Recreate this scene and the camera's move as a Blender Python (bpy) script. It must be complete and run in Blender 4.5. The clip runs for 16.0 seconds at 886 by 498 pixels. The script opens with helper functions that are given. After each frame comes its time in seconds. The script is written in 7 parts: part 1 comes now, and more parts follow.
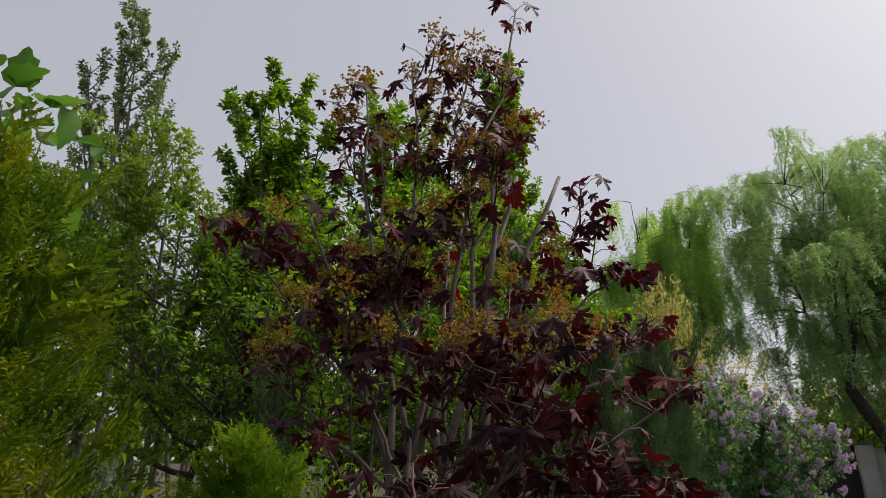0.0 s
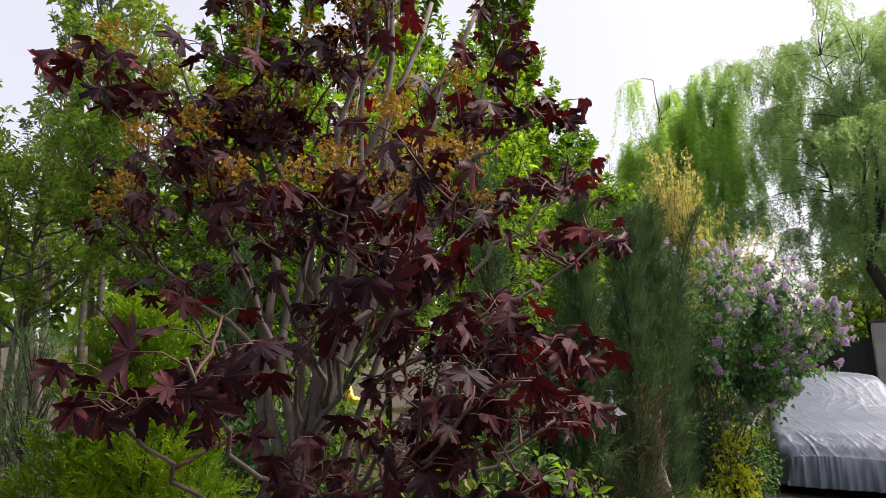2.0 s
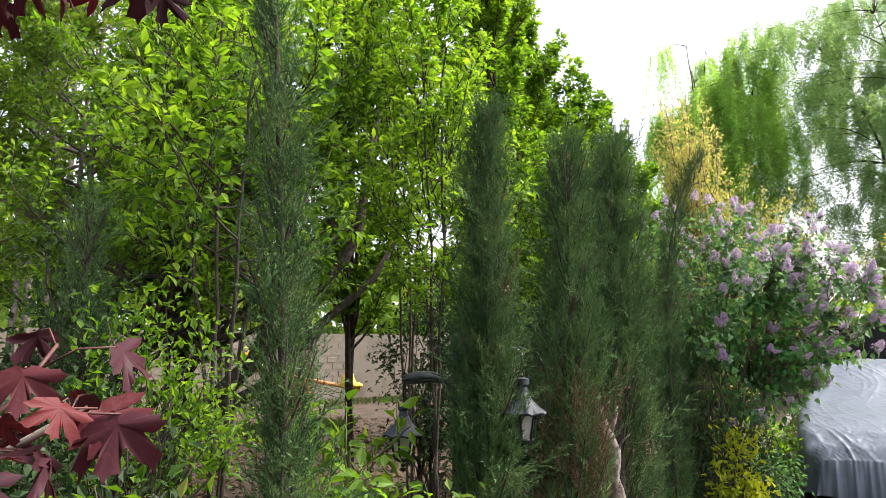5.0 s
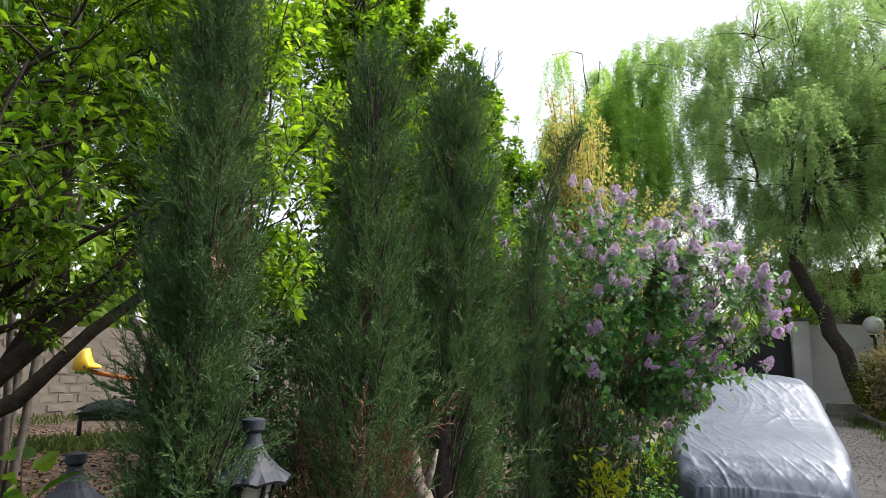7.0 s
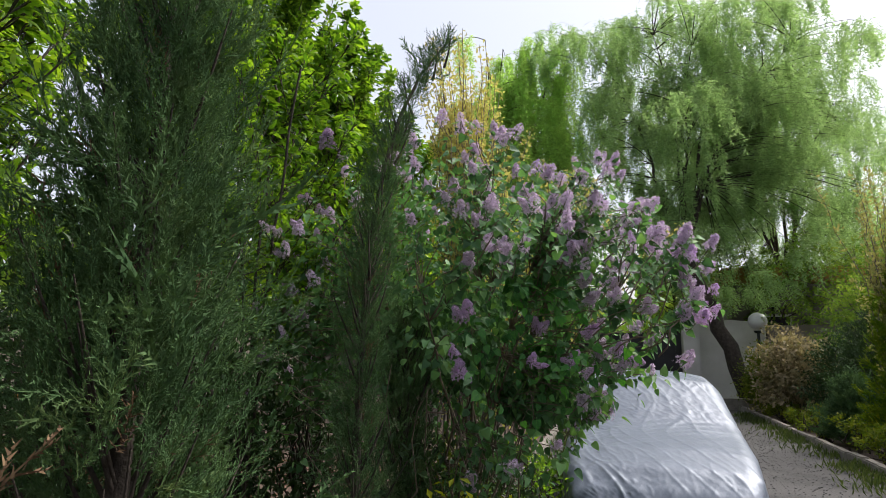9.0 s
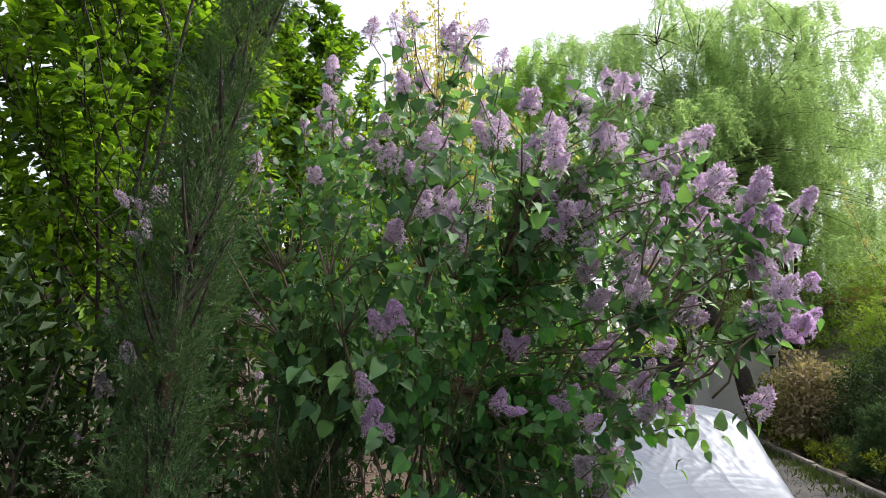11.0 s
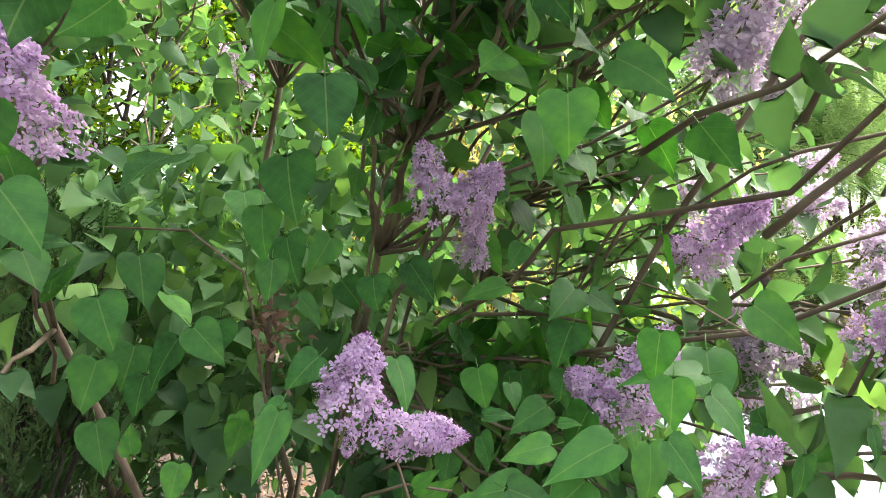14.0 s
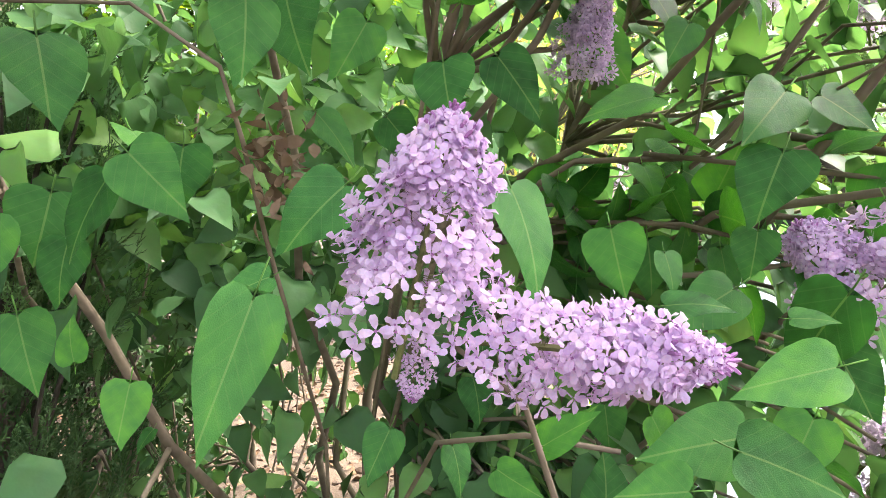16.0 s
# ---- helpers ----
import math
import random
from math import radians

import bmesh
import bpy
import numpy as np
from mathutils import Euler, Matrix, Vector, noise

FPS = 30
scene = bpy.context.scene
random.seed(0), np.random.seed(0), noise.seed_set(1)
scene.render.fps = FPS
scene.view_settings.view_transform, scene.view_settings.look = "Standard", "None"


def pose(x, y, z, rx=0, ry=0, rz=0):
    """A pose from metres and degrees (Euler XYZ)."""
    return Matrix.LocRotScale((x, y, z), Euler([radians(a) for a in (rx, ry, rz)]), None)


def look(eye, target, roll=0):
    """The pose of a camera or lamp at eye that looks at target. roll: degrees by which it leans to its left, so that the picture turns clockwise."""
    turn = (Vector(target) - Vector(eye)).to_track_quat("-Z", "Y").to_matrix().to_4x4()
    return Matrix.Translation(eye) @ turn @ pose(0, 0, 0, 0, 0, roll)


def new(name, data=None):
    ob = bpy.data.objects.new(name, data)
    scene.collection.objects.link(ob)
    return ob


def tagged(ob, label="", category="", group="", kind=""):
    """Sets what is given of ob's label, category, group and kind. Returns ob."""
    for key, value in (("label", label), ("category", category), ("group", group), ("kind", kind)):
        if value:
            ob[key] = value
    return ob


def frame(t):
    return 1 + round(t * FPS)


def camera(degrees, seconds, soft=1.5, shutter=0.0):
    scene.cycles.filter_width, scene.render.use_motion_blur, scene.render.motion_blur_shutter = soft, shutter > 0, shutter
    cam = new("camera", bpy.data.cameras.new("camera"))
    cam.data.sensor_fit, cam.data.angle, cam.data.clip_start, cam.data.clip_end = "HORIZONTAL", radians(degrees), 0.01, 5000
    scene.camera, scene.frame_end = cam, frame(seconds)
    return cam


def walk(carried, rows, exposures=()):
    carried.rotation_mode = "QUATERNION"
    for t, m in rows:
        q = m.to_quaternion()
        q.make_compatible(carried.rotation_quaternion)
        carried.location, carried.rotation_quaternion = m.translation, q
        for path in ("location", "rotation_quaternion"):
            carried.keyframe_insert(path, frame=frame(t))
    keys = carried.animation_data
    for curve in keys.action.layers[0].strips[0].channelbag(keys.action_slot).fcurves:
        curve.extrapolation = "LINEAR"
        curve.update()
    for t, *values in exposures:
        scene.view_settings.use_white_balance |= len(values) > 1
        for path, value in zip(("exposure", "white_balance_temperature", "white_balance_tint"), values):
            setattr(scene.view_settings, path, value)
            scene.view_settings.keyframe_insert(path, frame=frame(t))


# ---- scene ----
cam = camera(69.8, 16.0, soft=0.75)
METRES, EYE, TILT, LEAN, TURN = 7.5, 1.7, 20.0, 0.0, 0.0
ROWS = [
    (0.0, 0.0, 0.0, 0.0, -0.0, 0.0, 0.0),
    (0.5, 0.0008, 0.0011, -0.0019, -1.43, -3.68, -0.13),
    (1.0, 0.0096, 0.008, -0.0057, -3.04, -5.98, -0.14),
    (1.5, 0.0302, 0.0234, -0.0128, -1.32, -7.96, 0.4),
    (2.0, 0.0509, 0.037, -0.0208, 2.05, -9.82, 1.44),
    (2.5, 0.0653, 0.0516, -0.0304, 4.69, -10.06, 2.01),
    (3.0, 0.0813, 0.0765, -0.0403, 4.82, -10.41, 2.55),
    (3.5, 0.1104, 0.1017, -0.0517, 7.72, -10.78, 3.24),
    (4.0, 0.1342, 0.1283, -0.0629, 8.68, -10.8, 3.52),
    (6.5, 0.1892, 0.2889, -0.1146, -1.53, -10.87, -1.17),
    (7.0, 0.2129, 0.3285, -0.1274, -2.86, -10.73, -2.02),
    (7.5, 0.2287, 0.3703, -0.1438, -6.96, -10.21, -3.14),
    (8.0, 0.2426, 0.4036, -0.1552, -8.66, -10.98, -3.58),
    (8.5, 0.266, 0.4388, -0.1684, -8.71, -10.54, -4.07),
    (9.0, 0.2844, 0.4794, -0.1843, -10.97, -10.48, -4.68),
    (11.5, 0.3687, 0.6556, -0.2427, -10.88, -8.24, -5.04),
    (12.0, 0.3824, 0.6861, -0.2552, -11.17, -9.07, -4.96),
    (12.5, 0.3917, 0.7201, -0.2688, -11.26, -8.86, -4.98),
    (13.0, 0.4086, 0.7453, -0.2797, -9.89, -8.86, -4.72),
    (13.5, 0.4246, 0.7691, -0.2899, -9.64, -9.93, -4.24),
    (14.0, 0.4235, 0.7907, -0.2983, -8.27, -11.09, -3.89),
    (14.5, 0.4224, 0.804, -0.3058, -7.29, -14.08, -3.33),
    (15.0, 0.423, 0.8128, -0.31, -5.77, -16.95, -2.66),
    (15.5, 0.4225, 0.8188, -0.3124, -5.43, -19.46, -2.43),
    (16.0, 0.4234, 0.8222, -0.3135, -4.66, -21.21, -2.09),
]
EXPOSURES = [(0.0, -0.25, 6500, 12), (1.0, 0.08, 6550, 16), (2.5, 0.84, 6550, 16), (3.5, 1.32, 6500, 12), (7.0, 0.78, 6250, 11), (9.0, 0.45, 6200, 11), (11.5, 1.0, 6350, 11), (13.0, 1.8, 6450, 11), (14.0, 2.42, 6500, 10), (15.0, 3.0, 6500, 9), (16.0, 3.04, 6500, 9)]
walk(cam, [(t, pose(0, 0, EYE, TILT, LEAN, TURN) @ pose(METRES * x, METRES * y, METRES * z, 90 + pitch, roll, yaw)) for t, x, y, z, yaw, pitch, roll in ROWS], EXPOSURES)

# ---- light: a bright hazy evening sky, the sun low and veiled ----
world = bpy.data.worlds.new("sky")
scene.world = world
world.use_nodes = True
wn = world.node_tree.nodes
wl = world.node_tree.links
wn.clear()
SUN_ELEV, SUN_AZ = 52.0, 82.0
sky = wn.new("ShaderNodeTexSky")
sky.sky_type, sky.sun_disc = "NISHITA", False
sky.sun_elevation, sky.sun_rotation = radians(SUN_ELEV), radians(SUN_AZ)
sky.air_density, sky.dust_density, sky.ozone_density = 1.0, 6.0, 1.0
bg_sky = wn.new("ShaderNodeBackground")
bg_sky.inputs[1].default_value = 0.075
wl.new(sky.outputs[0], bg_sky.inputs[0])
bg_haze = wn.new("ShaderNodeBackground")
bg_haze.inputs[0].default_value = (1.0, 0.975, 0.975, 1)
bg_haze.inputs[1].default_value = 0.45
add = wn.new("ShaderNodeAddShader")
wout = wn.new("ShaderNodeOutputWorld")
wl.new(bg_sky.outputs[0], add.inputs[0])
wl.new(bg_haze.outputs[0], add.inputs[1])
wl.new(add.outputs[0], wout.inputs[0])
sun_data = bpy.data.lights.new("sun", "SUN")
sun_data.energy, sun_data.angle, sun_data.color = 4.6, radians(35), (1.0, 0.93, 0.84)
sun = new("sun", sun_data)
az, el = radians(SUN_AZ), radians(SUN_ELEV)
sun.matrix_world = look((0, 0, 0), (-math.sin(az) * math.cos(el), -math.cos(az) * math.cos(el), -math.sin(el)))


# ---- materials ----
def nodes_of(name):
    m = bpy.data.materials.new(name)
    m.use_nodes = True
    t = m.node_tree
    t.nodes.clear()
    out = t.nodes.new("ShaderNodeOutputMaterial")
    bs = t.nodes.new("ShaderNodeBsdfPrincipled")
    t.links.new(bs.outputs[0], out.inputs[0])
    return m, t, bs, out


def ramp_of(t, stops):
    r = t.nodes.new("ShaderNodeValToRGB")
    e = r.color_ramp.elements
    while len(e) < len(stops):
        e.new(0.5)
    for el_, (p, c) in zip(e, stops):
        el_.position, el_.color = p, (*c, 1)
    return r


def noise_of(t, scale, detail=4.0, coord="Object"):
    tc = t.nodes.new("ShaderNodeTexCoord")
    n = t.nodes.new("ShaderNodeTexNoise")
    n.inputs["Scale"].default_value, n.inputs["Detail"].default_value = scale, detail
    t.links.new(tc.outputs[coord], n.inputs["Vector"])
    return n


def leaf_mat(name, cols, rough=0.5, through_light=0.35, tint=(1.0, 1.0, 0.6), by_object=False, patch=3.0, spec=0.25, gain=1.3, veins="", single=0.62, swing=1.1):
    """Leaf: colour varies leaf by leaf and in patches; some light passes through."""
    m, t, bs, out = nodes_of(name)
    if by_object:
        g = t.nodes.new("ShaderNodeObjectInfo")
        rnd = g.outputs["Random"]
    else:
        g = t.nodes.new("ShaderNodeNewGeometry")
        rnd = g.outputs["Random Per Island"]
    n = noise_of(t, patch, 3.0)
    mix = t.nodes.new("ShaderNodeMath")
    mix.operation = "MULTIPLY_ADD"
    t.links.new(rnd, mix.inputs[0])
    mix.inputs[1].default_value = single
    half = t.nodes.new("ShaderNodeMath")
    half.operation = "MULTIPLY_ADD"
    t.links.new(n.outputs["Fac"], half.inputs[0])
    half.inputs[1].default_value, half.inputs[2].default_value = swing, 0.5 - 0.5 * (swing + single)
    t.links.new(half.outputs[0], mix.inputs[2])
    k = len(cols)
    r = ramp_of(t, [(i / (k - 1), tuple(min(0.8, 0.8 * gain * v) for v in c)) for i, c in enumerate(cols)])
    t.links.new(mix.outputs[0], r.inputs[0])
    col = r.outputs[0]
    if veins:
        tc = t.nodes.new("ShaderNodeTexCoord")
        xyz = t.nodes.new("ShaderNodeSeparateXYZ")
        t.links.new(tc.outputs["Object"], xyz.inputs[0])

        def calc(op, p, q=None, r=None):
            n_ = t.nodes.new("ShaderNodeMath")
            n_.operation = op
            for i_, v_ in enumerate((p, q, r)):
                if v_ is None:
                    continue
                if isinstance(v_, (int, float)):
                    n_.inputs[i_].default_value = v_
                else:
                    t.links.new(v_, n_.inputs[i_])
            return n_.outputs[0]

        ax_ = calc("ABSOLUTE", xyz.outputs["X"])
        if veins == "ribs":
            mid = calc("LESS_THAN", ax_, 0.012)
            wave = calc("SINE", calc("MULTIPLY", calc("MULTIPLY_ADD", ax_, -0.85, xyz.outputs["Y"]), 40.0))
            side = calc("MULTIPLY", calc("GREATER_THAN", wave, 0.95), 0.22)
        else:
            ang_ = calc("ARCTAN2", xyz.outputs["X"], calc("SUBTRACT", xyz.outputs["Y"], 0.02))
            mid = calc("GREATER_THAN", calc("COSINE", calc("MULTIPLY", ang_, 6.4)), 0.985)
            side = calc("MULTIPLY", mid, 0.0)
        vein = calc("MINIMUM", calc("MAXIMUM", mid, side), 1.0)
        vm = t.nodes.new("ShaderNodeMix")
        vm.data_type, vm.blend_type = "RGBA", "MIX"
        t.links.new(calc("MULTIPLY", vein, 0.3), vm.inputs["Factor"])
        t.links.new(col, vm.inputs["A"])
        vm.inputs["B"].default_value = (0.3, 0.4, 0.16, 1) if veins == "ribs" else (0.2, 0.07, 0.07, 1)
        col = vm.outputs["Result"]
    fine = noise_of(t, 90.0, 3.0)
    mul = t.nodes.new("ShaderNodeMix")
    mul.data_type, mul.blend_type = "RGBA", "MULTIPLY"
    mul.inputs["Factor"].default_value = 0.22
    t.links.new(col, mul.inputs["A"])
    t.links.new(fine.outputs["Color"], mul.inputs["B"])
    bs.inputs["Roughness"].default_value = rough
    bs.inputs["Specular IOR Level"].default_value = spec
    t.links.new(mul.outputs["Result"], bs.inputs["Base Color"])
    bump = t.nodes.new("ShaderNodeBump")
    bump.inputs["Strength"].default_value, bump.inputs["Distance"].default_value = 0.25, 0.004
    t.links.new(fine.outputs["Fac"], bump.inputs["Height"])
    t.links.new(bump.outputs[0], bs.inputs["Normal"])
    if through_light > 0:
        tr = t.nodes.new("ShaderNodeBsdfTranslucent")
        tm = t.nodes.new("ShaderNodeMix")
        tm.data_type, tm.blend_type = "RGBA", "MULTIPLY"
        tm.inputs["Factor"].default_value = 1.0
        t.links.new(mul.outputs["Result"], tm.inputs["A"])
        tm.inputs["B"].default_value = (*[min(1.0, 1.0 * c) for c in tint], 1)
        bright = t.nodes.new("ShaderNodeHueSaturation")
        bright.inputs["Value"].default_value = 2.0
        t.links.new(tm.outputs["Result"], bright.inputs["Color"])
        t.links.new(bright.outputs[0], tr.inputs["Color"])
        ms = t.nodes.new("ShaderNodeMixShader")
        ms.inputs[0].default_value = through_light
        t.links.new(bs.outputs[0], ms.inputs[1])
        t.links.new(tr.outputs[0], ms.inputs[2])
        t.links.new(ms.outputs[0], out.inputs[0])
    return m


def solid_mat(name, c1, c2, scale=8.0, rough=0.7, metal=0.0, bump=0.4, dist=0.01, c3=None, detail=6.0, spec=0.4, fine=60.0):
    """Two scales of noise in colour and relief."""
    m, t, bs, out = nodes_of(name)
    n = noise_of(t, scale, detail)
    f = noise_of(t, fine, 4.0)
    stops = [(0.3, c1), (0.7, c2)] if c3 is None else [(0.28, c1), (0.5, c2), (0.74, c3)]
    r = ramp_of(t, [(p_, tuple(0.82 * v for v in c_)) for p_, c_ in stops])
    mixv = t.nodes.new("ShaderNodeMath")
    mixv.operation = "MULTIPLY_ADD"
    t.links.new(f.outputs["Fac"], mixv.inputs[0])
    mixv.inputs[1].default_value = 0.4
    sub = t.nodes.new("ShaderNodeMath")
    sub.operation = "MULTIPLY_ADD"
    t.links.new(n.outputs["Fac"], sub.inputs[0])
    sub.inputs[1].default_value, sub.inputs[2].default_value = 1.0, -0.2
    t.links.new(sub.outputs[0], mixv.inputs[2])
    t.links.new(mixv.outputs[0], r.inputs[0])
    t.links.new(r.outputs[0], bs.inputs["Base Color"])
    bs.inputs["Roughness"].default_value, bs.inputs["Metallic"].default_value = rough, metal
    bs.inputs["Specular IOR Level"].default_value = spec
    b = t.nodes.new("ShaderNodeBump")
    b.inputs["Strength"].default_value, b.inputs["Distance"].default_value = bump, dist
    t.links.new(mixv.outputs[0], b.inputs["Height"])
    t.links.new(b.outputs[0], bs.inputs["Normal"])
    return m


M = {}
M["soil"] = solid_mat("soil", (0.034, 0.023, 0.016), (0.08, 0.054, 0.037), 3.0, 0.95, bump=0.8, dist=0.03, c3=(0.115, 0.08, 0.056))
M["clod"] = solid_mat("dry_clods", (0.05, 0.033, 0.022), (0.16, 0.105, 0.072), 5.0, 0.95, bump=0.6)
M["gravel"] = solid_mat("gravel", (0.036, 0.035, 0.034), (0.072, 0.069, 0.067), 1.2, 0.95, bump=0.9, dist=0.02, fine=45.0, c3=(0.073, 0.07, 0.067))
M["chip"] = solid_mat("gravel_chip", (0.045, 0.044, 0.043), (0.15, 0.147, 0.143), 9.0, 0.95, bump=0.3)
M["stone"] = solid_mat("kerb_stone", (0.14, 0.125, 0.105), (0.29, 0.265, 0.23), 4.0, 0.9, bump=0.6)
M["plaster"] = solid_mat("old_plaster", (0.11, 0.096, 0.08), (0.18, 0.157, 0.13), 0.9, 0.95, bump=0.5, c3=(0.15, 0.13, 0.107))
M["wall_stone"] = solid_mat("rough_wall_stone", (0.11, 0.094, 0.078), (0.19, 0.164, 0.138), 1.3, 0.95, bump=0.7, dist=0.02, c3=(0.155, 0.134, 0.11))
M["white_wall"] = solid_mat("white_paint", (0.55, 0.53, 0.5), (0.74, 0.72, 0.69), 1.2, 0.85, bump=0.2)
M["gate"] = solid_mat("dark_gate_paint", (0.012, 0.012, 0.014), (0.03, 0.03, 0.033), 2.0, 0.5, bump=0.1)
M["roof"] = solid_mat("ochre_roof", (0.27, 0.15, 0.035), (0.42, 0.26, 0.06), 2.0, 0.8)
M["house"] = solid_mat("house_wall", (0.16, 0.145, 0.125), (0.24, 0.215, 0.19), 1.0, 0.9)
M["bark"] = solid_mat("dark_bark", (0.028, 0.022, 0.018), (0.085, 0.068, 0.055), 12.0, 0.95, bump=1.0, dist=0.02)
M["bark_grey"] = solid_mat("grey_brown_bark", (0.1, 0.086, 0.075), (0.22, 0.19, 0.165), 14.0, 0.85, bump=0.5, dist=0.004)
M["bark_maple"] = solid_mat("maple_bark", (0.11, 0.09, 0.078), (0.23, 0.195, 0.17), 14.0, 0.85, bump=0.5, dist=0.004)
M["bark_lilac"] = solid_mat("lilac_bark", (0.1, 0.075, 0.055), (0.27, 0.21, 0.16), 18.0, 0.85, bump=0.6, dist=0.003)
M["bark_pale"] = solid_mat("weathered_wood", (0.1, 0.08, 0.068), (0.36, 0.31, 0.27), 26.0, 0.9, bump=1.0, dist=0.01)
M["twig_green"] = solid_mat("green_twig", (0.1, 0.12, 0.035), (0.19, 0.2, 0.07), 20.0, 0.7, bump=0.2)
M["twig_red"] = solid_mat("red_brown_twig", (0.06, 0.02, 0.018), (0.14, 0.05, 0.04), 20.0, 0.6, bump=0.2)
M["metal_dark"] = solid_mat("dark_green_iron", (0.012, 0.016, 0.015), (0.04, 0.05, 0.047), 14.0, 0.5, 0.3, bump=0.4)
M["metal_grey"] = solid_mat("grey_lantern_roof", (0.014, 0.018, 0.028), (0.04, 0.048, 0.068), 10.0, 0.6, 0.0, bump=0.25)
M["yellow_paint"] = solid_mat("yellow_plastic", (0.62, 0.36, 0.01), (0.78, 0.5, 0.03), 4.0, 0.4, bump=0.05)
M["orange_paint"] = solid_mat("orange_paint", (0.4, 0.13, 0.03), (0.55, 0.2, 0.05), 6.0, 0.5, bump=0.2)
M["globe"] = solid_mat("white_globe", (0.68, 0.68, 0.68), (0.78, 0.78, 0.78), 3.0, 0.3, bump=0.02)
M["frosted"] = solid_mat("frosted_lantern_pane", (0.5, 0.48, 0.45), (0.68, 0.66, 0.62), 6.0, 0.35, bump=0.1)
M["cover"] = solid_mat("silver_car_cover", (0.132, 0.156, 0.2), (0.17, 0.198, 0.248), 5.0, 0.42, 0.2, bump=0.3, dist=0.006, detail=5.0)
M["rubber"] = solid_mat("tyre_rubber", (0.012, 0.012, 0.012), (0.03, 0.03, 0.03), 9.0, 0.9)
M["maple"] = leaf_mat("crimson_maple_leaf", [(0.016, 0.007, 0.012), (0.036, 0.012, 0.018), (0.065, 0.02, 0.026), (0.12, 0.019, 0.02)], 0.5, 0.16, (1.0, 0.2, 0.15), patch=2.0, gain=1.4, spec=0.14)
M["maple_ob"] = leaf_mat("crimson_maple_leaf_single", [(0.013, 0.006, 0.01), (0.029, 0.01, 0.015), (0.052, 0.016, 0.021), (0.11, 0.017, 0.018)], 0.5, 0.16, (1.0, 0.2, 0.15), by_object=True, patch=2.0, gain=1.2, veins="fan", spec=0.15)
M["maple_flower"] = leaf_mat("maple_blossom", [(0.12, 0.085, 0.01), (0.24, 0.15, 0.016), (0.34, 0.19, 0.022), (0.24, 0.09, 0.02)], 0.6, 0.2)
M["lilac_leaf"] = leaf_mat("lilac_leaf", [(0.02, 0.05, 0.022), (0.044, 0.098, 0.043), (0.085, 0.172, 0.07), (0.15, 0.262, 0.075)], 0.45, 0.3, (0.95, 1.0, 0.5), patch=2.5, gain=1.75, spec=0.13)
M["lilac_leaf_ob"] = leaf_mat("lilac_leaf_single", [(0.013, 0.052, 0.014), (0.03, 0.106, 0.026), (0.054, 0.165, 0.037), (0.095, 0.25, 0.036)], 0.42, 0.3, (0.85, 1.0, 0.3), by_object=True, patch=2.5, veins="ribs", gain=1.75, spec=0.2)
M["floret"] = leaf_mat("lilac_petal", [(0.45, 0.35, 0.5), (0.58, 0.485, 0.62), (0.68, 0.59, 0.7), (0.75, 0.65, 0.74)], 0.6, 0.35, (1.0, 0.9, 1.0), patch=9.0, gain=1.0)
M["floret_near"] = leaf_mat("lilac_petal_close", [(0.46, 0.33, 0.56), (0.62, 0.48, 0.69), (0.72, 0.58, 0.77), (0.8, 0.62, 0.77)], 0.6, 0.35, (1.0, 0.85, 1.0), patch=18.0, gain=1.0, single=0.5, swing=1.2)
M["bud"] = leaf_mat("lilac_bud", [(0.3, 0.13, 0.33), (0.42, 0.2, 0.42)], 0.5, 0.1, (1.0, 0.7, 1.0))
M["spent"] = leaf_mat("dry_lilac_flower", [(0.1, 0.065, 0.045), (0.26, 0.18, 0.12)], 0.9, 0.0)
M["juniper"] = leaf_mat("grey_green_juniper", [(0.032, 0.064, 0.027), (0.056, 0.106, 0.045), (0.088, 0.152, 0.062), (0.145, 0.205, 0.078)], 0.8, 0.1, patch=7.0, single=0.15, swing=1.8, spec=0.05, gain=1.35)
M["juniper_dry"] = leaf_mat("dry_inner_juniper", [(0.085, 0.053, 0.03), (0.19, 0.12, 0.068)], 0.9, 0.0)
M["thuja"] = leaf_mat("golden_green_thuja", [(0.018, 0.05, 0.004), (0.055, 0.115, 0.006), (0.135, 0.19, 0.008), (0.3, 0.28, 0.012)], 0.7, 0.25, patch=5.0, single=0.2, swing=1.7, spec=0.06, gain=1.4)
M["thuja_lime"] = leaf_mat("lime_green_thuja", [(0.04, 0.085, 0.006), (0.085, 0.16, 0.009), (0.16, 0.25, 0.012), (0.3, 0.34, 0.02)], 0.7, 0.3, patch=5.0, single=0.2, swing=1.4, spec=0.06, gain=1.5)
M["bright"] = leaf_mat("bright_green_leaf", [(0.021, 0.058, 0.009), (0.063, 0.138, 0.017), (0.145, 0.255, 0.03), (0.265, 0.39, 0.05)], 0.5, 0.5, (1.0, 1.0, 0.25), patch=0.7)
M["olive"] = leaf_mat("olive_green_leaf", [(0.06, 0.12, 0.016), (0.12, 0.215, 0.026), (0.19, 0.29, 0.04), (0.26, 0.32, 0.055)], 0.6, 0.35, patch=0.7)
M["poplar"] = leaf_mat("grey_poplar_leaf", [(0.06, 0.105, 0.04), (0.105, 0.165, 0.065), (0.17, 0.24, 0.1)], 0.6, 0.35, patch=0.6, gain=1.5)
M["willow"] = leaf_mat("willow_leaf", [(0.085, 0.14, 0.065), (0.14, 0.21, 0.105), (0.2, 0.285, 0.15), (0.26, 0.355, 0.195)], 0.55, 0.55, patch=0.35, gain=1.75)
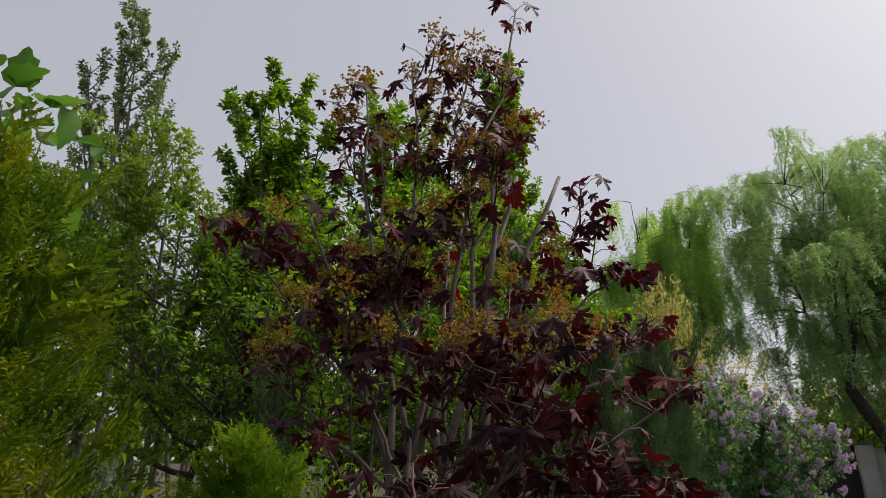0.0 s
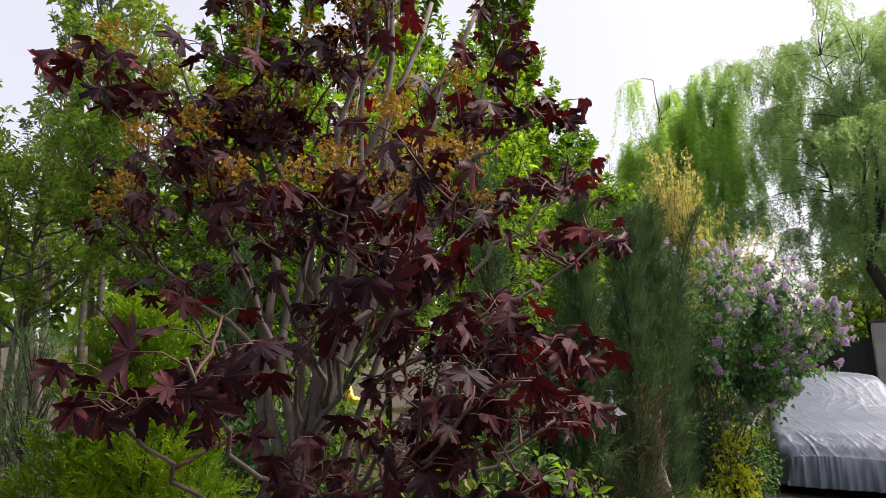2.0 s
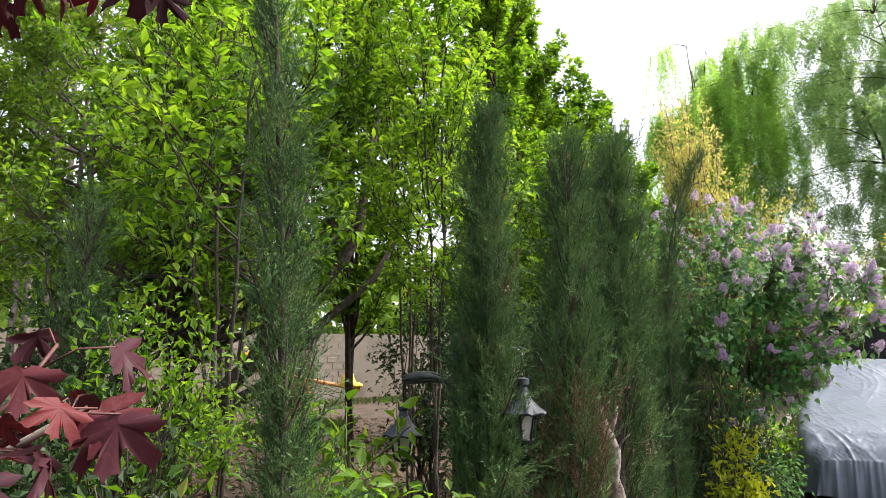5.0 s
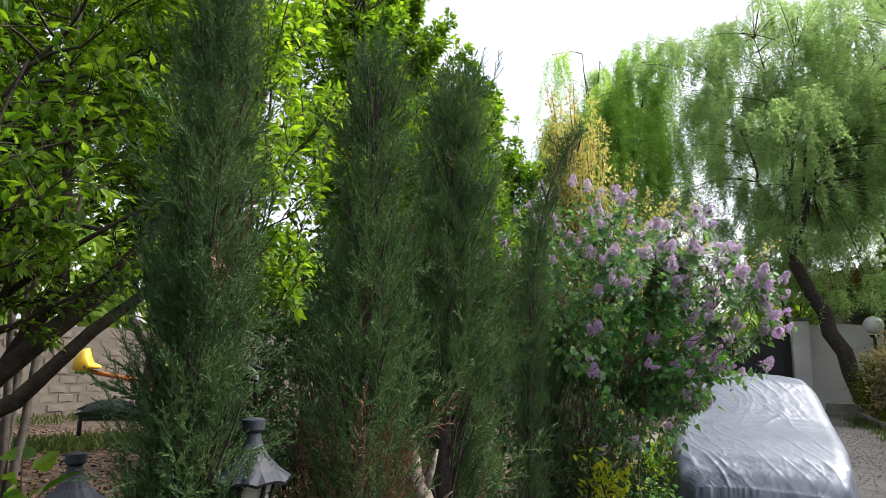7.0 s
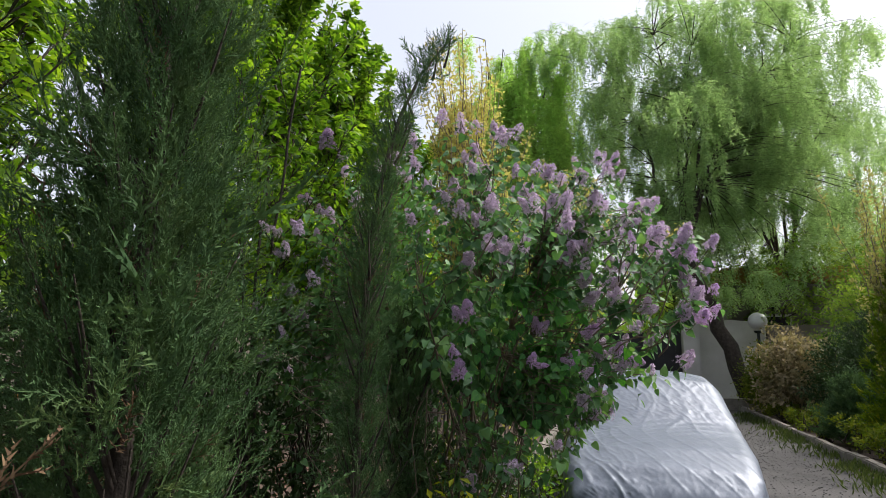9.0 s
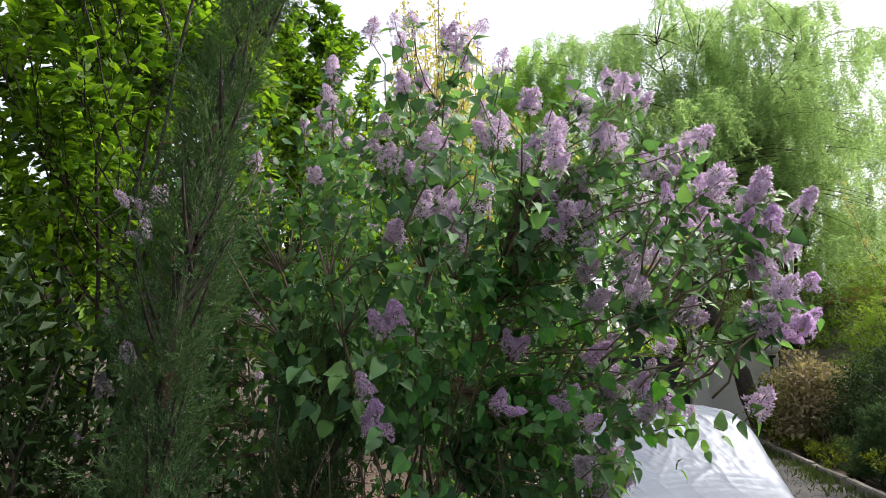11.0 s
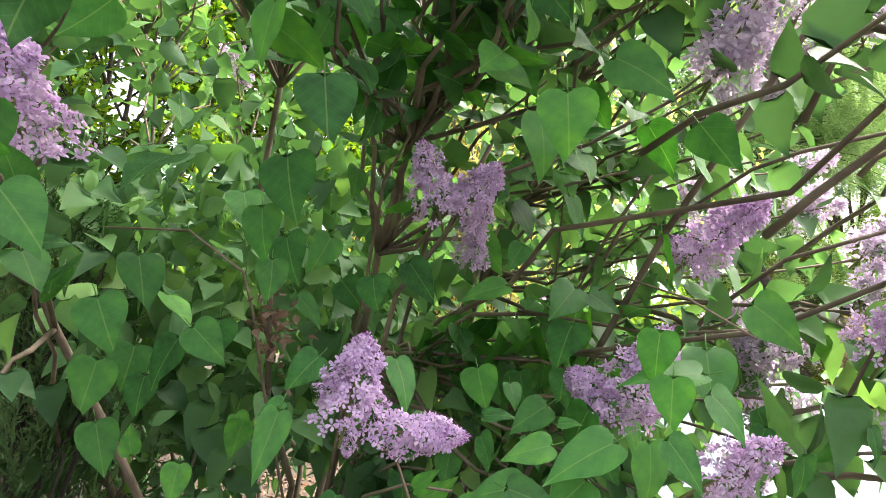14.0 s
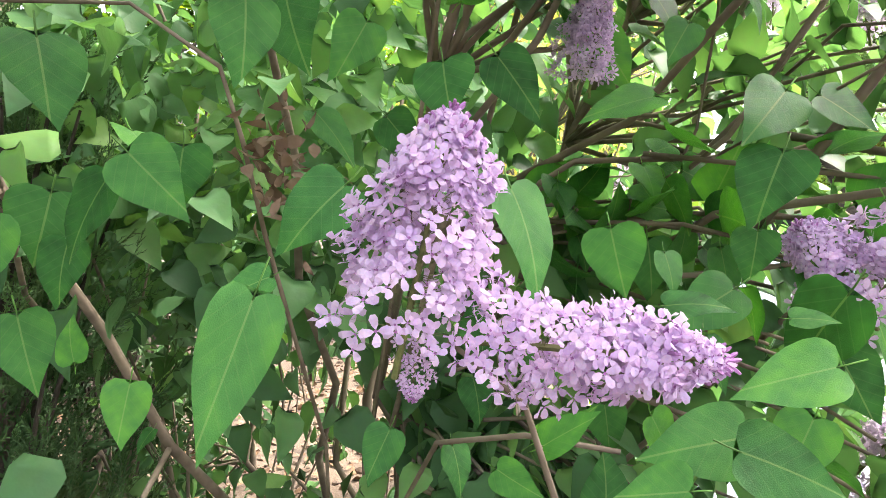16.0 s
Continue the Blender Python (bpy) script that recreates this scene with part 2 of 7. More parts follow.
M["willow_light"] = leaf_mat("light_willow_leaf", [(0.13, 0.21, 0.06), (0.2, 0.3, 0.09), (0.27, 0.38, 0.12), (0.33, 0.45, 0.16)], 0.55, 0.55, patch=0.35, gain=1.75)
M["yellow_leaf"] = leaf_mat("yellow_shrub_leaf", [(0.29, 0.275, 0.085), (0.44, 0.405, 0.14), (0.55, 0.49, 0.21)], 0.6, 0.35, patch=1.0)
# lime leaf with the shade of the kerbside bed put into its colour
M["lime"] = leaf_mat("lime_yellow_leaf", [(0.05, 0.09, 0.007), (0.11, 0.155, 0.009), (0.21, 0.22, 0.012)], 0.5, 0.35, patch=3.0)
M["lime_bright"] = leaf_mat("bright_lime_leaf", [(0.14, 0.2, 0.01), (0.27, 0.31, 0.014), (0.42, 0.42, 0.02)], 0.5, 0.4, patch=3.0)
M["cream"] = leaf_mat("cream_variegated_leaf", [(0.1, 0.1, 0.05), (0.25, 0.21, 0.125), (0.42, 0.34, 0.24)], 0.6, 0.3, patch=1.2)
M["cream_pale"] = leaf_mat("pale_cream_leaf", [(0.16, 0.17, 0.06), (0.28, 0.27, 0.11), (0.42, 0.38, 0.18)], 0.6, 0.35, patch=1.0)
# evergreen leaf; tone lowered further to put undergrowth shade into the colour
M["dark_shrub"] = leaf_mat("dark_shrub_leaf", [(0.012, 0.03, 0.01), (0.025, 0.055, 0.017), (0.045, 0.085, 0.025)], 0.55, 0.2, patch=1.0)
M["grass"] = leaf_mat("grass_blade", [(0.032, 0.05, 0.014), (0.058, 0.084, 0.022), (0.092, 0.115, 0.036)], 0.6, 0.3, patch=1.0)
M["litter"] = leaf_mat("dry_fallen_leaf", [(0.06, 0.035, 0.02), (0.13, 0.08, 0.05), (0.22, 0.145, 0.095)], 0.9, 0.0, patch=1.0, spec=0.05)
M["vine"] = leaf_mat("vine_leaf", [(0.05, 0.13, 0.02), (0.08, 0.19, 0.03), (0.12, 0.25, 0.04)], 0.5, 0.3, patch=3.0)
M["rose"] = leaf_mat("rose_leaf", [(0.05, 0.1, 0.02), (0.09, 0.16, 0.03), (0.15, 0.2, 0.04), (0.2, 0.12, 0.05)], 0.45, 0.3, patch=3.0)


# ---- geometry helpers ----
def make_mesh(name, V, F, mats, idx=None, smooth=True):
    """A mesh from arrays of vertices and triangles."""
    me = bpy.data.meshes.new(name)
    V, F = np.asarray(V, np.float32), np.asarray(F, np.int32)
    me.vertices.add(len(V))
    me.vertices.foreach_set("co", V.ravel())
    me.loops.add(F.size)
    me.loops.foreach_set("vertex_index", F.ravel())
    me.polygons.add(len(F))
    me.polygons.foreach_set("loop_start", np.arange(0, F.size, 3, dtype=np.int32))
    me.polygons.foreach_set("use_smooth", np.full(len(F), smooth))
    for m in mats if isinstance(mats, (list, tuple)) else [mats]:
        me.materials.append(m)
    if idx is not None:
        me.polygons.foreach_set("material_index", np.asarray(idx, np.int32))
    me.update()
    me.validate()
    return me


def thing(name, at, label, category, group="", kind=""):
    e = new(name)
    e.location = at
    e.empty_display_size = 0.1
    return tagged(e, label, category, group, kind)


def child(name, me, parent, label=""):
    """A mesh in world coordinates under a thing."""
    ob = new(name, me)
    ob.parent = parent
    root = parent
    while root.parent:
        root = root.parent
    ob.matrix_parent_inverse = Matrix.Translation(root.location).inverted() if root is parent else Matrix()
    if label:
        tagged(ob, label)
    return ob


def part(name, bm, material, parent, label=""):
    """A bmesh in the parent's own space, linked as one mesh under it."""
    me = bpy.data.meshes.new(name)
    bm.to_mesh(me)
    bm.free()
    me.materials.append(material)
    for p in me.polygons:
        p.use_smooth = len(me.polygons) > 60
    ob = new(name, me)
    ob.parent = parent
    if label:
        tagged(ob, label)
    return ob


class Pile:
    """Gathers triangles of many pieces."""

    def __init__(self):
        self.V, self.F, self.n = [], [], 0

    def put(self, V, F):
        self.V.append(np.asarray(V, float))
        self.F.append(np.asarray(F, int) + self.n)
        self.n += len(V)

    def out(self):
        return np.concatenate(self.V), np.concatenate(self.F)


def unit(a):
    a = np.asarray(a, float)
    return a / np.maximum(np.linalg.norm(a, axis=-1, keepdims=True), 1e-9)


def frames_of(ydir, zhint, spin=None):
    """Rotations whose second column is ydir and whose third leans to zhint."""
    y = unit(ydir)
    x = np.cross(y, zhint)
    bad = np.linalg.norm(x, axis=1) < 1e-3
    x[bad] = np.cross(y[bad], [0.31, 0.9, 0.2])
    x = unit(x)
    z = np.cross(x, y)
    if spin is not None:
        c, s = np.cos(spin)[:, None], np.sin(spin)[:, None]
        x, z = x * c + z * s, z * c - x * s
    return np.stack([x, y, z], axis=2)


def scatter(template, P, Rm, S):
    """All copies of a template at points P, turned by Rm and scaled by S."""
    TV, TF = template
    n, k = len(P), len(TV)
    S = np.asarray(S, float)
    S = S[:, None, None] if S.ndim == 1 else S[:, None, :]
    V = np.einsum("nij,nkj->nki", Rm, TV[None] * S) + np.asarray(P)[:, None, :]
    F = TF[None] + (np.arange(n) * k)[:, None, None]
    return V.reshape(-1, 3), F.reshape(-1, 3)


def tube(pts, radii, sides=6):
    pts, radii = np.asarray(pts, float), np.asarray(radii, float)
    n = len(pts)
    tan = unit(np.gradient(pts, axis=0))
    ref = np.tile([0.0, 0.0, 1.0], (n, 1))
    ref[np.abs(tan[:, 2]) > 0.9] = [1.0, 0.0, 0.0]
    ref[:] = ref[n // 2]
    a = unit(np.cross(tan, ref))
    b = np.cross(tan, a)
    ang = np.arange(sides) * 2 * math.pi / sides
    ring = a[:, None, :] * np.cos(ang)[None, :, None] + b[:, None, :] * np.sin(ang)[None, :, None]
    V = (pts[:, None, :] + ring * radii[:, None, None]).reshape(-1, 3)
    F = []
    for i in range(n - 1):
        for j in range(sides):
            p, q = i * sides + j, i * sides + (j + 1) % sides
            F += [(p, q, q + sides), (p, q + sides, p + sides)]
    V = np.vstack([V, pts[:1], pts[-1:]])
    c0, c1 = len(V) - 2, len(V) - 1
    for j in range(sides):
        F += [(c0, (j + 1) % sides, j), (c1, (n - 1) * sides + j, (n - 1) * sides + (j + 1) % sides)]
    return V, np.array(F)


def bend(p, q, lift, rng, n=7, wob=0.03):
    """A curved line from p to q that starts upright."""
    p, q = np.asarray(p, float), np.asarray(q, float)
    L = np.linalg.norm(q - p)
    mid = p * 0.5 + q * 0.5
    mid = np.array([p[0] * (1 - 0.5 + lift * 0.3) + q[0] * (0.5 - lift * 0.3), p[1] * (0.5 + lift * 0.3) + q[1] * (0.5 - lift * 0.3), mid[2] + lift * 0.15 * L])
    t = np.linspace(0, 1, n)[:, None]
    c = p * (1 - t) ** 2 + 2 * mid * t * (1 - t) + q * t ** 2
    w = rng.normal(0, wob * L, (n, 3)) * (np.sin(t * math.pi))
    return c + w


def curve_of(p, c, q, k):
    """Many bowed lines at once, from p past c to q, each of k points."""
    t = np.linspace(0, 1, k)[None, :, None]
    return p[:, None] * (1 - t) ** 2 + 2 * c[:, None] * t * (1 - t) + q[:, None] * t ** 2


def tubes(L, R, sides=4):
    """Many tapered branches at once: lines (n, k, 3) and radii (n, k)."""
    n, k, _ = L.shape
    tan = unit(np.gradient(L, axis=1))
    steep = np.abs(unit(tan.mean(1))[:, 2:3]) > 0.8
    ref = np.where(steep, [[1.0, 0.0, 0.0]], [[0.0, 0.0, 1.0]])
    a = unit(np.cross(tan, ref[:, None, :]))
    b = np.cross(tan, a)
    ang = np.arange(sides) * 2 * math.pi / sides
    ring = a[:, :, None] * np.cos(ang)[:, None] + b[:, :, None] * np.sin(ang)[:, None]
    V = (L[:, :, None] + ring * R[:, :, None, None]).reshape(-1, 3)
    base = (np.arange(n) * k * sides)[:, None, None] + (np.arange(k - 1) * sides)[None, :, None]
    p = (base + np.arange(sides)).ravel()
    q = (base + (np.arange(sides) + 1) % sides).ravel()
    return V, np.concatenate([np.stack([p, q, q + sides], 1), np.stack([p, q + sides, p + sides], 1)])


def taper(n, k, r0, r1):
    """Radii (n, k) that thin out from r0 to r1."""
    f = np.linspace(0, 1, k)[None, :]
    return np.broadcast_to(np.asarray(r0, float).reshape(-1, 1), (n, 1)) * (1 - f) + r1 * f


def along(L, i, f):
    """Places and directions at the fraction f of the lines i of L."""
    k = L.shape[1]
    x = np.clip(f, 0, 0.9999) * (k - 1)
    a = x.astype(int)
    w = (x - a)[:, None]
    return L[i, a] * (1 - w) + L[i, a + 1] * w, unit(L[i, a + 1] - L[i, a])


# ---- leaf shapes, one unit long along y, face up to z ----
def outline_leaf(outline, fold=0.12, curl=0.12):
    """A leaf from its half outline of (x, y) pairs: two halves that meet in a folded midrib, the tip bent down."""
    V, F = [], []
    ys = [o[1] for o in outline]
    for x, y in outline:
        V.append((0, y, 0))
    k = len(outline)
    for sx in (-1, 1):
        for x, y in outline:
            V.append((sx * x, y, x * fold * 2.0))
    for side in (0, 1):
        o = k * (1 + side)
        for i in range(k - 1):
            quad = (i, i + 1, o + i + 1, o + i) if side == 0 else (i, o + i, o + i + 1, i + 1)
            F += [(quad[0], quad[1], quad[2]), (quad[0], quad[2], quad[3])]
    V = np.array(V, float)
    V[:, 2] -= curl * V[:, 1] ** 2
    return V, np.array(F)


LEAF_HEART = outline_leaf([(0.0, 0.0), (0.27, -0.06), (0.41, 0.14), (0.38, 0.4), (0.19, 0.74), (0.0, 1.05)], 0.16, 0.22)
LEAF_OVAL = outline_leaf([(0.0, 0.0), (0.2, 0.25), (0.22, 0.55), (0.0, 1.0)], 0.15, 0.25)


def kite_leaf(w):
    """A small leaf folded along its midrib."""
    return np.array([(0, 0, 0), (-w, 0.45, w * 0.4), (w, 0.45, w * 0.4), (0, 1, -0.15)], float), np.array([(0, 3, 1), (0, 2, 3)])


LEAF_BLADE = (np.array([(0, 0, 0), (-0.19, 0.33, 0.05), (0.19, 0.33, 0.05), (-0.15, 0.68, 0.0), (0.15, 0.68, 0.0), (0, 1, -0.18)]), np.array([(0, 2, 1), (1, 2, 4), (1, 4, 3), (3, 4, 5)]))
LEAF_VINE = outline_leaf([(0.0, 0.0), (0.25, -0.08), (0.44, 0.05), (0.5, 0.25), (0.36, 0.42), (0.4, 0.62), (0.2, 0.72), (0.12, 0.9), (0.0, 1.0)], 0.1, 0.2)
LEAF_KITE, LEAF_KITE_SLIM = kite_leaf(0.26), kite_leaf(0.12)


def maple_template():
    """Five pointed lobes with side teeth, fanned from the stalk."""
    half = [(0.0, 1.0), (0.06, 0.88), (0.18, 0.84), (0.14, 0.68), (0.15, 0.46), (0.33, 0.66), (0.44, 0.7), (0.55, 0.82), (0.55, 0.68), (0.67, 0.62), (0.52, 0.46), (0.37, 0.3),
            (0.58, 0.36), (0.78, 0.28), (0.64, 0.19), (0.6, 0.1), (0.42, 0.05), (0.28, -0.03), (0.12, -0.06), (0.0, 0.03)]
    rim = half + [(-x, y) for x, y in half[-2:0:-1]]
    V = [(0.0, 0.16, 0.0)]
    for x, y in rim:
        a = math.atan2(x, y - 0.1)
        r = math.hypot(x, y - 0.1)
        z = 0.16 * math.cos(a * 4.5) * r - 0.26 * r * r
        V.append((x, y, z))
    n = len(rim)
    F = [(0, 1 + (i + 1) % n, 1 + i) for i in range(n)]
    return np.array(V), np.array(F)


LEAF_MAPLE = maple_template()


def spray_template(rng, ribs, needles, flat, droop, width):
    """A conifer spray: a stem with thin side shoots, each with small needles."""
    P = Pile()

    def blade(a, b, w):
        a, b = np.array(a), np.array(b)
        d = unit((b - a)[None])[0]
        s = unit(np.cross(d, rng.normal(0, 1, 3))[None])[0] * w
        P.put([a - s, a + s, b], [(0, 1, 2)])

    for i in range(ribs):
        f = (i + 1) / (ribs + 1)
        s = 1 if i % 2 else -1
        L = (0.5 * (1 - f) + 0.16) * rng.uniform(0.7, 1.2)
        a = np.array([0, f * 0.9, -droop * f * f])
        d = unit(np.array([[s * rng.uniform(0.5, 0.9), 0.8, rng.normal(0, flat)]]))[0]
        b = a + d * L
        blade(a, b, width)
        for k in range(needles):
            g = (k + 0.7) / needles
            s2 = 1 if k % 2 else -1
            c = a + d * L * g
            e = unit((d + np.array([-s2 * d[1], s2 * d[0], 0]) * 0.7 + rng.normal(0, flat, 3))[None])[0]
            blade(c, c + e * L * 0.36 * rng.uniform(0.7, 1.2), width * 1.1)
    blade((0, 0, 0), (0, 1.0, -droop), width * 1.5)
    return P.out()


def plume_template(rng, ribs, needles, width):
    """A juniper plume: a slender bowed stem, side twigs that point forward, each set with fine scaly shoots."""
    P = Pile()

    def blade(a, b, w):
        d = unit((b - a)[None])[0]
        s = unit(np.cross(d, rng.normal(0, 1, 3))[None])[0] * w
        P.put([a - s, a + s, b], [(0, 1, 2)])

    bow = rng.uniform(0.1, 0.3)
    stem = lambda f: np.array([0.08 * math.sin(f * 2.4), f, -bow * f * f])
    for i in range(4):
        blade(stem(i / 4), stem((i + 1.3) / 4), width * 0.9)
    for i in range(ribs):
        f = (i + 0.4) / ribs
        turn = i * 2.4 + rng.normal(0, 0.5)
        L = (0.3 * math.sin(0.5 + 2.3 * f) * (1.05 - 0.55 * f) + 0.05) * rng.uniform(0.7, 1.25)
        a = stem(f)
        d = unit(np.array([[math.cos(turn) * 0.8, 1.0, math.sin(turn) * 0.4 - 0.15]]))[0]
        blade(a, a + d * L, width)
        for k in range(needles):
            g = (k + 0.6) / needles
            c = a + d * L * g
            s2 = 1 if k % 2 else -1
            e = unit((d + np.array([-s2 * d[1] * 0.8, s2 * d[0] * 0.8, 0]) + rng.normal(0, 0.25, 3))[None])[0]
            blade(c, c + e * L * rng.uniform(0.2, 0.36) * (1.2 - 0.5 * g), width * 1.15)
    return P.out()


_r = np.random.default_rng(5)
SPRAY_JUNIPER = [plume_template(_r, 12, 9, 0.0088) for _ in range(4)]
SPRAY_INNER = plume_template(_r, 9, 5, 0.02)
SPRAY_THUJA = [spray_template(_r, 9, 4, 0.1, 0.12, 0.034) for _ in range(3)]


# ---- ground, drive, kerbs, walls ----
TH = radians(27.0)


def dr(a, o, z=0.0):
    """A place by metres along the drive, metres to its right, and height."""
    return np.array([a * math.sin(TH) + o * math.cos(TH), a * math.cos(TH) - o * math.sin(TH), z])


def box_bm(sx, sy, sz, bevel=0.0, at=(0, 0, 0)):
    bm = bmesh.new()
    bmesh.ops.create_cube(bm, size=1.0)
    for v in bm.verts:
        v.co = Vector((v.co.x * sx + at[0], v.co.y * sy + at[1], v.co.z * sz + at[2]))
    if bevel:
        bmesh.ops.bevel(bm, geom=bm.edges[:], offset=bevel, segments=2, affect="EDGES")
    return bm


def grid_sheet(name, xs, ys, height, mat, label, category):
    X, Y = np.meshgrid(xs, ys)
    Z = height(X, Y)
    V = np.stack([X, Y, Z], -1).reshape(-1, 3)
    nx, ny = len(xs), len(ys)
    i = (np.arange(ny - 1)[:, None] * nx + np.arange(nx - 1)[None]).ravel()
    F = np.concatenate([np.stack([i, i + 1, i + nx + 1], 1), np.stack([i, i + nx + 1, i + nx], 1)])
    ob = new(name, make_mesh(name, V, F, mat))
    return tagged(ob, label, category, kind="structure")


def lump(X, Y):
    return 0.02 * np.sin(X * 2.1 + np.sin(Y * 1.7)) * np.cos(Y * 2.6 + 0.6 * X) + 0.012 * np.sin(X * 5.3 + Y * 3.1) - 0.045


near = np.linspace(-14, 24, 150)
far_lo, far_hi = np.array([-900.0, -300, -100, -40, -22]), np.array([32.0, 45, 80, 160, 400, 900])
axis_x = np.concatenate([far_lo, near, far_hi])
axis_y = np.concatenate([far_lo, np.linspace(-10, 36, 170), far_hi + 8])
grid_sheet("ground", axis_x, axis_y, lump, M["soil"], "brown dry garden soil with clods", "ground")


def strip(name, a0, a1, o0, o1, z, mat, label, category, step=0.5):
    na, no = int((a1 - a0) / step) + 2, int((o1 - o0) / step) + 2
    A, O = np.meshgrid(np.linspace(a0, a1, na), np.linspace(o0, o1, no))
    P = np.stack([A.ravel() * math.sin(TH) + O.ravel() * math.cos(TH), A.ravel() * math.cos(TH) - O.ravel() * math.sin(TH), np.full(A.size, z)], 1)
    P[:, 2] += 0.008 * np.sin(P[:, 0] * 3.1) * np.cos(P[:, 1] * 2.7)
    i = (np.arange(no - 1)[:, None] * na + np.arange(na - 1)[None]).ravel()
    F = np.concatenate([np.stack([i, i + na + 1, i + 1], 1), np.stack([i, i + na, i + na + 1], 1)])
    return tagged(new(name, make_mesh(name, P, F, mat)), label, category, kind="structure")


DRIVE_L, DRIVE_R, DRIVE_END = -1.0, 3.55, 27.0
drive = strip("road", -6.5, DRIVE_END, DRIVE_L, DRIVE_R, 0.03, M["gravel"], "grey gravel drive with grassy edges", "drive")


# ---- conifers ----
def column_conifer(name, base, height, radius, sprays, n, mat, label, category, rng, size=0.26, lean=(0, 0), up=1.2, group="", dry=0.1, bow=1.5, low=0.05, cone=False, dead=0.0, bald=None):
    """A conifer: trunk, ascending limbs, and feathery sprays that rise from them."""
    base = np.array(base, float)
    e = thing(name, base, label, category, group)
    ks = np.linspace(0, 1, 14)
    axis = np.stack([base[0] + lean[0] * ks ** bow, base[1] + lean[1] * ks ** bow, base[2] - 0.05 + ks * height * 0.96], 1)
    child("trunk", make_mesh("trunk", *tube(axis, np.linspace(radius * 0.12 + 0.012, 0.005, 14), 8), M["bark"]), e)
    if cone:
        prof = lambda f: radius * np.minimum(0.8 + 1.0 * f, 1.0) * np.sqrt(np.maximum(1 - f ** 2.2, 0.0))
    else:
        prof = lambda f: radius * np.minimum(0.7 + 0.9 * f, 1.0) * np.sqrt(1 - np.clip((f - 0.3) / 0.73, 0, 0.985) ** 2)
    f = rng.uniform(low, 1.0, n * 2)
    f = f[rng.random(n * 2) < 0.25 + 0.75 * prof(f) / radius][:n]
    n = len(f)
    ang = rng.uniform(0, 2 * math.pi, n)
    lobe = 1 + 0.16 * np.sin(ang * 3 + f * 8 + base[0] * 5) + 0.12 * np.sin(ang * 2 - f * 19) + rng.normal(0, 0.07, n)
    rr = prof(f) * np.sqrt(rng.uniform(0.03, 0.9, n)) * lobe
    ax = np.stack([np.interp(f, ks, axis[:, k]) for k in range(3)], 1)
    out = np.stack([np.cos(ang), np.sin(ang), np.zeros(n)], 1)
    P = ax + out * rr[:, None]
    # ascending limbs, one to every few sprays
    pick = np.arange(0, n, max(1, n // 90))
    root = ax[pick] - np.array([0, 0, 1.0]) * (rr[pick] * up * 1.3 + 0.08)[:, None]
    root[:, 2] = np.maximum(root[:, 2], base[2] + 0.08)
    tip = P[pick] + out[pick] * size * 0.25 + np.array([0, 0, size * 0.5])
    limb = tubes(curve_of(root, (root + P[pick]) / 2 + out[pick] * 0.02, tip, 6), taper(len(pick), 6, 0.007, 0.0018), 4)
    tagged(child("brushwood", make_mesh("brushwood", *limb, M["bark"]), e), kind="stuff")
    D = out * (0.5 + 0.5 * rng.random((n, 1))) + np.array([0, 0, up]) + rng.normal(0, 0.34, (n, 3))
    spread = rng.random(n) < 0.12
    D[spread] = D[spread] * np.array([1, 1, 0.3]) + out[spread] * 0.6
    Rm = frames_of(D, out + rng.normal(0, 0.35, (n, 3)))
    S = size * rng.uniform(0.6, 1.25, n) * (1 - 0.25 * f) * np.where(rng.random(n) < 0.05, 1.9, 1.0)
    # short dense shoots near the stem, which close the column
    core = rng.random(n) < 0.3
    P[core] = ax[core] + (P[core] - ax[core]) * 0.55
    isdry = (rng.random(n) < dry * (1.9 - 1.8 * f)) & (rr < prof(f) * 0.62) & ~core
    isdry |= (f > 0.2) & (f < 0.52) & (rng.random(n) < dead) & ~core
    if bald:
        # foliage gone from the foot on one side
        keep = (f > 0.5) | (out @ np.array([bald[0], bald[1], 0.0]) < 0.9 * f - 0.2)
        n = int(keep.sum())
        P, Rm, S, core, isdry = P[keep], Rm[keep], S[keep], core[keep], isdry[keep]
    pile = Pile()
    for k, sp in enumerate(sprays):
        sel = (np.arange(n) % len(sprays) == k) & ~isdry & ~core
        pile.put(*scatter(sp, P[sel], Rm[sel], S[sel]))
    pile.put(*scatter(SPRAY_INNER, P[core], Rm[core], S[core] * 1.2))
    child("foliage", make_mesh("foliage", *pile.out(), mat, smooth=False), e)
    if isdry.any():
        child("dry_foliage", make_mesh("dry_foliage", *scatter(sprays[0], P[isdry], Rm[isdry], S[isdry]), M["juniper_dry"], smooth=False), e, "brown dead inner twigs")
    return e


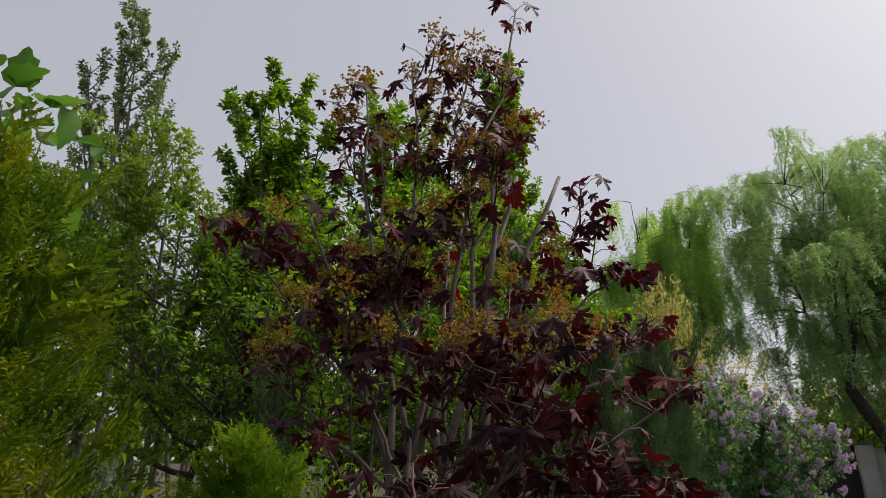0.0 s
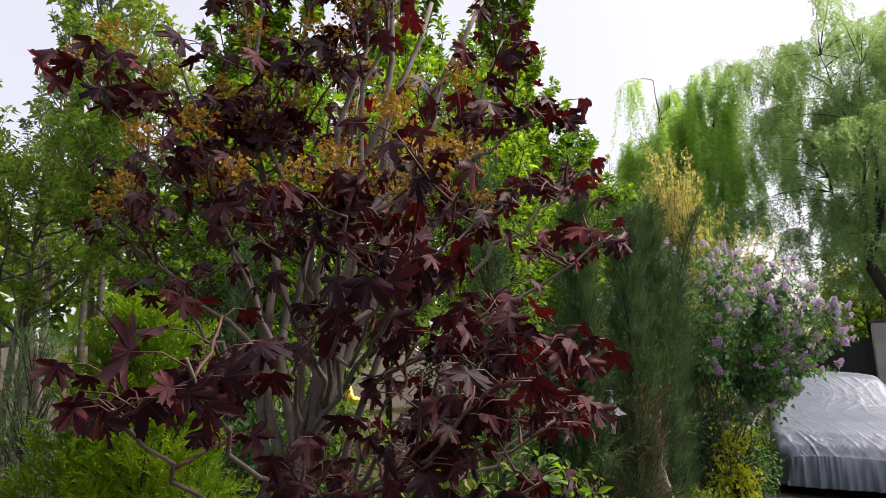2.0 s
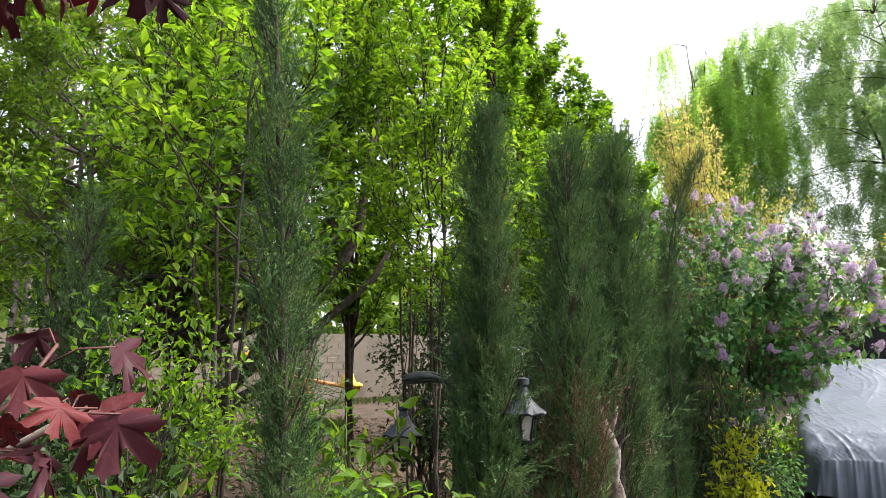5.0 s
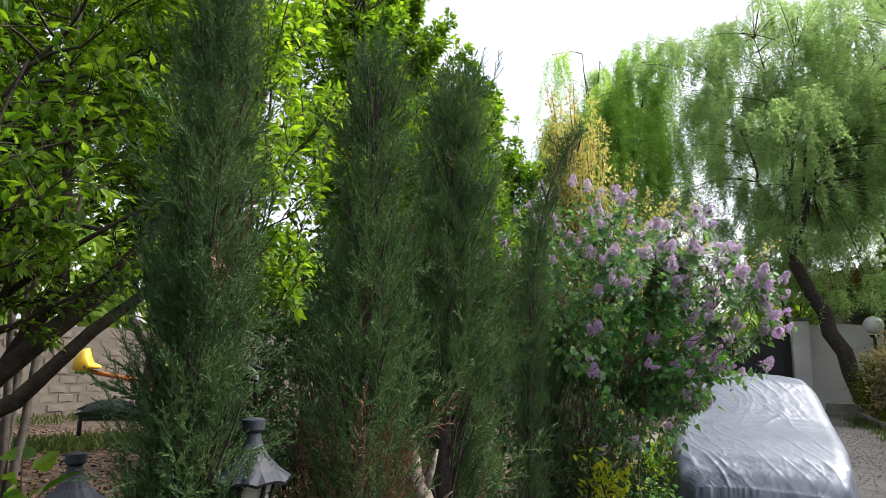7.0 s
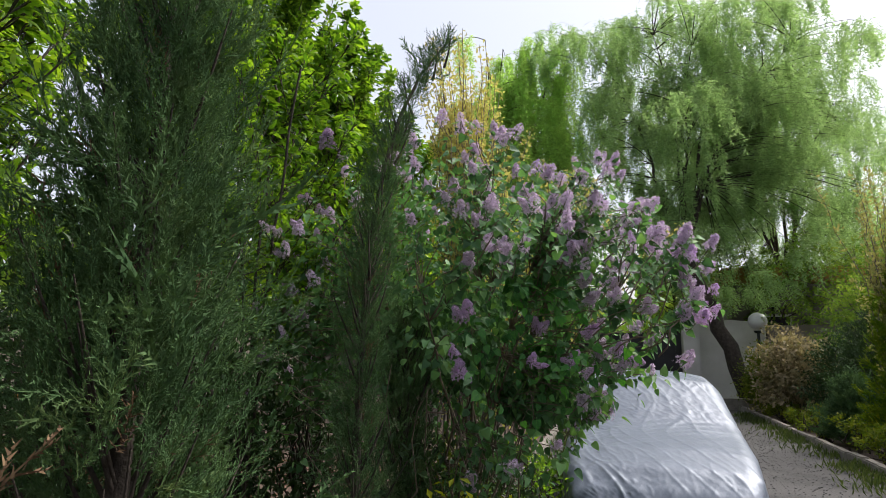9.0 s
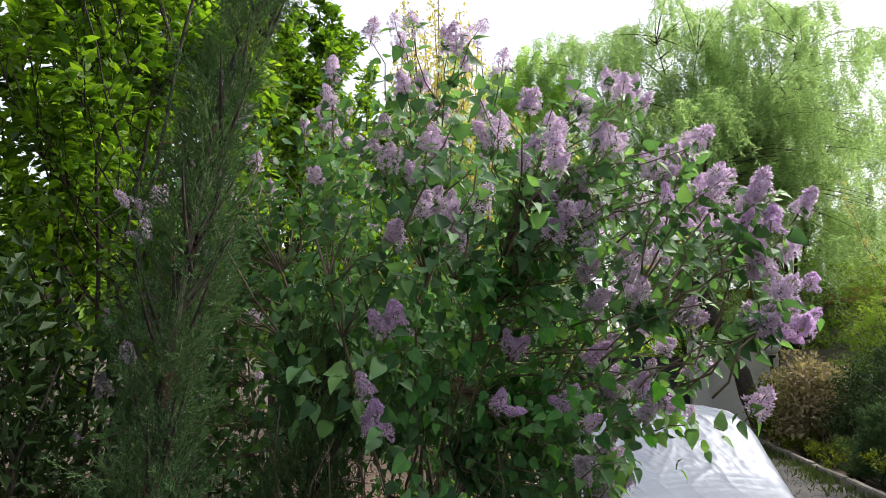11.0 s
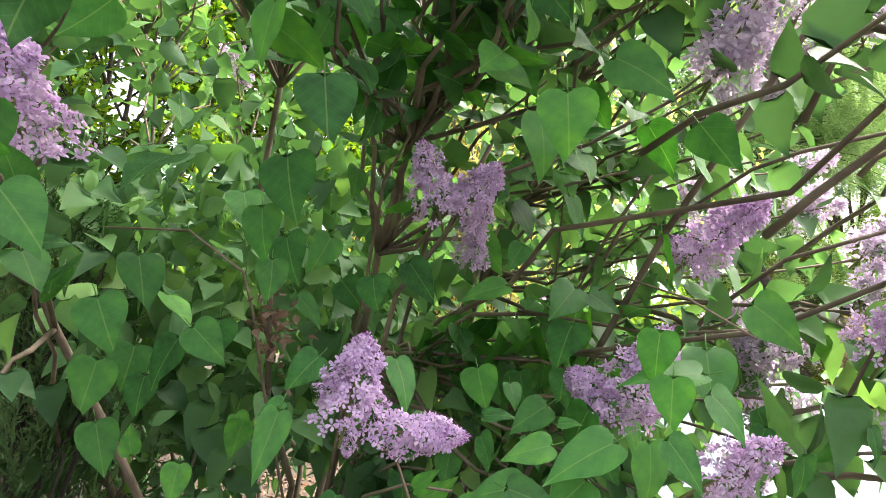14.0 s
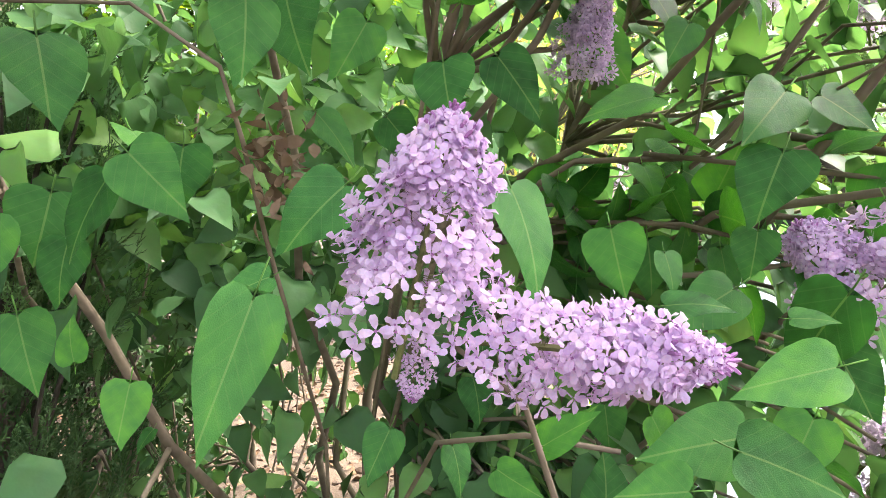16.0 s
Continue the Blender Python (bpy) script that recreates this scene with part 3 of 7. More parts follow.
# ---- broad-leaved trees and shrubs ----
def leafy(name, base, height, crown, n, leaf, size, mat, label, category, rng, bark, group="", trunk_r=0.12, clear=0.25, clumps=90, spread=0.33, stems=1, droop=0.15, limbs=16, upright=0.3, lean=(0.0, 0.0), shell=0.55, cut=None):
    """A tree or shrub: trunk, limbs to every clump, and leaves in uneven clumps. crown: radii in x, y and z."""
    base = np.array(base, float)
    e = thing(name, base, label, category, group)
    crown = np.array(crown, float)
    top = base + np.array([lean[0], lean[1], height])
    centre = top - np.array([0, 0, crown[2]])
    d = unit(rng.normal(0, 1, (clumps, 3)))
    rad = rng.uniform(shell, 1.0, clumps) ** 0.7 * (1 + 0.16 * np.sin(d[:, 0] * 5 + d[:, 2] * 4) + rng.normal(0, 0.1, clumps))
    C = centre + d * rad[:, None] * crown
    C = C[C[:, 2] > base[2] + 0.15]
    wood = Pile()
    roots = []
    for s in range(stems):
        off = rng.normal(0, trunk_r * 1.4, 3) * (stems > 1)
        off[2] = 0
        tip = centre + (rng.normal(0, 0.4, 3) * crown if stems > 1 else np.array([0, 0, crown[2] * 0.5]))
        line = bend(base + off, tip, 0.4, rng, 9, 0.02)
        line[0, 2] -= 0.1
        r0 = trunk_r / math.sqrt(stems) * rng.uniform(0.8, 1.15)
        wood.put(*tube(line, np.linspace(r0, r0 * 0.18, 9), 8))
        roots.append(line)
    for i, c in enumerate(C):
        line = roots[i % stems]
        z = np.clip((c[2] - base[2]) / max(top[2] - base[2], 0.1) - 0.25, 0.1, 0.95)
        root = line[int(z * (len(line) - 1))]
        if i < limbs * 3:
            b = bend(root, c, 0.25, rng, 6, 0.04)
            w = trunk_r * (0.3 if i < limbs else 0.12)
            wood.put(*tube(b, np.linspace(max(w, 0.004), max(w * 0.15, 0.0025), 6), 5))
    V, F = wood.out()
    child("trunk", make_mesh("trunk", V, F, bark), e)
    m = len(C)
    per = max(1, n // m)
    w = spread * (0.75 + 0.5 * rng.random(m))
    P = np.repeat(C, per, 0) + np.clip(rng.normal(0, 1, (m * per, 3)), -1.7, 1.7) * np.repeat(w, per)[:, None] * np.array([1, 1, 0.8])
    outw = unit(P - centre)
    D = outw * 0.6 + rng.normal(0, 0.7, P.shape) + np.array([0, 0, upright - droop])
    Rm = frames_of(D, np.array([0, 0, 1.0]) + outw * 0.4 + rng.normal(0, 0.55, P.shape))
    S = size * rng.uniform(0.6, 1.25, len(P))
    keep = P[:, 2] > base[2] + 0.05
    if cut is not None:
        keep &= cut(P)
    V, F = scatter(leaf, P[keep], Rm[keep], S[keep])
    child("crown", make_mesh("crown", V, F, mat, smooth=False), e)
    return e


def grown_tree(name, base, height, radius, label, rng, mat, bark, leaders=1, clear=0.2, limbs=60, twigs=9, leaves=24, leaf=LEAF_KITE, size=0.08, rise=1.0, trunk_r=0.1, taper_top=0.6, tops=None, group="", droop=0.25, fan=0.35, twig_len=0.4, cut=None):
    """A tree that is grown: leaders, limbs along them that bow upwards, twigs on the limbs, leaves along the twigs."""
    base = np.array(base, float)
    e = thing(name, base, label, "tree", group)
    wood = Pile()
    if tops is None:
        a = np.arange(leaders) * 2.4 + rng.uniform(0, 6)
        r = radius * fan * np.sqrt((np.arange(leaders) + 0.3) / leaders) * (leaders > 1)
        T = base + np.stack([np.cos(a) * r, np.sin(a) * r, height * rng.uniform(0.8, 1.0, leaders)], 1)
        T[0, 2] = base[2] + height
    else:
        T = np.array(tops, float)
    n0 = len(T)
    foot = base + rng.normal(0, trunk_r * 0.8, (n0, 3)) * np.array([1, 1, 0]) * (n0 > 1) - np.array([0, 0, 0.1])
    lead = curve_of(foot, foot + (T - foot) * np.array([0.25, 0.25, 0.55]), T, 16)
    lead[:, 1:-1] += np.cumsum(rng.normal(0, 0.012, (n0, 14, 3)), 1)
    child("trunk", make_mesh("trunk", *tubes(lead, taper(n0, 16, trunk_r / n0 ** 0.4, 0.008), 7), bark), e)
    # limbs
    i0 = np.arange(limbs) % n0
    g = (np.arange(limbs) + rng.random(limbs)) / limbs
    p, tan = along(lead, i0, clear + (0.99 - clear) * g)
    az = np.arange(limbs) * 2.4 + rng.normal(0, 0.4, limbs)
    out = np.stack([np.cos(az), np.sin(az), np.zeros(limbs)], 1)
    L = radius * (0.45 + 0.55 * np.minimum(g / 0.3, 1.0)) * (1 - 0.92 * g) ** taper_top * rng.uniform(0.65, 1.15, limbs) + 0.12
    up = np.array([0, 0, 1.0])
    q = p + out * L[:, None] + up * (L * rise * rng.uniform(0.6, 1.3, limbs))[:, None]
    limb = curve_of(p, p + out * (0.65 * L)[:, None] + up * (0.25 * rise * L)[:, None], q, 8)
    limb[:, 1:] += np.cumsum(rng.normal(0, 0.016, (limbs, 7, 3)), 1) * L[:, None, None]
    wood.put(*tubes(limb, taper(limbs, 8, trunk_r * 0.3 * (1.1 - 0.8 * g), 0.0035), 5))
    # twigs, on the limbs and at the heads of the leaders
    n2 = limbs * twigs
    i1 = np.repeat(np.arange(limbs), twigs)
    f2 = rng.uniform(0.22, 1.0, n2)
    p2, t2 = along(limb, i1, f2)
    d2 = unit(t2 * 0.75 + unit(rng.normal(0, 1, (n2, 3))) * 0.75 + up * 0.35 * rise)
    L2 = (twig_len * L[i1] * rng.uniform(0.45, 1.1, n2) * (1.15 - 0.5 * f2) + 0.08)[:, None]
    twig = curve_of(p2, p2 + d2 * L2 * 0.55 + up * L2 * 0.08, p2 + d2 * L2 + up * L2 * rng.uniform(-0.25, 0.25, (n2, 1)), 5)
    wood.put(*tubes(twig, taper(n2, 5, 0.0042, 0.0018), 3))
    tagged(child("brushwood", make_mesh("brushwood", *wood.out(), bark), e), kind="stuff")
    i2 = np.repeat(np.arange(n2), leaves)
    n3 = n2 * leaves
    p3, t3 = along(twig, i2, rng.uniform(0.05, 1.0, n3) ** 0.8)
    side = unit(np.cross(t3, rng.normal(0, 1, (n3, 3))))
    D = side * 0.9 + t3 * 0.6 - up * droop + rng.normal(0, 0.2, (n3, 3))
    S = size * rng.uniform(0.6, 1.25, n3)
    P = p3 + side * (S * 0.25)[:, None]
    keep = P[:, 2] > base[2] + 0.1
    if cut is not None:
        keep &= cut(P)
    Rm = frames_of(D[keep], up + side[keep] * 0.3 + rng.normal(0, 0.45, (keep.sum(), 3)))
    child("crown", make_mesh("crown", *scatter(leaf, P[keep], Rm, S[keep]), mat, smooth=False), e)
    return e


def strand_template(rng, n, leaf_len, stretch):
    """A hanging willow shoot, one unit long downwards, with slim leaves; stretch: the length at which it will hang."""
    P = Pile()
    t = np.linspace(0.02, 1.0, n)
    pos = np.stack([0.04 * np.sin(t * 5), 0.04 * np.cos(t * 4), -t], 1)
    ang = rng.uniform(0, 2 * math.pi, n)
    D = np.stack([np.cos(ang) * 0.8, np.sin(ang) * 0.8, rng.uniform(-1.3, 0.1, n)], 1)
    V, F = scatter(LEAF_KITE_SLIM, np.zeros((n, 3)), frames_of(D, rng.normal(0, 1, (n, 3))), leaf_len * rng.uniform(0.7, 1.25, n))
    V = V.reshape(n, -1, 3) * np.array([1, 1, 1 / stretch]) + pos[:, None]
    P.put(V.reshape(-1, 3), F)
    P.put([[-0.006, 0, 0], [0.006, 0, 0], [0, 0.03, -1.0]], [(0, 1, 2)])
    return P.out()


STRANDS = [strand_template(_r, 22, 0.15, 1.0) for _ in range(3)]
LONG_STRANDS = [strand_template(_r, 46, 0.16, 2.6) for _ in range(3)]


def willow(base, height, crown, label, rng, fork, floor, umbrellas, per=44, hang=(0.45, 1.3), strands=None, trunk_r=0.3, lean=(0, 0), leaf="willow", limbs=7, reach=1.0, inner=0.35, gaps=0.06):
    """Trunk, a few limbs that fork and arch over, and umbrellas of twigs from which leafy strands hang."""
    strands = strands or STRANDS
    base = np.array(base, float)
    e = thing("willow_tree", base, label, "tree", "willows")
    wood = Pile()
    fork = base + np.array(fork)
    bole = tube(bend(base - np.array([0, 0, 0.1]), fork, 0.1, rng, 9, 0.012), np.array([1.25, 1.0, 0.92, 0.88, 0.85, 0.8, 0.76, 0.72, 0.66]) * trunk_r, 12)
    child("trunk", make_mesh("trunk", *bole, M["bark"]), e)
    mid = base + np.array([lean[0], lean[1], 0])
    up = np.array([0, 0, 1.0])
    a = np.arange(limbs) * 2.4 + 0.7
    r = 0.12 + 0.5 * np.sqrt((np.arange(limbs) + 0.4) / limbs)
    end = mid + np.stack([np.cos(a) * r * crown[0], np.sin(a) * r * crown[1], height * (0.86 - 0.4 * r * r)], 1)
    start = np.repeat(fork[None], limbs, 0)
    main = curve_of(start, start * 0.5 + end * 0.5 + np.array([0, 0, height * 0.03]) - (end - start) * np.array([0.18, 0.18, 0]), end, 14)
    main[:, 2:] += np.cumsum(rng.normal(0, 0.07, (limbs, 12, 3)), 1)
    wood.put(*tubes(main, taper(limbs, 14, trunk_r * 0.28, 0.01), 7))
    dome = np.array([crown[0], crown[1], (height - floor) * 0.5])
    ctr = mid + up * (floor + (height - floor) * 0.5)
    A = []
    while len(A) < umbrellas:
        d = unit(rng.normal(0, 1, (1, 3)))[0]
        p = ctr + d * dome * rng.uniform(inner, 1.0) ** 0.6 * min(1.06, 1 + 0.13 * math.sin(d[0] * 7 + d[2] * 5) + 0.1 * math.sin(d[1] * 9))
        if noise.noise(Vector(p * 0.42)) > -gaps and p[2] > base[2] + floor * 0.9:
            A.append(p)
    A = np.array(A)
    pts = main[:, 4:].reshape(-1, 3)
    dist = np.linalg.norm(A[:, None] - pts[None], axis=2) + 1.5 * np.maximum(pts[None, :, 2] - A[:, None, 2], 0)
    root = pts[np.argmin(dist, 1)]
    span = np.linalg.norm(A - root, axis=1)[:, None]
    wood.put(*tubes(curve_of(root, (root + A) / 2 + up * span * 0.22, A, 9), taper(len(A), 9, 0.018, 0.005), 5))
    # twigs like the ribs of an umbrella
    ribs = 8
    m = len(A) * ribs
    ia = np.repeat(np.arange(len(A)), ribs)
    az = rng.uniform(0, 6.283, m)
    lr = (rng.uniform(0.35, 1.15, m) * reach)[:, None]
    out = np.stack([np.cos(az), np.sin(az), np.zeros(m)], 1)
    rib = curve_of(A[ia], A[ia] + out * lr * 0.55 + up * lr * rng.uniform(0.0, 0.4, (m, 1)), A[ia] + out * lr - up * lr * rng.uniform(0.2, 0.8, (m, 1)), 7)
    wood.put(*tubes(rib, taper(m, 7, 0.0028, 0.0014), 3))
    tagged(child("brushwood", make_mesh("brushwood", *wood.out(), M["bark"]), e), kind="stuff")
    n = len(A) * per
    P, T = along(rib, rng.integers(0, m, n), rng.uniform(0.1, 1.0, n))
    S = rng.uniform(*hang, n)
    S = np.minimum(S, P[:, 2] - base[2] - floor * rng.uniform(0.75, 1.1, n))
    ok = S > 0.25
    P, S, T = P[ok], S[ok], T[ok]
    z = unit(up - T * np.array([0.16, 0.16, 0]) + rng.normal(0, 0.07, P.shape))
    sp = rng.uniform(0, 6.283, len(P))
    x = unit(np.cross(np.stack([np.cos(sp), np.sin(sp), np.zeros(len(P))], 1), z))
    Rm = np.stack([x, np.cross(z, x), z], 2)
    SS = np.stack([np.ones(len(P)), np.ones(len(P)), S], 1)
    pile = Pile()
    for k in range(3):
        sel = np.arange(len(P)) % 3 == k
        pile.put(*scatter(strands[k], P[sel], Rm[sel], SS[sel]))
    child("crown", make_mesh("crown", *pile.out(), M[leaf], smooth=False), e)
    return e


RNG = np.random.default_rng(11)


def loose(name, me, e, m):
    """A piece at its own pose under the thing e."""
    ob = new(name, me)
    ob.parent = e
    ob.matrix_parent_inverse = Matrix.Translation(e.location).inverted()
    ob.matrix_basis = m
    return ob


def mat4(Rm, p, s):
    m = Matrix([[*(Rm[i] * s), p[i]] for i in range(3)] + [[0, 0, 0, 1]])
    return m


# ---- crimson maple: grey stems from one stool, forked twigs, palmate leaves, tufts of blossom ----
def maple(base, rng):
    e = thing("maple_tree", base, "young crimson-leaved maple with grey stems and ochre blossom", "tree")
    base = np.array(base, float)
    wood, twigs = Pile(), Pile()
    ends = []
    tall = [(0.3, 2.12, 3.52), (0.12, 2.14, 3.34), (-0.12, 2.1, 3.16), (-0.3, 2.12, 3.14), (-0.22, 1.98, 2.8), (-0.46, 2.0, 2.56), (0.2, 1.98, 2.88), (0.5, 2.12, 2.62), (0.02, 2.35, 2.6)]
    low = [(-0.64, 1.85, 2.42), (-0.53, 1.85, 2.02), (-0.39, 1.9, 1.88), (-0.2, 1.35, 1.58), (-0.06, 1.3, 1.66), (-0.29, 1.9, 2.09), (-0.22, 2.0, 2.37), (0.0, 1.7, 1.96), (0.13, 1.6, 1.95), (0.22, 1.7, 2.02),
           (0.0, 1.72, 1.76), (0.23, 1.6, 1.84), (0.34, 1.6, 1.9), (0.45, 2.1, 2.1), (0.45, 2.2, 2.41), (0.66, 2.1, 2.4), (0.73, 2.1, 2.2), (0.77, 2.0, 1.98), (0.44, 1.75, 1.76), (0.55, 1.68, 1.68),
           (0.7, 1.95, 1.68), (0.57, 1.8, 1.52), (0.26, 1.9, 1.72), (0.4, 1.55, 1.58), (0.25, 1.6, 1.48), (0.04, 1.66, 1.46), (0.52, 1.7, 1.4), (0.3, 1.75, 1.3), (-0.12, 1.7, 1.32), (0.68, 2.2, 1.52)]
    # a short trunk that forks at chest height
    fork = base + np.array([0.0, -0.01, 1.28])
    wood.put(*tube(bend(base - np.array([0, 0, 0.05]), fork, 0.0, rng, 9, 0.012), np.linspace(0.044, 0.034, 9), 10))
    stems = []
    for i, h in enumerate(tall + low):
        q = np.array(h)
        if i < len(tall):
            a = fork + np.array([rng.normal(0, 0.012), rng.normal(0, 0.012), rng.uniform(-0.35, 0.06)])
            line = bend(a, q, 0.04, rng, 12, 0.02)
            r = rng.uniform(0.011, 0.017)
            stems.append(line)
        else:
            # a branch from the nearest stem, rising outwards
            near_pts = np.concatenate(stems + [np.array([fork - np.array([0, 0, 0.12]), fork - np.array([0, 0, 0.3])])])
            aim = fork + (q - fork) * np.array([0.3, 0.3, 1.0])
            aim[2] = q[2] - 0.38
            a = near_pts[np.argmin(np.linalg.norm(near_pts - aim, axis=1))]
            line = bend(a, q, -0.12, rng, 12, 0.02)
            r = 0.0075
        wood.put(*tube(line, np.linspace(r, 0.003, 12), 8))
        ends.append((q, unit((line[-1] - line[-2])[None])[0], 1.0))
        k = (8 if h[2] > 3.0 else 5) if h[2] > 2.5 else 3
        for j in range(k):
            f = rng.uniform(0.5 if h[2] > 2.5 else 0.68, 1.0)
            n0 = f * 11
            i0 = int(n0)
            p = line[i0] * (1 - n0 + i0) + line[min(i0 + 1, 11)] * (n0 - i0)
            ang = rng.uniform(0, 6.283)
            out = np.array([math.cos(ang), math.sin(ang), 0])
            L = rng.uniform(0.08, 0.24) * (1.25 - 0.6 * f)
            t = p + out * L * 0.85 + np.array([0, 0, L * rng.uniform(0.25, 0.9)])
            if p[2] < 0.8:
                continue
            c = bend(p, t, -0.3, rng, 6, 0.03)
            twigs.put(*tube(c, np.linspace(max(0.35 * r * (1.2 - f), 0.004), 0.0024, 6), 6))
            ends.append((t, unit((c[-1] - c[-2])[None])[0], 0.85))
            if rng.random() < 0.6:
                s = c[3] + rng.normal(0, 0.07, 3) + np.array([0, 0, 0.05])
                twigs.put(*tube(bend(c[3], s, -0.2, rng, 4, 0.03), np.linspace(0.0035, 0.002, 4), 5))
                ends.append((s, unit((s - c[3])[None])[0], 0.75))
    # two bare, pruned stems
    for q in ((0.28, 2.17, 2.78), (0.44, 2.17, 2.78)):
        line = bend(fork, np.array(q), 0.3, rng, 10, 0.012)
        wood.put(*tube(line, np.linspace(0.017, 0.007, 10), 8))
    V, F = wood.out()
    child("stem", make_mesh("stem", V, F, M["bark_maple"]), e, "smooth grey-brown stems")
    P, D, N, S, B = [], [], [], [], []
    for q, d, w in ends:
        kind = rng.random()
        n = int(rng.integers(3, 7))
        for j in range(n):
            a = j * 2.4 + rng.uniform(0, 1.5)
            out = unit((np.array([math.cos(a), math.sin(a), 0]) + d * 0.3)[None])[0]
            stalk = rng.uniform(0.04, 0.1)
            b = q - d * rng.uniform(0, 0.1)
            p = b + out * stalk + np.array([0, 0, 0.01])
            twigs.put(*tube([b, (b + p) / 2 + np.array([0, 0, 0.012]), p], [0.0016, 0.0014, 0.0012], 4))
            P.append(p)
            D.append(out * 0.6 + np.array([0, 0, -rng.uniform(0.3, 1.9)]) + rng.normal(0, 0.3, 3))
            N.append(np.array([0, 0, 0.5]) + out * 0.6 + rng.normal(0, 0.65, 3))
            S.append(rng.uniform(0.036, 0.082) * w * (0.85 if q[2] > 2.7 else 1.0))
        if q[2] > 1.98 and q[0] < 0.42 and rng.random() < 0.72:
            B.append((q + np.array([0, 0, 0.03]), d))
    V, F = twigs.out()
    tagged(child("brushwood", make_mesh("brushwood", V, F, M["twig_red"]), e, "thin red-brown twigs and leaf stalks"), kind="stuff")
    P, S = np.array(P), np.array(S)
    Rm = frames_of(np.array(D), np.array(N))
    order = np.argsort(P[:, 1] + 0.3 * rng.random(len(P)))
    first, rest = order[:300], order[300:]
    shapes = []
    for k in range(3):
        TV, TF = LEAF_MAPLE
        TV = TV.copy()
        TV[:, 2] += 0.06 * np.sin(TV[:, 0] * (5 + k) + k) - 0.1 * (k - 1) * TV[:, 0] ** 2
        shapes.append((make_mesh("leaf", TV, TF, M["maple_ob"]), (TV, TF)))
    for i in first:
        loose("leaf", shapes[i % 3][0], e, mat4(Rm[i], P[i], S[i]))
    if len(rest):
        V, F = scatter(shapes[0][1], P[rest], Rm[rest], S[rest])
        tagged(child("leaves", make_mesh("leaves", V, F, M["maple"]), e), kind="stuff")
    tuft = []
    star = outline_leaf([(0.0, 0.0), (0.45, 0.5), (0.0, 1.0)], 0.2, 0.0)
    for k in range(3):
        pl = Pile()
        n = 46
        c = unit(rng.normal(0, 1, (n, 3)) + np.array([0, 0, 0.5])) * rng.uniform(0.3, 1.0, (n, 1)) * np.array([1, 1, 0.8])
        for _ in range(3):
            dd = unit(c + rng.normal(0, 0.8, c.shape))
            pl.put(*scatter(star, c + rng.normal(0, 0.02, c.shape), frames_of(dd, rng.normal(0, 1, c.shape)), rng.uniform(0.13, 0.22, n)))
        for q in c[::3]:
            pl.put([[-0.01, 0, -0.3], [0.01, 0, -0.3], q], [(0, 1, 2)])
        tuft.append(make_mesh("blossom", *pl.out(), M["maple_flower"], smooth=False))
    for i, (q, d) in enumerate(B):
        R1 = frames_of(np.array([[math.cos(i), math.sin(i), 0.2]]), (d + np.array([0, 0, 0.6]))[None])[0]
        loose("blossom", tuft[i % 3], e, mat4(R1, q, rng.uniform(0.04, 0.072)))
    return e


maple((-0.06, 1.96, 0.0), np.random.default_rng(23))


# ---- lilac ----
def floret_template(rng, simple=False):
    """Four cupped petals on a short tube; faces +y."""
    pl = Pile()
    for k in range(4):
        a = k * math.pi / 2 + rng.normal(0, 0.12)
        u = np.array([math.cos(a), 0, math.sin(a)])
        v = np.array([-math.sin(a), 0, math.cos(a)])
        y = np.array([0, 1.0, 0])
        lift = rng.uniform(-0.1, 0.28)
        pts = [u * 0.05, u * 0.22 + v * 0.13 + y * 0.05, u * 0.22 - v * 0.13 + y * 0.05, u * 0.46 + v * 0.19 + y * (0.1 + lift), u * 0.46 - v * 0.19 + y * (0.1 + lift), u * 0.63 + v * 0.1 + y * (0.13 + lift), u * 0.63 - v * 0.1 + y * (0.13 + lift)]
        if simple:
            pl.put([u * 0.03, u * 0.4 + v * 0.19 + y * 0.06, u * 0.4 - v * 0.19 + y * 0.06, u * 0.72 + y * (0.15 + lift)], [(0, 2, 1), (1, 2, 3)])
        else:
            pl.put(pts, [(0, 2, 1), (1, 2, 4), (1, 4, 3), (3, 4, 6), (3, 6, 5)])
    pl.put([(-0.05, -0.5, 0), (0.05, -0.5, 0), (0.0, 0.02, 0.06), (0.0, 0.02, -0.06)], [(0, 1, 2), (0, 3, 1)])
    return pl.out()


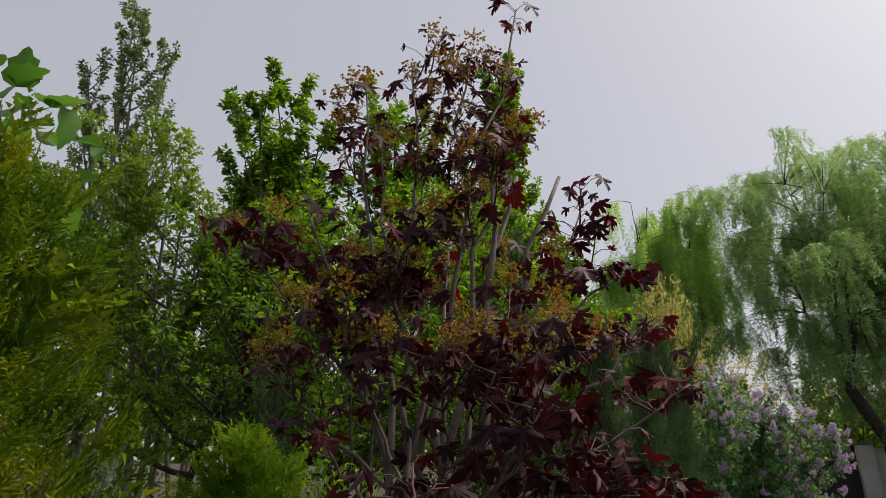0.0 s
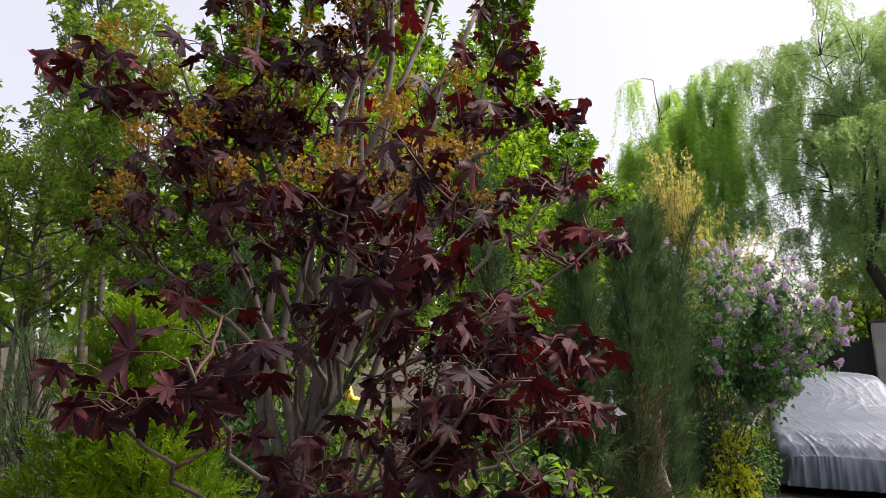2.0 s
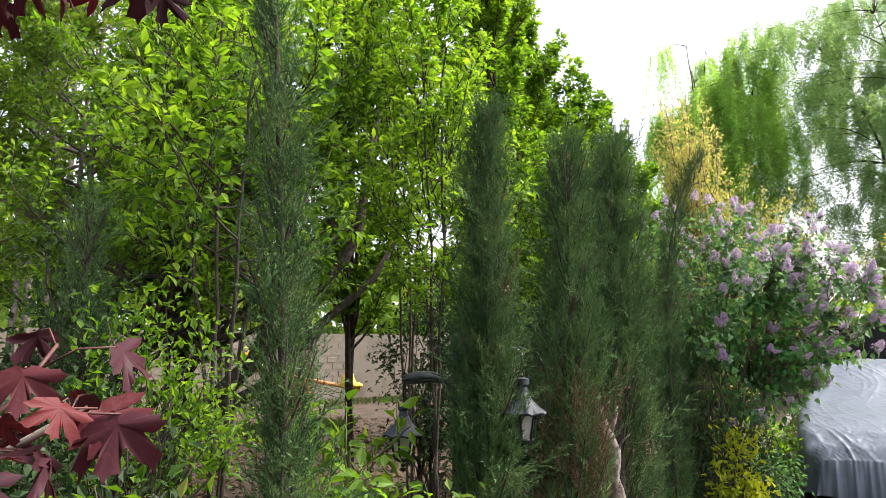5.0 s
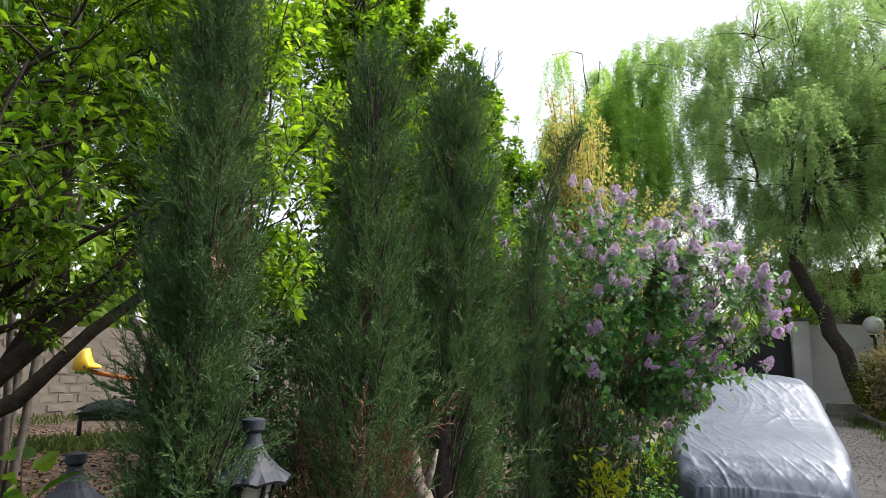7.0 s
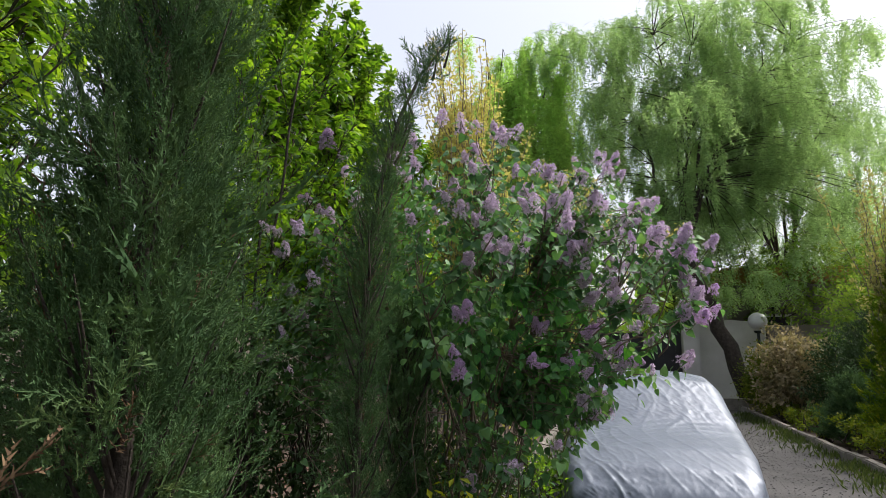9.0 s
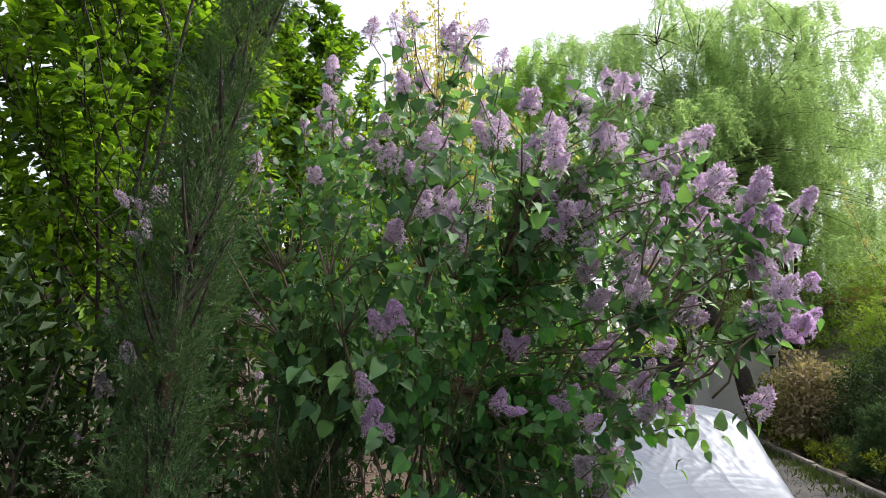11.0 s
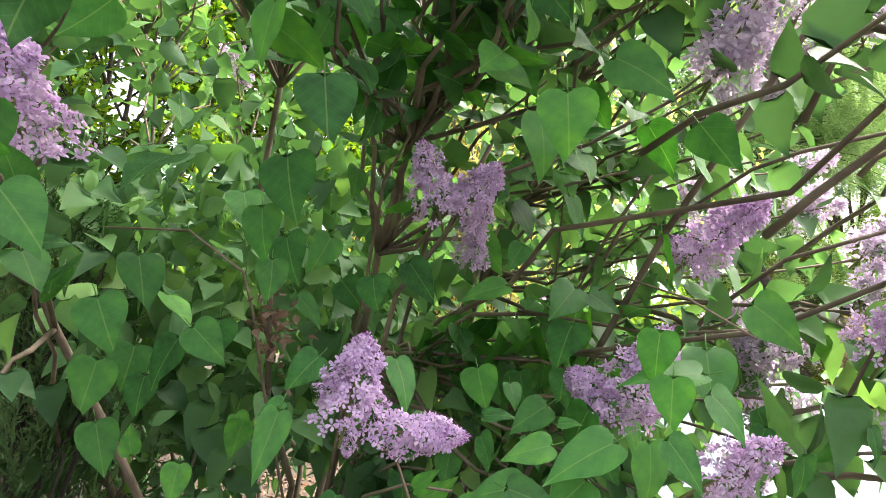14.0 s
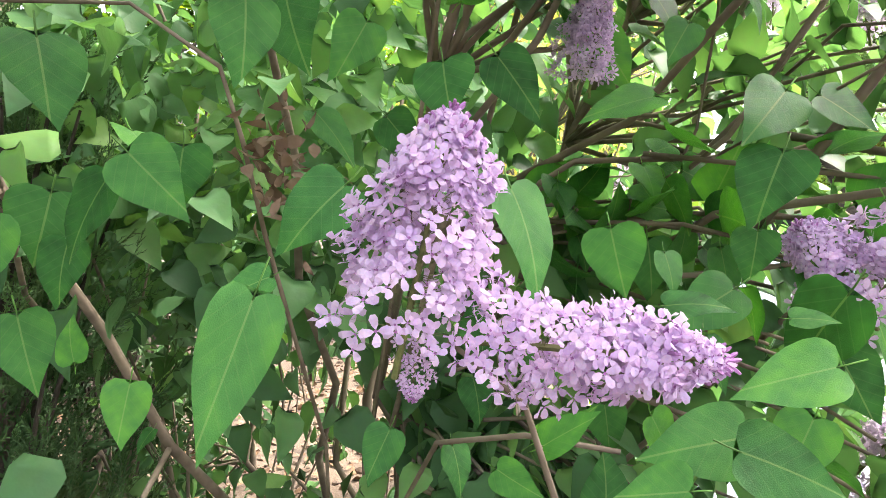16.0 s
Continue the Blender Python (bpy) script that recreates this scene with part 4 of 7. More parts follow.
def panicle_mesh(rng, n, width, buds, name="panicle", simple=False):
    """A conical flower head, one unit long along y."""
    fl = [floret_template(rng, simple) for _ in range(4)]
    pl = Pile()
    t = rng.uniform(0.0, 1.0, n) ** 0.85
    knots = 0.12 * np.sin(t * 26)
    ang = rng.uniform(0, 6.283, n)
    lob = 1 + 0.3 * np.sin(ang * 3 + t * 8)
    rr = width * (1 - t) ** 0.55 * (1.0 + knots) * lob * np.sqrt(rng.uniform(0.66, 1.0, n)) + 0.02
    ctr = np.stack([np.cos(ang) * rr, t, np.sin(ang) * rr], 1)
    out = unit(np.stack([np.cos(ang), 0.35 + 0.6 * t, np.sin(ang)], 1) + rng.normal(0, 0.35, (n, 3)))
    Rm = frames_of(out, rng.normal(0, 1, (n, 3)))
    S = rng.uniform(0.085, 0.13, n) * (1.35 if simple else 0.86) * np.where(t > 1 - buds, 0.6, 1.0)
    split = []
    for k in range(4):
        sel = np.arange(n) % 4 == k
        pl.put(*scatter(fl[k], ctr[sel], Rm[sel], S[sel]))
    nF = sum(len(f) for f in pl.F)
    if not simple:
        eye = (np.array([(0.09, 0.06, 0), (0, 0.06, 0.09), (-0.09, 0.06, 0), (0, 0.06, -0.09), (0, 0.0, 0)]), np.array([(0, 1, 4), (1, 2, 4), (2, 3, 4), (3, 0, 4)]))
        pl.put(*scatter(eye, ctr, Rm, S))
    m = 10 if simple else 26
    tb = rng.uniform(1 - buds * 1.4, 1.04, m)
    ab = rng.uniform(0, 6.283, m)
    rb = width * np.clip(1 - tb, 0, 1) ** 0.6 + 0.025
    cb = np.stack([np.cos(ab) * rb, tb, np.sin(ab) * rb], 1)
    db = unit(np.stack([np.cos(ab), 1.2 + 0 * ab, np.sin(ab)], 1))
    bud = tube([(0, -0.5, 0), (0, 0.2, 0), (0, 0.45, 0)], [0.05, 0.14, 0.08], 4)
    pl.put(*scatter(bud, cb, frames_of(db, rng.normal(0, 1, (m, 3))), np.full(m, 0.07)))
    nB = sum(len(f) for f in pl.F)
    pl.put(*tube([(0, -0.25, 0), (0, 0.5, 0), (0, 0.97, 0)], [0.02, 0.016, 0.008], 5))
    for q in ctr[::3]:
        pl.put([(0, max(q[1] - 0.12, 0), 0.006), (0, max(q[1] - 0.12, 0), -0.006), q], [(0, 1, 2)])
    V, F = pl.out()
    idx = np.zeros(len(F), int)
    idx[nF:nB] = 1
    idx[nB:] = 2
    return make_mesh(name, V, F, [M["floret"] if simple else M["floret_near"], M["bud"], M["twig_green"]], idx, smooth=False)


LILAC_RNG = np.random.default_rng(31)
PANICLES = [panicle_mesh(LILAC_RNG, n, w, b) for n, w, b in ((460, 0.37, 0.06), (340, 0.24, 0.16), (120, 0.3, 0.05), (270, 0.32, 0.1))]
FAR_PANICLES = [panicle_mesh(LILAC_RNG, n, w, b, simple=True) for n, w, b in ((130, 0.36, 0.06), (105, 0.26, 0.16), (90, 0.42, 0.05), (115, 0.33, 0.1))]
lilac = thing("lilac_bush", (3.05, 8.0, 0.0), "tall lilac bush with green heart-shaped leaves and mauve flower heads", "shrub")
L_BASE = np.array([3.05, 8.0, 0.0])
L_CENTRE, L_RAD = np.array([2.98, 7.72, 1.7]), np.array([1.18, 1.32, 1.22])
# open air in front of the bush, which no branch enters
CLEAR = [((2.6, 5.0, 1.66), (3.1, 6.1, 1.64), 0.5), ((3.1, 6.1, 1.64), (3.22, 6.55, 1.6), 0.36), ((3.22, 6.55, 1.6), (3.2, 6.95, 1.58), 0.27)]


def in_clear(P):
    P = np.atleast_2d(P)
    hit = np.zeros(len(P), bool)
    for a, b, r in CLEAR:
        a, b = np.array(a), np.array(b)
        t = np.clip(((P - a) @ (b - a)) / ((b - a) @ (b - a)), 0, 1)
        hit |= np.linalg.norm(P - (a + t[:, None] * (b - a)), axis=1) < r
    return hit


def build_lilac(rng):
    wood, twigs = Pile(), Pile()
    stems = []
    for i in range(15):
        a = i * 2.399
        r = 0.35 + 0.6 * math.sqrt((i + 0.5) / 17)
        q = L_CENTRE + np.array([math.cos(a) * r * L_RAD[0] * 0.8, math.sin(a) * r * L_RAD[1] * 0.8, L_RAD[2] * (0.75 - 0.55 * r * r) + rng.normal(0, 0.12)])
        s = L_BASE + np.array([rng.normal(0, 0.16), rng.normal(0, 0.16), -0.05])
        line = bend(s, q, 0.5, rng, 14, 0.014)
        rad = rng.uniform(0.008, 0.014)
        wood.put(*tube(line, np.linspace(rad, 0.004, 14), 7))
        stems.append(line)
    allp = np.concatenate([l[4:] for l in stems])
    P, D, N, S = [], [], [], []
    tips = []
    n = 760
    d = unit(rng.normal(0, 1, (n, 3)) * np.array([1, 1.1, 1]) + np.array([0, -0.25, 0.12]))
    rad = rng.uniform(0.35, 1.0, n) ** 0.45 * (1 + 0.1 * np.sin(4 * d[:, 0] + 3 * d[:, 2]) + rng.normal(0, 0.05, n))
    T = L_CENTRE + d * rad[:, None] * L_RAD
    # a lobe that leans out over the drive, and one towards the junipers
    for cc, rr_, m_ in ((np.array([3.68, 6.8, 1.95]), np.array([0.42, 0.5, 0.48]), 90), (np.array([2.05, 7.95, 2.0]), np.array([0.35, 0.4, 0.6]), 60), (np.array([3.58, 6.98, 2.36]), np.array([0.36, 0.42, 0.3]), 32)):
        T = np.concatenate([T, cc + unit(rng.normal(0, 1, (m_, 3))) * (rng.uniform(0.2, 1, (m_, 1)) ** 0.5) * rr_])
    low = (T[:, 2] < 0.75) | ((T[:, 0] > 3.65) & (T[:, 2] < 1.5)) | ((T[:, 0] > 3.4) & (T[:, 2] < 1.2)) | ((T[:, 0] > 3.1) & (T[:, 2] < 0.95))
    low |= (T[:, 0] < 2.92) & (T[:, 2] < 1.5) & (T[:, 1] < 7.6)
    low |= (T[:, 0] < 2.62) & (T[:, 1] < 7.55)
    low |= (T[:, 0] < 2.85) & (T[:, 1] < 7.05) & (T[:, 2] > 1.75)
    T = T[~low]
    # shoots that hang over the car's nose
    T = np.concatenate([T, np.array([3.5, 7.2, 1.42]) + unit(rng.normal(0, 1, (110, 3))) * (rng.uniform(0.1, 1, (110, 1)) ** 0.4) * np.array([0.3, 0.34, 0.22])])
    for t in T:
        k = np.argmin(np.linalg.norm(allp - (t * 0.72 + L_CENTRE * 0.28 - np.array([0, 0, 0.12])), axis=1))
        p = allp[k]
        L = np.linalg.norm(t - p)
        if L > 0.6 or L < 0.05:
            p = t + unit((L_CENTRE - t)[None])[0] * rng.uniform(0.15, 0.3) + rng.normal(0, 0.08, 3) - np.array([0, 0, 0.14])
        c = bend(p, t, 0.2, rng, 6, 0.05)
        if in_clear(c).any():
            continue
        if not ((c[:, 0] > 3.6) & (c[:, 2] < 1.5)).any():
            twigs.put(*tube(c, np.linspace(0.004, 0.0016, 6), 5))
        ax = unit((c[-1] - c[-2])[None])[0]
        tips.append((t, ax))
        m = int(rng.integers(4, 8))
        for j in range(m):
            f = 1 - j / m * 0.75
            b = np.array([np.interp(f, np.linspace(0, 1, 6), c[:, q]) for q in range(3)])
            a0 = rng.uniform(0, 3.14)
            side = unit(np.cross(ax, [math.cos(a0), math.sin(a0), 0.3])[None])[0]
            for sgn in (1, -1):
                outv = side * sgn + ax * 0.3 + unit((b - L_CENTRE)[None])[0] * 0.5
                q = b + unit(outv[None])[0] * 0.018
                P.append(q)
                D.append(outv * 0.8 + np.array([0, 0, -rng.uniform(-0.2, 1.0)]) + rng.normal(0, 0.3, 3))
                N.append(np.array([0, 0, 0.8]) + unit((b - L_CENTRE)[None])[0] * 0.8 + rng.normal(0, 0.65, 3))
                S.append(rng.uniform(0.032, 0.058))
    # shaded leaves low in the middle of the bush
    ns = 1500
    Ps = np.stack([rng.uniform(2.5, 3.4, ns), rng.uniform(7.4, 8.2, ns), rng.uniform(1.42, 2.0, ns)], 1)
    P += list(Ps)
    D += list(rng.normal(0, 0.5, (ns, 3)) + np.array([0, -0.3, -0.6]))
    N += list(rng.normal(0, 0.5, (ns, 3)) + np.array([0, -0.4, 0.7]))
    S += list(rng.uniform(0.042, 0.07, ns))
    P, D, N, S = np.array(P), np.array(D), np.array(N), np.array(S)
    ok = ~in_clear(P)
    P, D, N, S = P[ok], D[ok], N[ok], S[ok]
    # inner leaves
    ni = 4000
    di = unit(rng.normal(0, 1, (ni, 3)))
    Pi = L_CENTRE + di * (rng.uniform(0.05, 0.95, ni) ** 0.5)[:, None] * L_RAD
    oki = (Pi[:, 2] > 0.5) & ~((Pi[:, 0] < 2.92) & (Pi[:, 2] < 1.5) & (Pi[:, 1] < 7.6)) & ~((Pi[:, 0] < 2.62) & (Pi[:, 1] < 7.55)) & ~((Pi[:, 0] < 2.85) & (Pi[:, 1] < 7.05) & (Pi[:, 2] > 1.75)) & ~in_clear(Pi) & ~((Pi[:, 0] > 3.65) & (Pi[:, 2] < 1.5)) & ~((Pi[:, 0] > 3.4) & (Pi[:, 2] < 1.2)) & ~((Pi[:, 0] > 3.1) & (Pi[:, 2] < 0.95))
    Pi, di = Pi[oki], di[oki]
    P = np.concatenate([P, Pi])
    D = np.concatenate([D, di * 0.5 + np.array([0, 0, -0.5]) + rng.normal(0, 0.4, Pi.shape)])
    N = np.concatenate([N, di * 0.5 + np.array([0, 0, 0.8]) + rng.normal(0, 0.8, Pi.shape)])
    S = np.concatenate([S, rng.uniform(0.036, 0.06, len(Pi))])
    # the foot of the bush is bare stems, thinly leaved
    bare = (P[:, 2] < 1.38) & (P[:, 0] < 3.25) & (P[:, 1] > 7.1) & (rng.random(len(P)) < 0.4)
    P, D, N, S = P[~bare], D[~bare], N[~bare], S[~bare]
    for i in range(34):
        a = rng.uniform(0, 6.283)
        s = L_BASE + np.array([np.clip(rng.normal(-0.1, 0.28), -0.6, 0.15), np.clip(rng.normal(-0.1, 0.28), -0.5, 0.4), -0.05])
        q = s + np.array([math.cos(a) * 0.45, math.sin(a) * 0.45 - 0.15, rng.uniform(1.2, 1.75)])
        wood.put(*tube(bend(s, q, 0.4, rng, 9, 0.03), np.linspace(rng.uniform(0.004, 0.009), 0.002, 9), 6))
    V, F = wood.out()
    child("stem", make_mesh("stem", V, F, M["bark_lilac"]), lilac, "grey-brown woody stems")
    V, F = twigs.out()
    tagged(child("brushwood", make_mesh("brushwood", V, F, M["bark_lilac"]), lilac), kind="stuff")
    Rm = frames_of(D, N)
    near_by = np.argsort(np.linalg.norm(P - np.array([3.2, 6.9, 1.65]), axis=1))
    first, rest = near_by[:235], near_by[235:]
    for i in first:
        loose("leaf", HEARTS[i % 3], lilac, mat4(Rm[i], P[i], S[i]))
    V, F = scatter(LEAF_HEART, P[rest], Rm[rest], S[rest])
    tagged(child("leaves", make_mesh("leaves", V, F, M["lilac_leaf"]), lilac), kind="stuff")
    # flower heads at shoot ends, more on top and on the open side
    w = np.array([max(0.0, 0.15 + 1.3 * (t[2] - 1.1) / 2 + 0.3 * (L_CENTRE[1] - t[1])) for t, _ in tips])
    pick = rng.choice(len(tips), 330, replace=False, p=w / w.sum())
    for i in pick:
        t, ax = tips[i]
        if np.linalg.norm((t - L_CENTRE) / L_RAD) < 0.72 or np.linalg.norm(t - np.array([3.2, 6.7, 1.6])) < 0.4:
            continue
        for s in range(2 if rng.random() < 0.6 else 1):
            dd = ax * 0.6 + np.array([0, 0, 0.7]) + rng.normal(0, 0.4, 3)
            R1 = frames_of(dd[None], rng.normal(0, 1, (1, 3)))[0]
            loose("flower_head", FAR_PANICLES[int(rng.integers(0, 4))], lilac, mat4(R1, t, rng.uniform(0.06, 0.1)))


def heart_variant(k):
    TV, TF = outline_leaf([(0.0, 0.0), (0.13, -0.055), (0.27, -0.055), (0.37, 0.015), (0.425, 0.12), (0.435, 0.25), (0.405, 0.4), (0.34, 0.55), (0.25, 0.69), (0.15, 0.82), (0.07, 0.93), (0.0, 1.05)], 0.09, 0.12 + 0.1 * k)
    TV = TV.copy()
    TV[:, 2] += 0.03 * np.sin(TV[:, 1] * 9 + k) * np.abs(TV[:, 0]) * 2.2 - 0.25 * np.abs(TV[:, 0]) ** 2
    TV[:, 0] += 0.07 * (k - 1) * TV[:, 1] ** 2
    stalk = tube([(0, 0.02, 0), (0, -0.12, 0.02), (0, -0.26, 0.07)], [0.012, 0.011, 0.012], 4)
    V = np.vstack([TV, stalk[0]])
    F = np.vstack([TF, stalk[1] + len(TV)])
    return make_mesh("leaf", V, F, M["lilac_leaf_ob"])


HEARTS = [heart_variant(k) for k in range(3)]
build_lilac(np.random.default_rng(37))


def near_leaf(a, b, w):
    """A leaf from its stalk a to its tip b."""
    a, b = np.array(a), np.array(b)
    s = np.linalg.norm(b - a) / 1.05
    k = int(abs(a[0] * 977 + a[2] * 331)) % 3
    R1 = frames_of((b - a)[None], np.array([[0.7 * math.sin(a[0] * 1733 + a[2] * 719), -1.0, 0.9 + 0.7 * math.sin(a[2] * 2311)]]))[0]
    m = Matrix([[R1[i][0] * s * w, R1[i][1] * s, R1[i][2] * s, a[i]] for i in range(3)] + [[0, 0, 0, 1]])
    return loose("leaf", HEARTS[k], lilac, m)


def near_panicle(a, b, v, k=1.0):
    a, b = np.array(a), np.array(b)
    R1 = frames_of((b - a)[None], np.array([[0.2, -1.0, 0.3]]))[0]
    return loose("flower_head", PANICLES[v], lilac, mat4(R1, a, k * np.linalg.norm(b - a)))


near_leaf((3.137, 6.788, 1.581), (3.123, 6.773, 1.536), 0.55)
near_leaf((3.139, 6.803, 1.586), (3.121, 6.799, 1.579), 0.90)
near_leaf((3.217, 6.811, 1.616), (3.232, 6.794, 1.581), 0.80)
near_leaf((3.161, 6.826, 1.617), (3.136, 6.818, 1.595), 1.00)
near_leaf((3.366, 6.882, 1.561), (3.383, 6.871, 1.564), 1.00)
near_leaf((3.064, 6.961, 1.647), (3.060, 6.951, 1.611), 1.30)
near_leaf((2.986, 6.978, 1.622), (2.982, 6.967, 1.581), 1.20)
near_leaf((3.124, 6.927, 1.723), (3.132, 6.906, 1.679), 1.00)
near_leaf((3.352, 7.007, 1.692), (3.297, 7.001, 1.679), 0.80)
near_leaf((3.365, 6.987, 1.734), (3.347, 6.978, 1.707), 0.90)
near_leaf((3.413, 6.961, 1.687), (3.381, 6.943, 1.657), 1.00)
near_leaf((3.420, 6.940, 1.680), (3.447, 6.927, 1.659), 0.90)
near_leaf((3.245, 6.997, 1.712), (3.268, 6.974, 1.673), 0.80)
near_leaf((3.039, 6.951, 1.519), (3.035, 6.940, 1.486), 0.90)
near_leaf((3.044, 6.970, 1.488), (3.037, 6.960, 1.479), 0.90)
near_leaf((2.980, 7.016, 1.518), (2.972, 7.017, 1.547), 0.90)
near_leaf((3.235, 6.833, 1.520), (3.252, 6.821, 1.536), 0.70)
near_leaf((3.207, 6.895, 1.500), (3.214, 6.884, 1.480), 0.90)
near_leaf((3.228, 6.893, 1.489), (3.247, 6.881, 1.478), 0.90)
near_leaf((3.294, 6.859, 1.570), (3.318, 6.847, 1.576), 0.80)
near_leaf((3.178, 6.958, 1.489), (3.163, 6.948, 1.461), 0.90)
near_leaf((3.377, 6.880, 1.514), (3.355, 6.871, 1.483), 0.90)
near_leaf((3.356, 6.943, 1.542), (3.364, 6.931, 1.512), 0.90)
near_leaf((3.409, 6.908, 1.541), (3.424, 6.896, 1.503), 0.90)
near_leaf((2.944, 7.020, 1.547), (2.960, 7.007, 1.499), 0.90)
near_leaf((3.162, 7.025, 1.740), (3.145, 7.005, 1.701), 0.90)
near_leaf((3.131, 7.006, 1.676), (3.160, 6.993, 1.646), 0.80)
near_leaf((3.337, 7.090, 1.759), (3.369, 7.076, 1.717), 0.90)
near_panicle((3.181, 6.783, 1.572), (3.193, 6.767, 1.632), 0)
near_panicle((3.207, 6.776, 1.569), (3.256, 6.742, 1.570), 1)
near_panicle((3.185, 6.798, 1.565), (3.183, 6.778, 1.553), 2)
near_panicle((3.334, 7.140, 1.735), (3.344, 7.120, 1.801), 3)
near_leaf((3.204, 6.925, 1.688), (3.205, 6.912, 1.658), 1.25)
near_leaf((3.323, 6.846, 1.517), (3.278, 6.842, 1.513), 0.85)
near_leaf((3.303, 6.816, 1.522), (3.343, 6.806, 1.509), 0.80)
near_leaf((3.281, 6.809, 1.511), (3.251, 6.805, 1.511), 0.90)
near_leaf((3.349, 6.730, 1.567), (3.300, 6.725, 1.550), 0.80)
near_leaf((3.335, 6.743, 1.542), (3.307, 6.740, 1.521), 1.10)
near_leaf((3.368, 6.720, 1.568), (3.371, 6.715, 1.526), 1.10)
near_leaf((3.368, 6.697, 1.573), (3.389, 6.689, 1.544), 0.75)
near_leaf((3.408, 6.761, 1.606), (3.401, 6.756, 1.570), 1.00)
near_leaf((3.433, 6.756, 1.595), (3.460, 6.743, 1.567), 1.00)
near_leaf((3.443, 6.783, 1.608), (3.382, 6.780, 1.612), 0.55)
near_leaf((3.405, 6.950, 1.649), (3.380, 6.937, 1.610), 1.10)
near_leaf((3.318, 6.993, 1.604), (3.322, 6.979, 1.562), 1.10)
near_leaf((3.405, 6.974, 1.603), (3.395, 6.963, 1.574), 1.10)
near_leaf((3.351, 6.987, 1.589), (3.356, 6.974, 1.564), 1.00)
near_leaf((3.378, 6.953, 1.569), (3.337, 6.945, 1.548), 0.90)
near_leaf((3.049, 6.924, 1.639), (3.079, 6.912, 1.611), 1.00)
near_leaf((3.033, 6.941, 1.629), (3.010, 6.929, 1.588), 0.95)
near_leaf((2.988, 6.960, 1.705), (3.003, 6.947, 1.655), 1.00)
near_leaf((3.000, 6.968, 1.595), (2.993, 6.957, 1.559), 1.00)
near_leaf((3.120, 6.856, 1.692), (3.123, 6.847, 1.659), 1.00)
near_leaf((3.114, 6.826, 1.728), (3.114, 6.819, 1.687), 1.00)
near_leaf((3.133, 6.800, 1.761), (3.137, 6.790, 1.712), 1.15)
near_leaf((2.984, 6.880, 1.660), (3.002, 6.870, 1.618), 1.05)
near_leaf((2.962, 6.956, 1.609), (2.954, 6.947, 1.562), 1.00)
near_leaf((3.159, 6.755, 1.806), (3.163, 6.749, 1.759), 1.10)
near_leaf((3.129, 6.711, 1.833), (3.118, 6.708, 1.789), 0.85)
near_leaf((3.326, 6.740, 1.802), (3.325, 6.734, 1.755), 1.10)
near_leaf((3.324, 6.797, 1.806), (3.332, 6.788, 1.755), 0.90)
near_leaf((3.334, 6.808, 1.554), (3.294, 6.805, 1.547), 0.70)
near_leaf((3.254, 6.922, 1.492), (3.284, 6.910, 1.509), 0.70)
near_panicle((3.265, 6.920, 1.746), (3.243, 6.896, 1.811), 3, 1.00)
near_panicle((3.281, 6.910, 1.744), (3.312, 6.881, 1.790), 0, 1.00)
near_panicle((3.330, 7.073, 1.720), (3.327, 7.048, 1.778), 1, 1.00)
near_panicle((3.427, 6.905, 1.566), (3.471, 6.880, 1.645), 3, 1.00)
near_panicle((3.434, 6.922, 1.560), (3.390, 6.908, 1.601), 0, 1.10)
near_panicle((3.436, 6.903, 1.561), (3.461, 6.884, 1.568), 2, 1.00)
near_panicle((3.453, 6.813, 1.520), (3.501, 6.779, 1.559), 3, 1.00)
near_panicle((3.528, 6.946, 1.715), (3.600, 6.907, 1.781), 1, 1.00)
near_panicle((3.536, 6.951, 1.716), (3.505, 6.931, 1.739), 2, 1.00)
near_panicle((3.638, 6.827, 1.618), (3.650, 6.784, 1.684), 0, 1.00)
near_panicle((3.711, 6.881, 1.599), (3.807, 6.834, 1.583), 3, 1.00)
def bough(line, r0, r1):
    """A woody branch along a line, thin end first."""
    return child("branch", make_mesh("branch", *tube(line, np.linspace(r0, r1 * 0.7, len(line)) * 0.5, 7), M["bark_lilac"]), lilac)


bough([(2.941, 7.004, 1.738), (3.022, 6.997, 1.737), (3.081, 6.971, 1.694), (3.092, 6.979, 1.653), (3.096, 7.028, 1.597), (3.12, 7.2, 1.4), (3.1, 7.6, 0.9), (3.05, 7.9, 0.0)], 0.0022, 0.006)
bough([(3.194, 6.787, 1.568), (3.217, 6.785, 1.549), (3.229, 6.793, 1.516), (3.22, 6.9, 1.38), (3.15, 7.4, 0.9), (3.05, 7.95, 0.0)], 0.0015, 0.006)
bough([(3.553, 7.122, 1.805), (3.519, 7.173, 1.722), (3.44, 7.278, 1.611), (3.25, 7.55, 1.2), (3.1, 7.9, 0.0)], 0.006, 0.012)
bough([(3.264, 6.83, 1.518), (3.23, 6.843, 1.521), (3.2, 6.9, 1.5), (3.17, 7.1, 1.35)], 0.0022, 0.004)
bough([(3.648, 6.852, 1.982), (3.61, 6.882, 1.915), (3.568, 6.921, 1.842), (3.524, 6.975, 1.754), (3.495, 7.063, 1.651), (3.35, 7.4, 1.2), (3.1, 7.9, 0.0)], 0.007, 0.013)
bough([(3.662, 6.807, 1.822), (3.597, 6.853, 1.811), (3.572, 6.892, 1.803), (3.53, 6.972, 1.766)], 0.004, 0.006)
bough([(3.498, 6.794, 1.635), (3.469, 6.841, 1.669), (3.434, 6.897, 1.693), (3.42, 7.05, 1.66)], 0.002, 0.003)
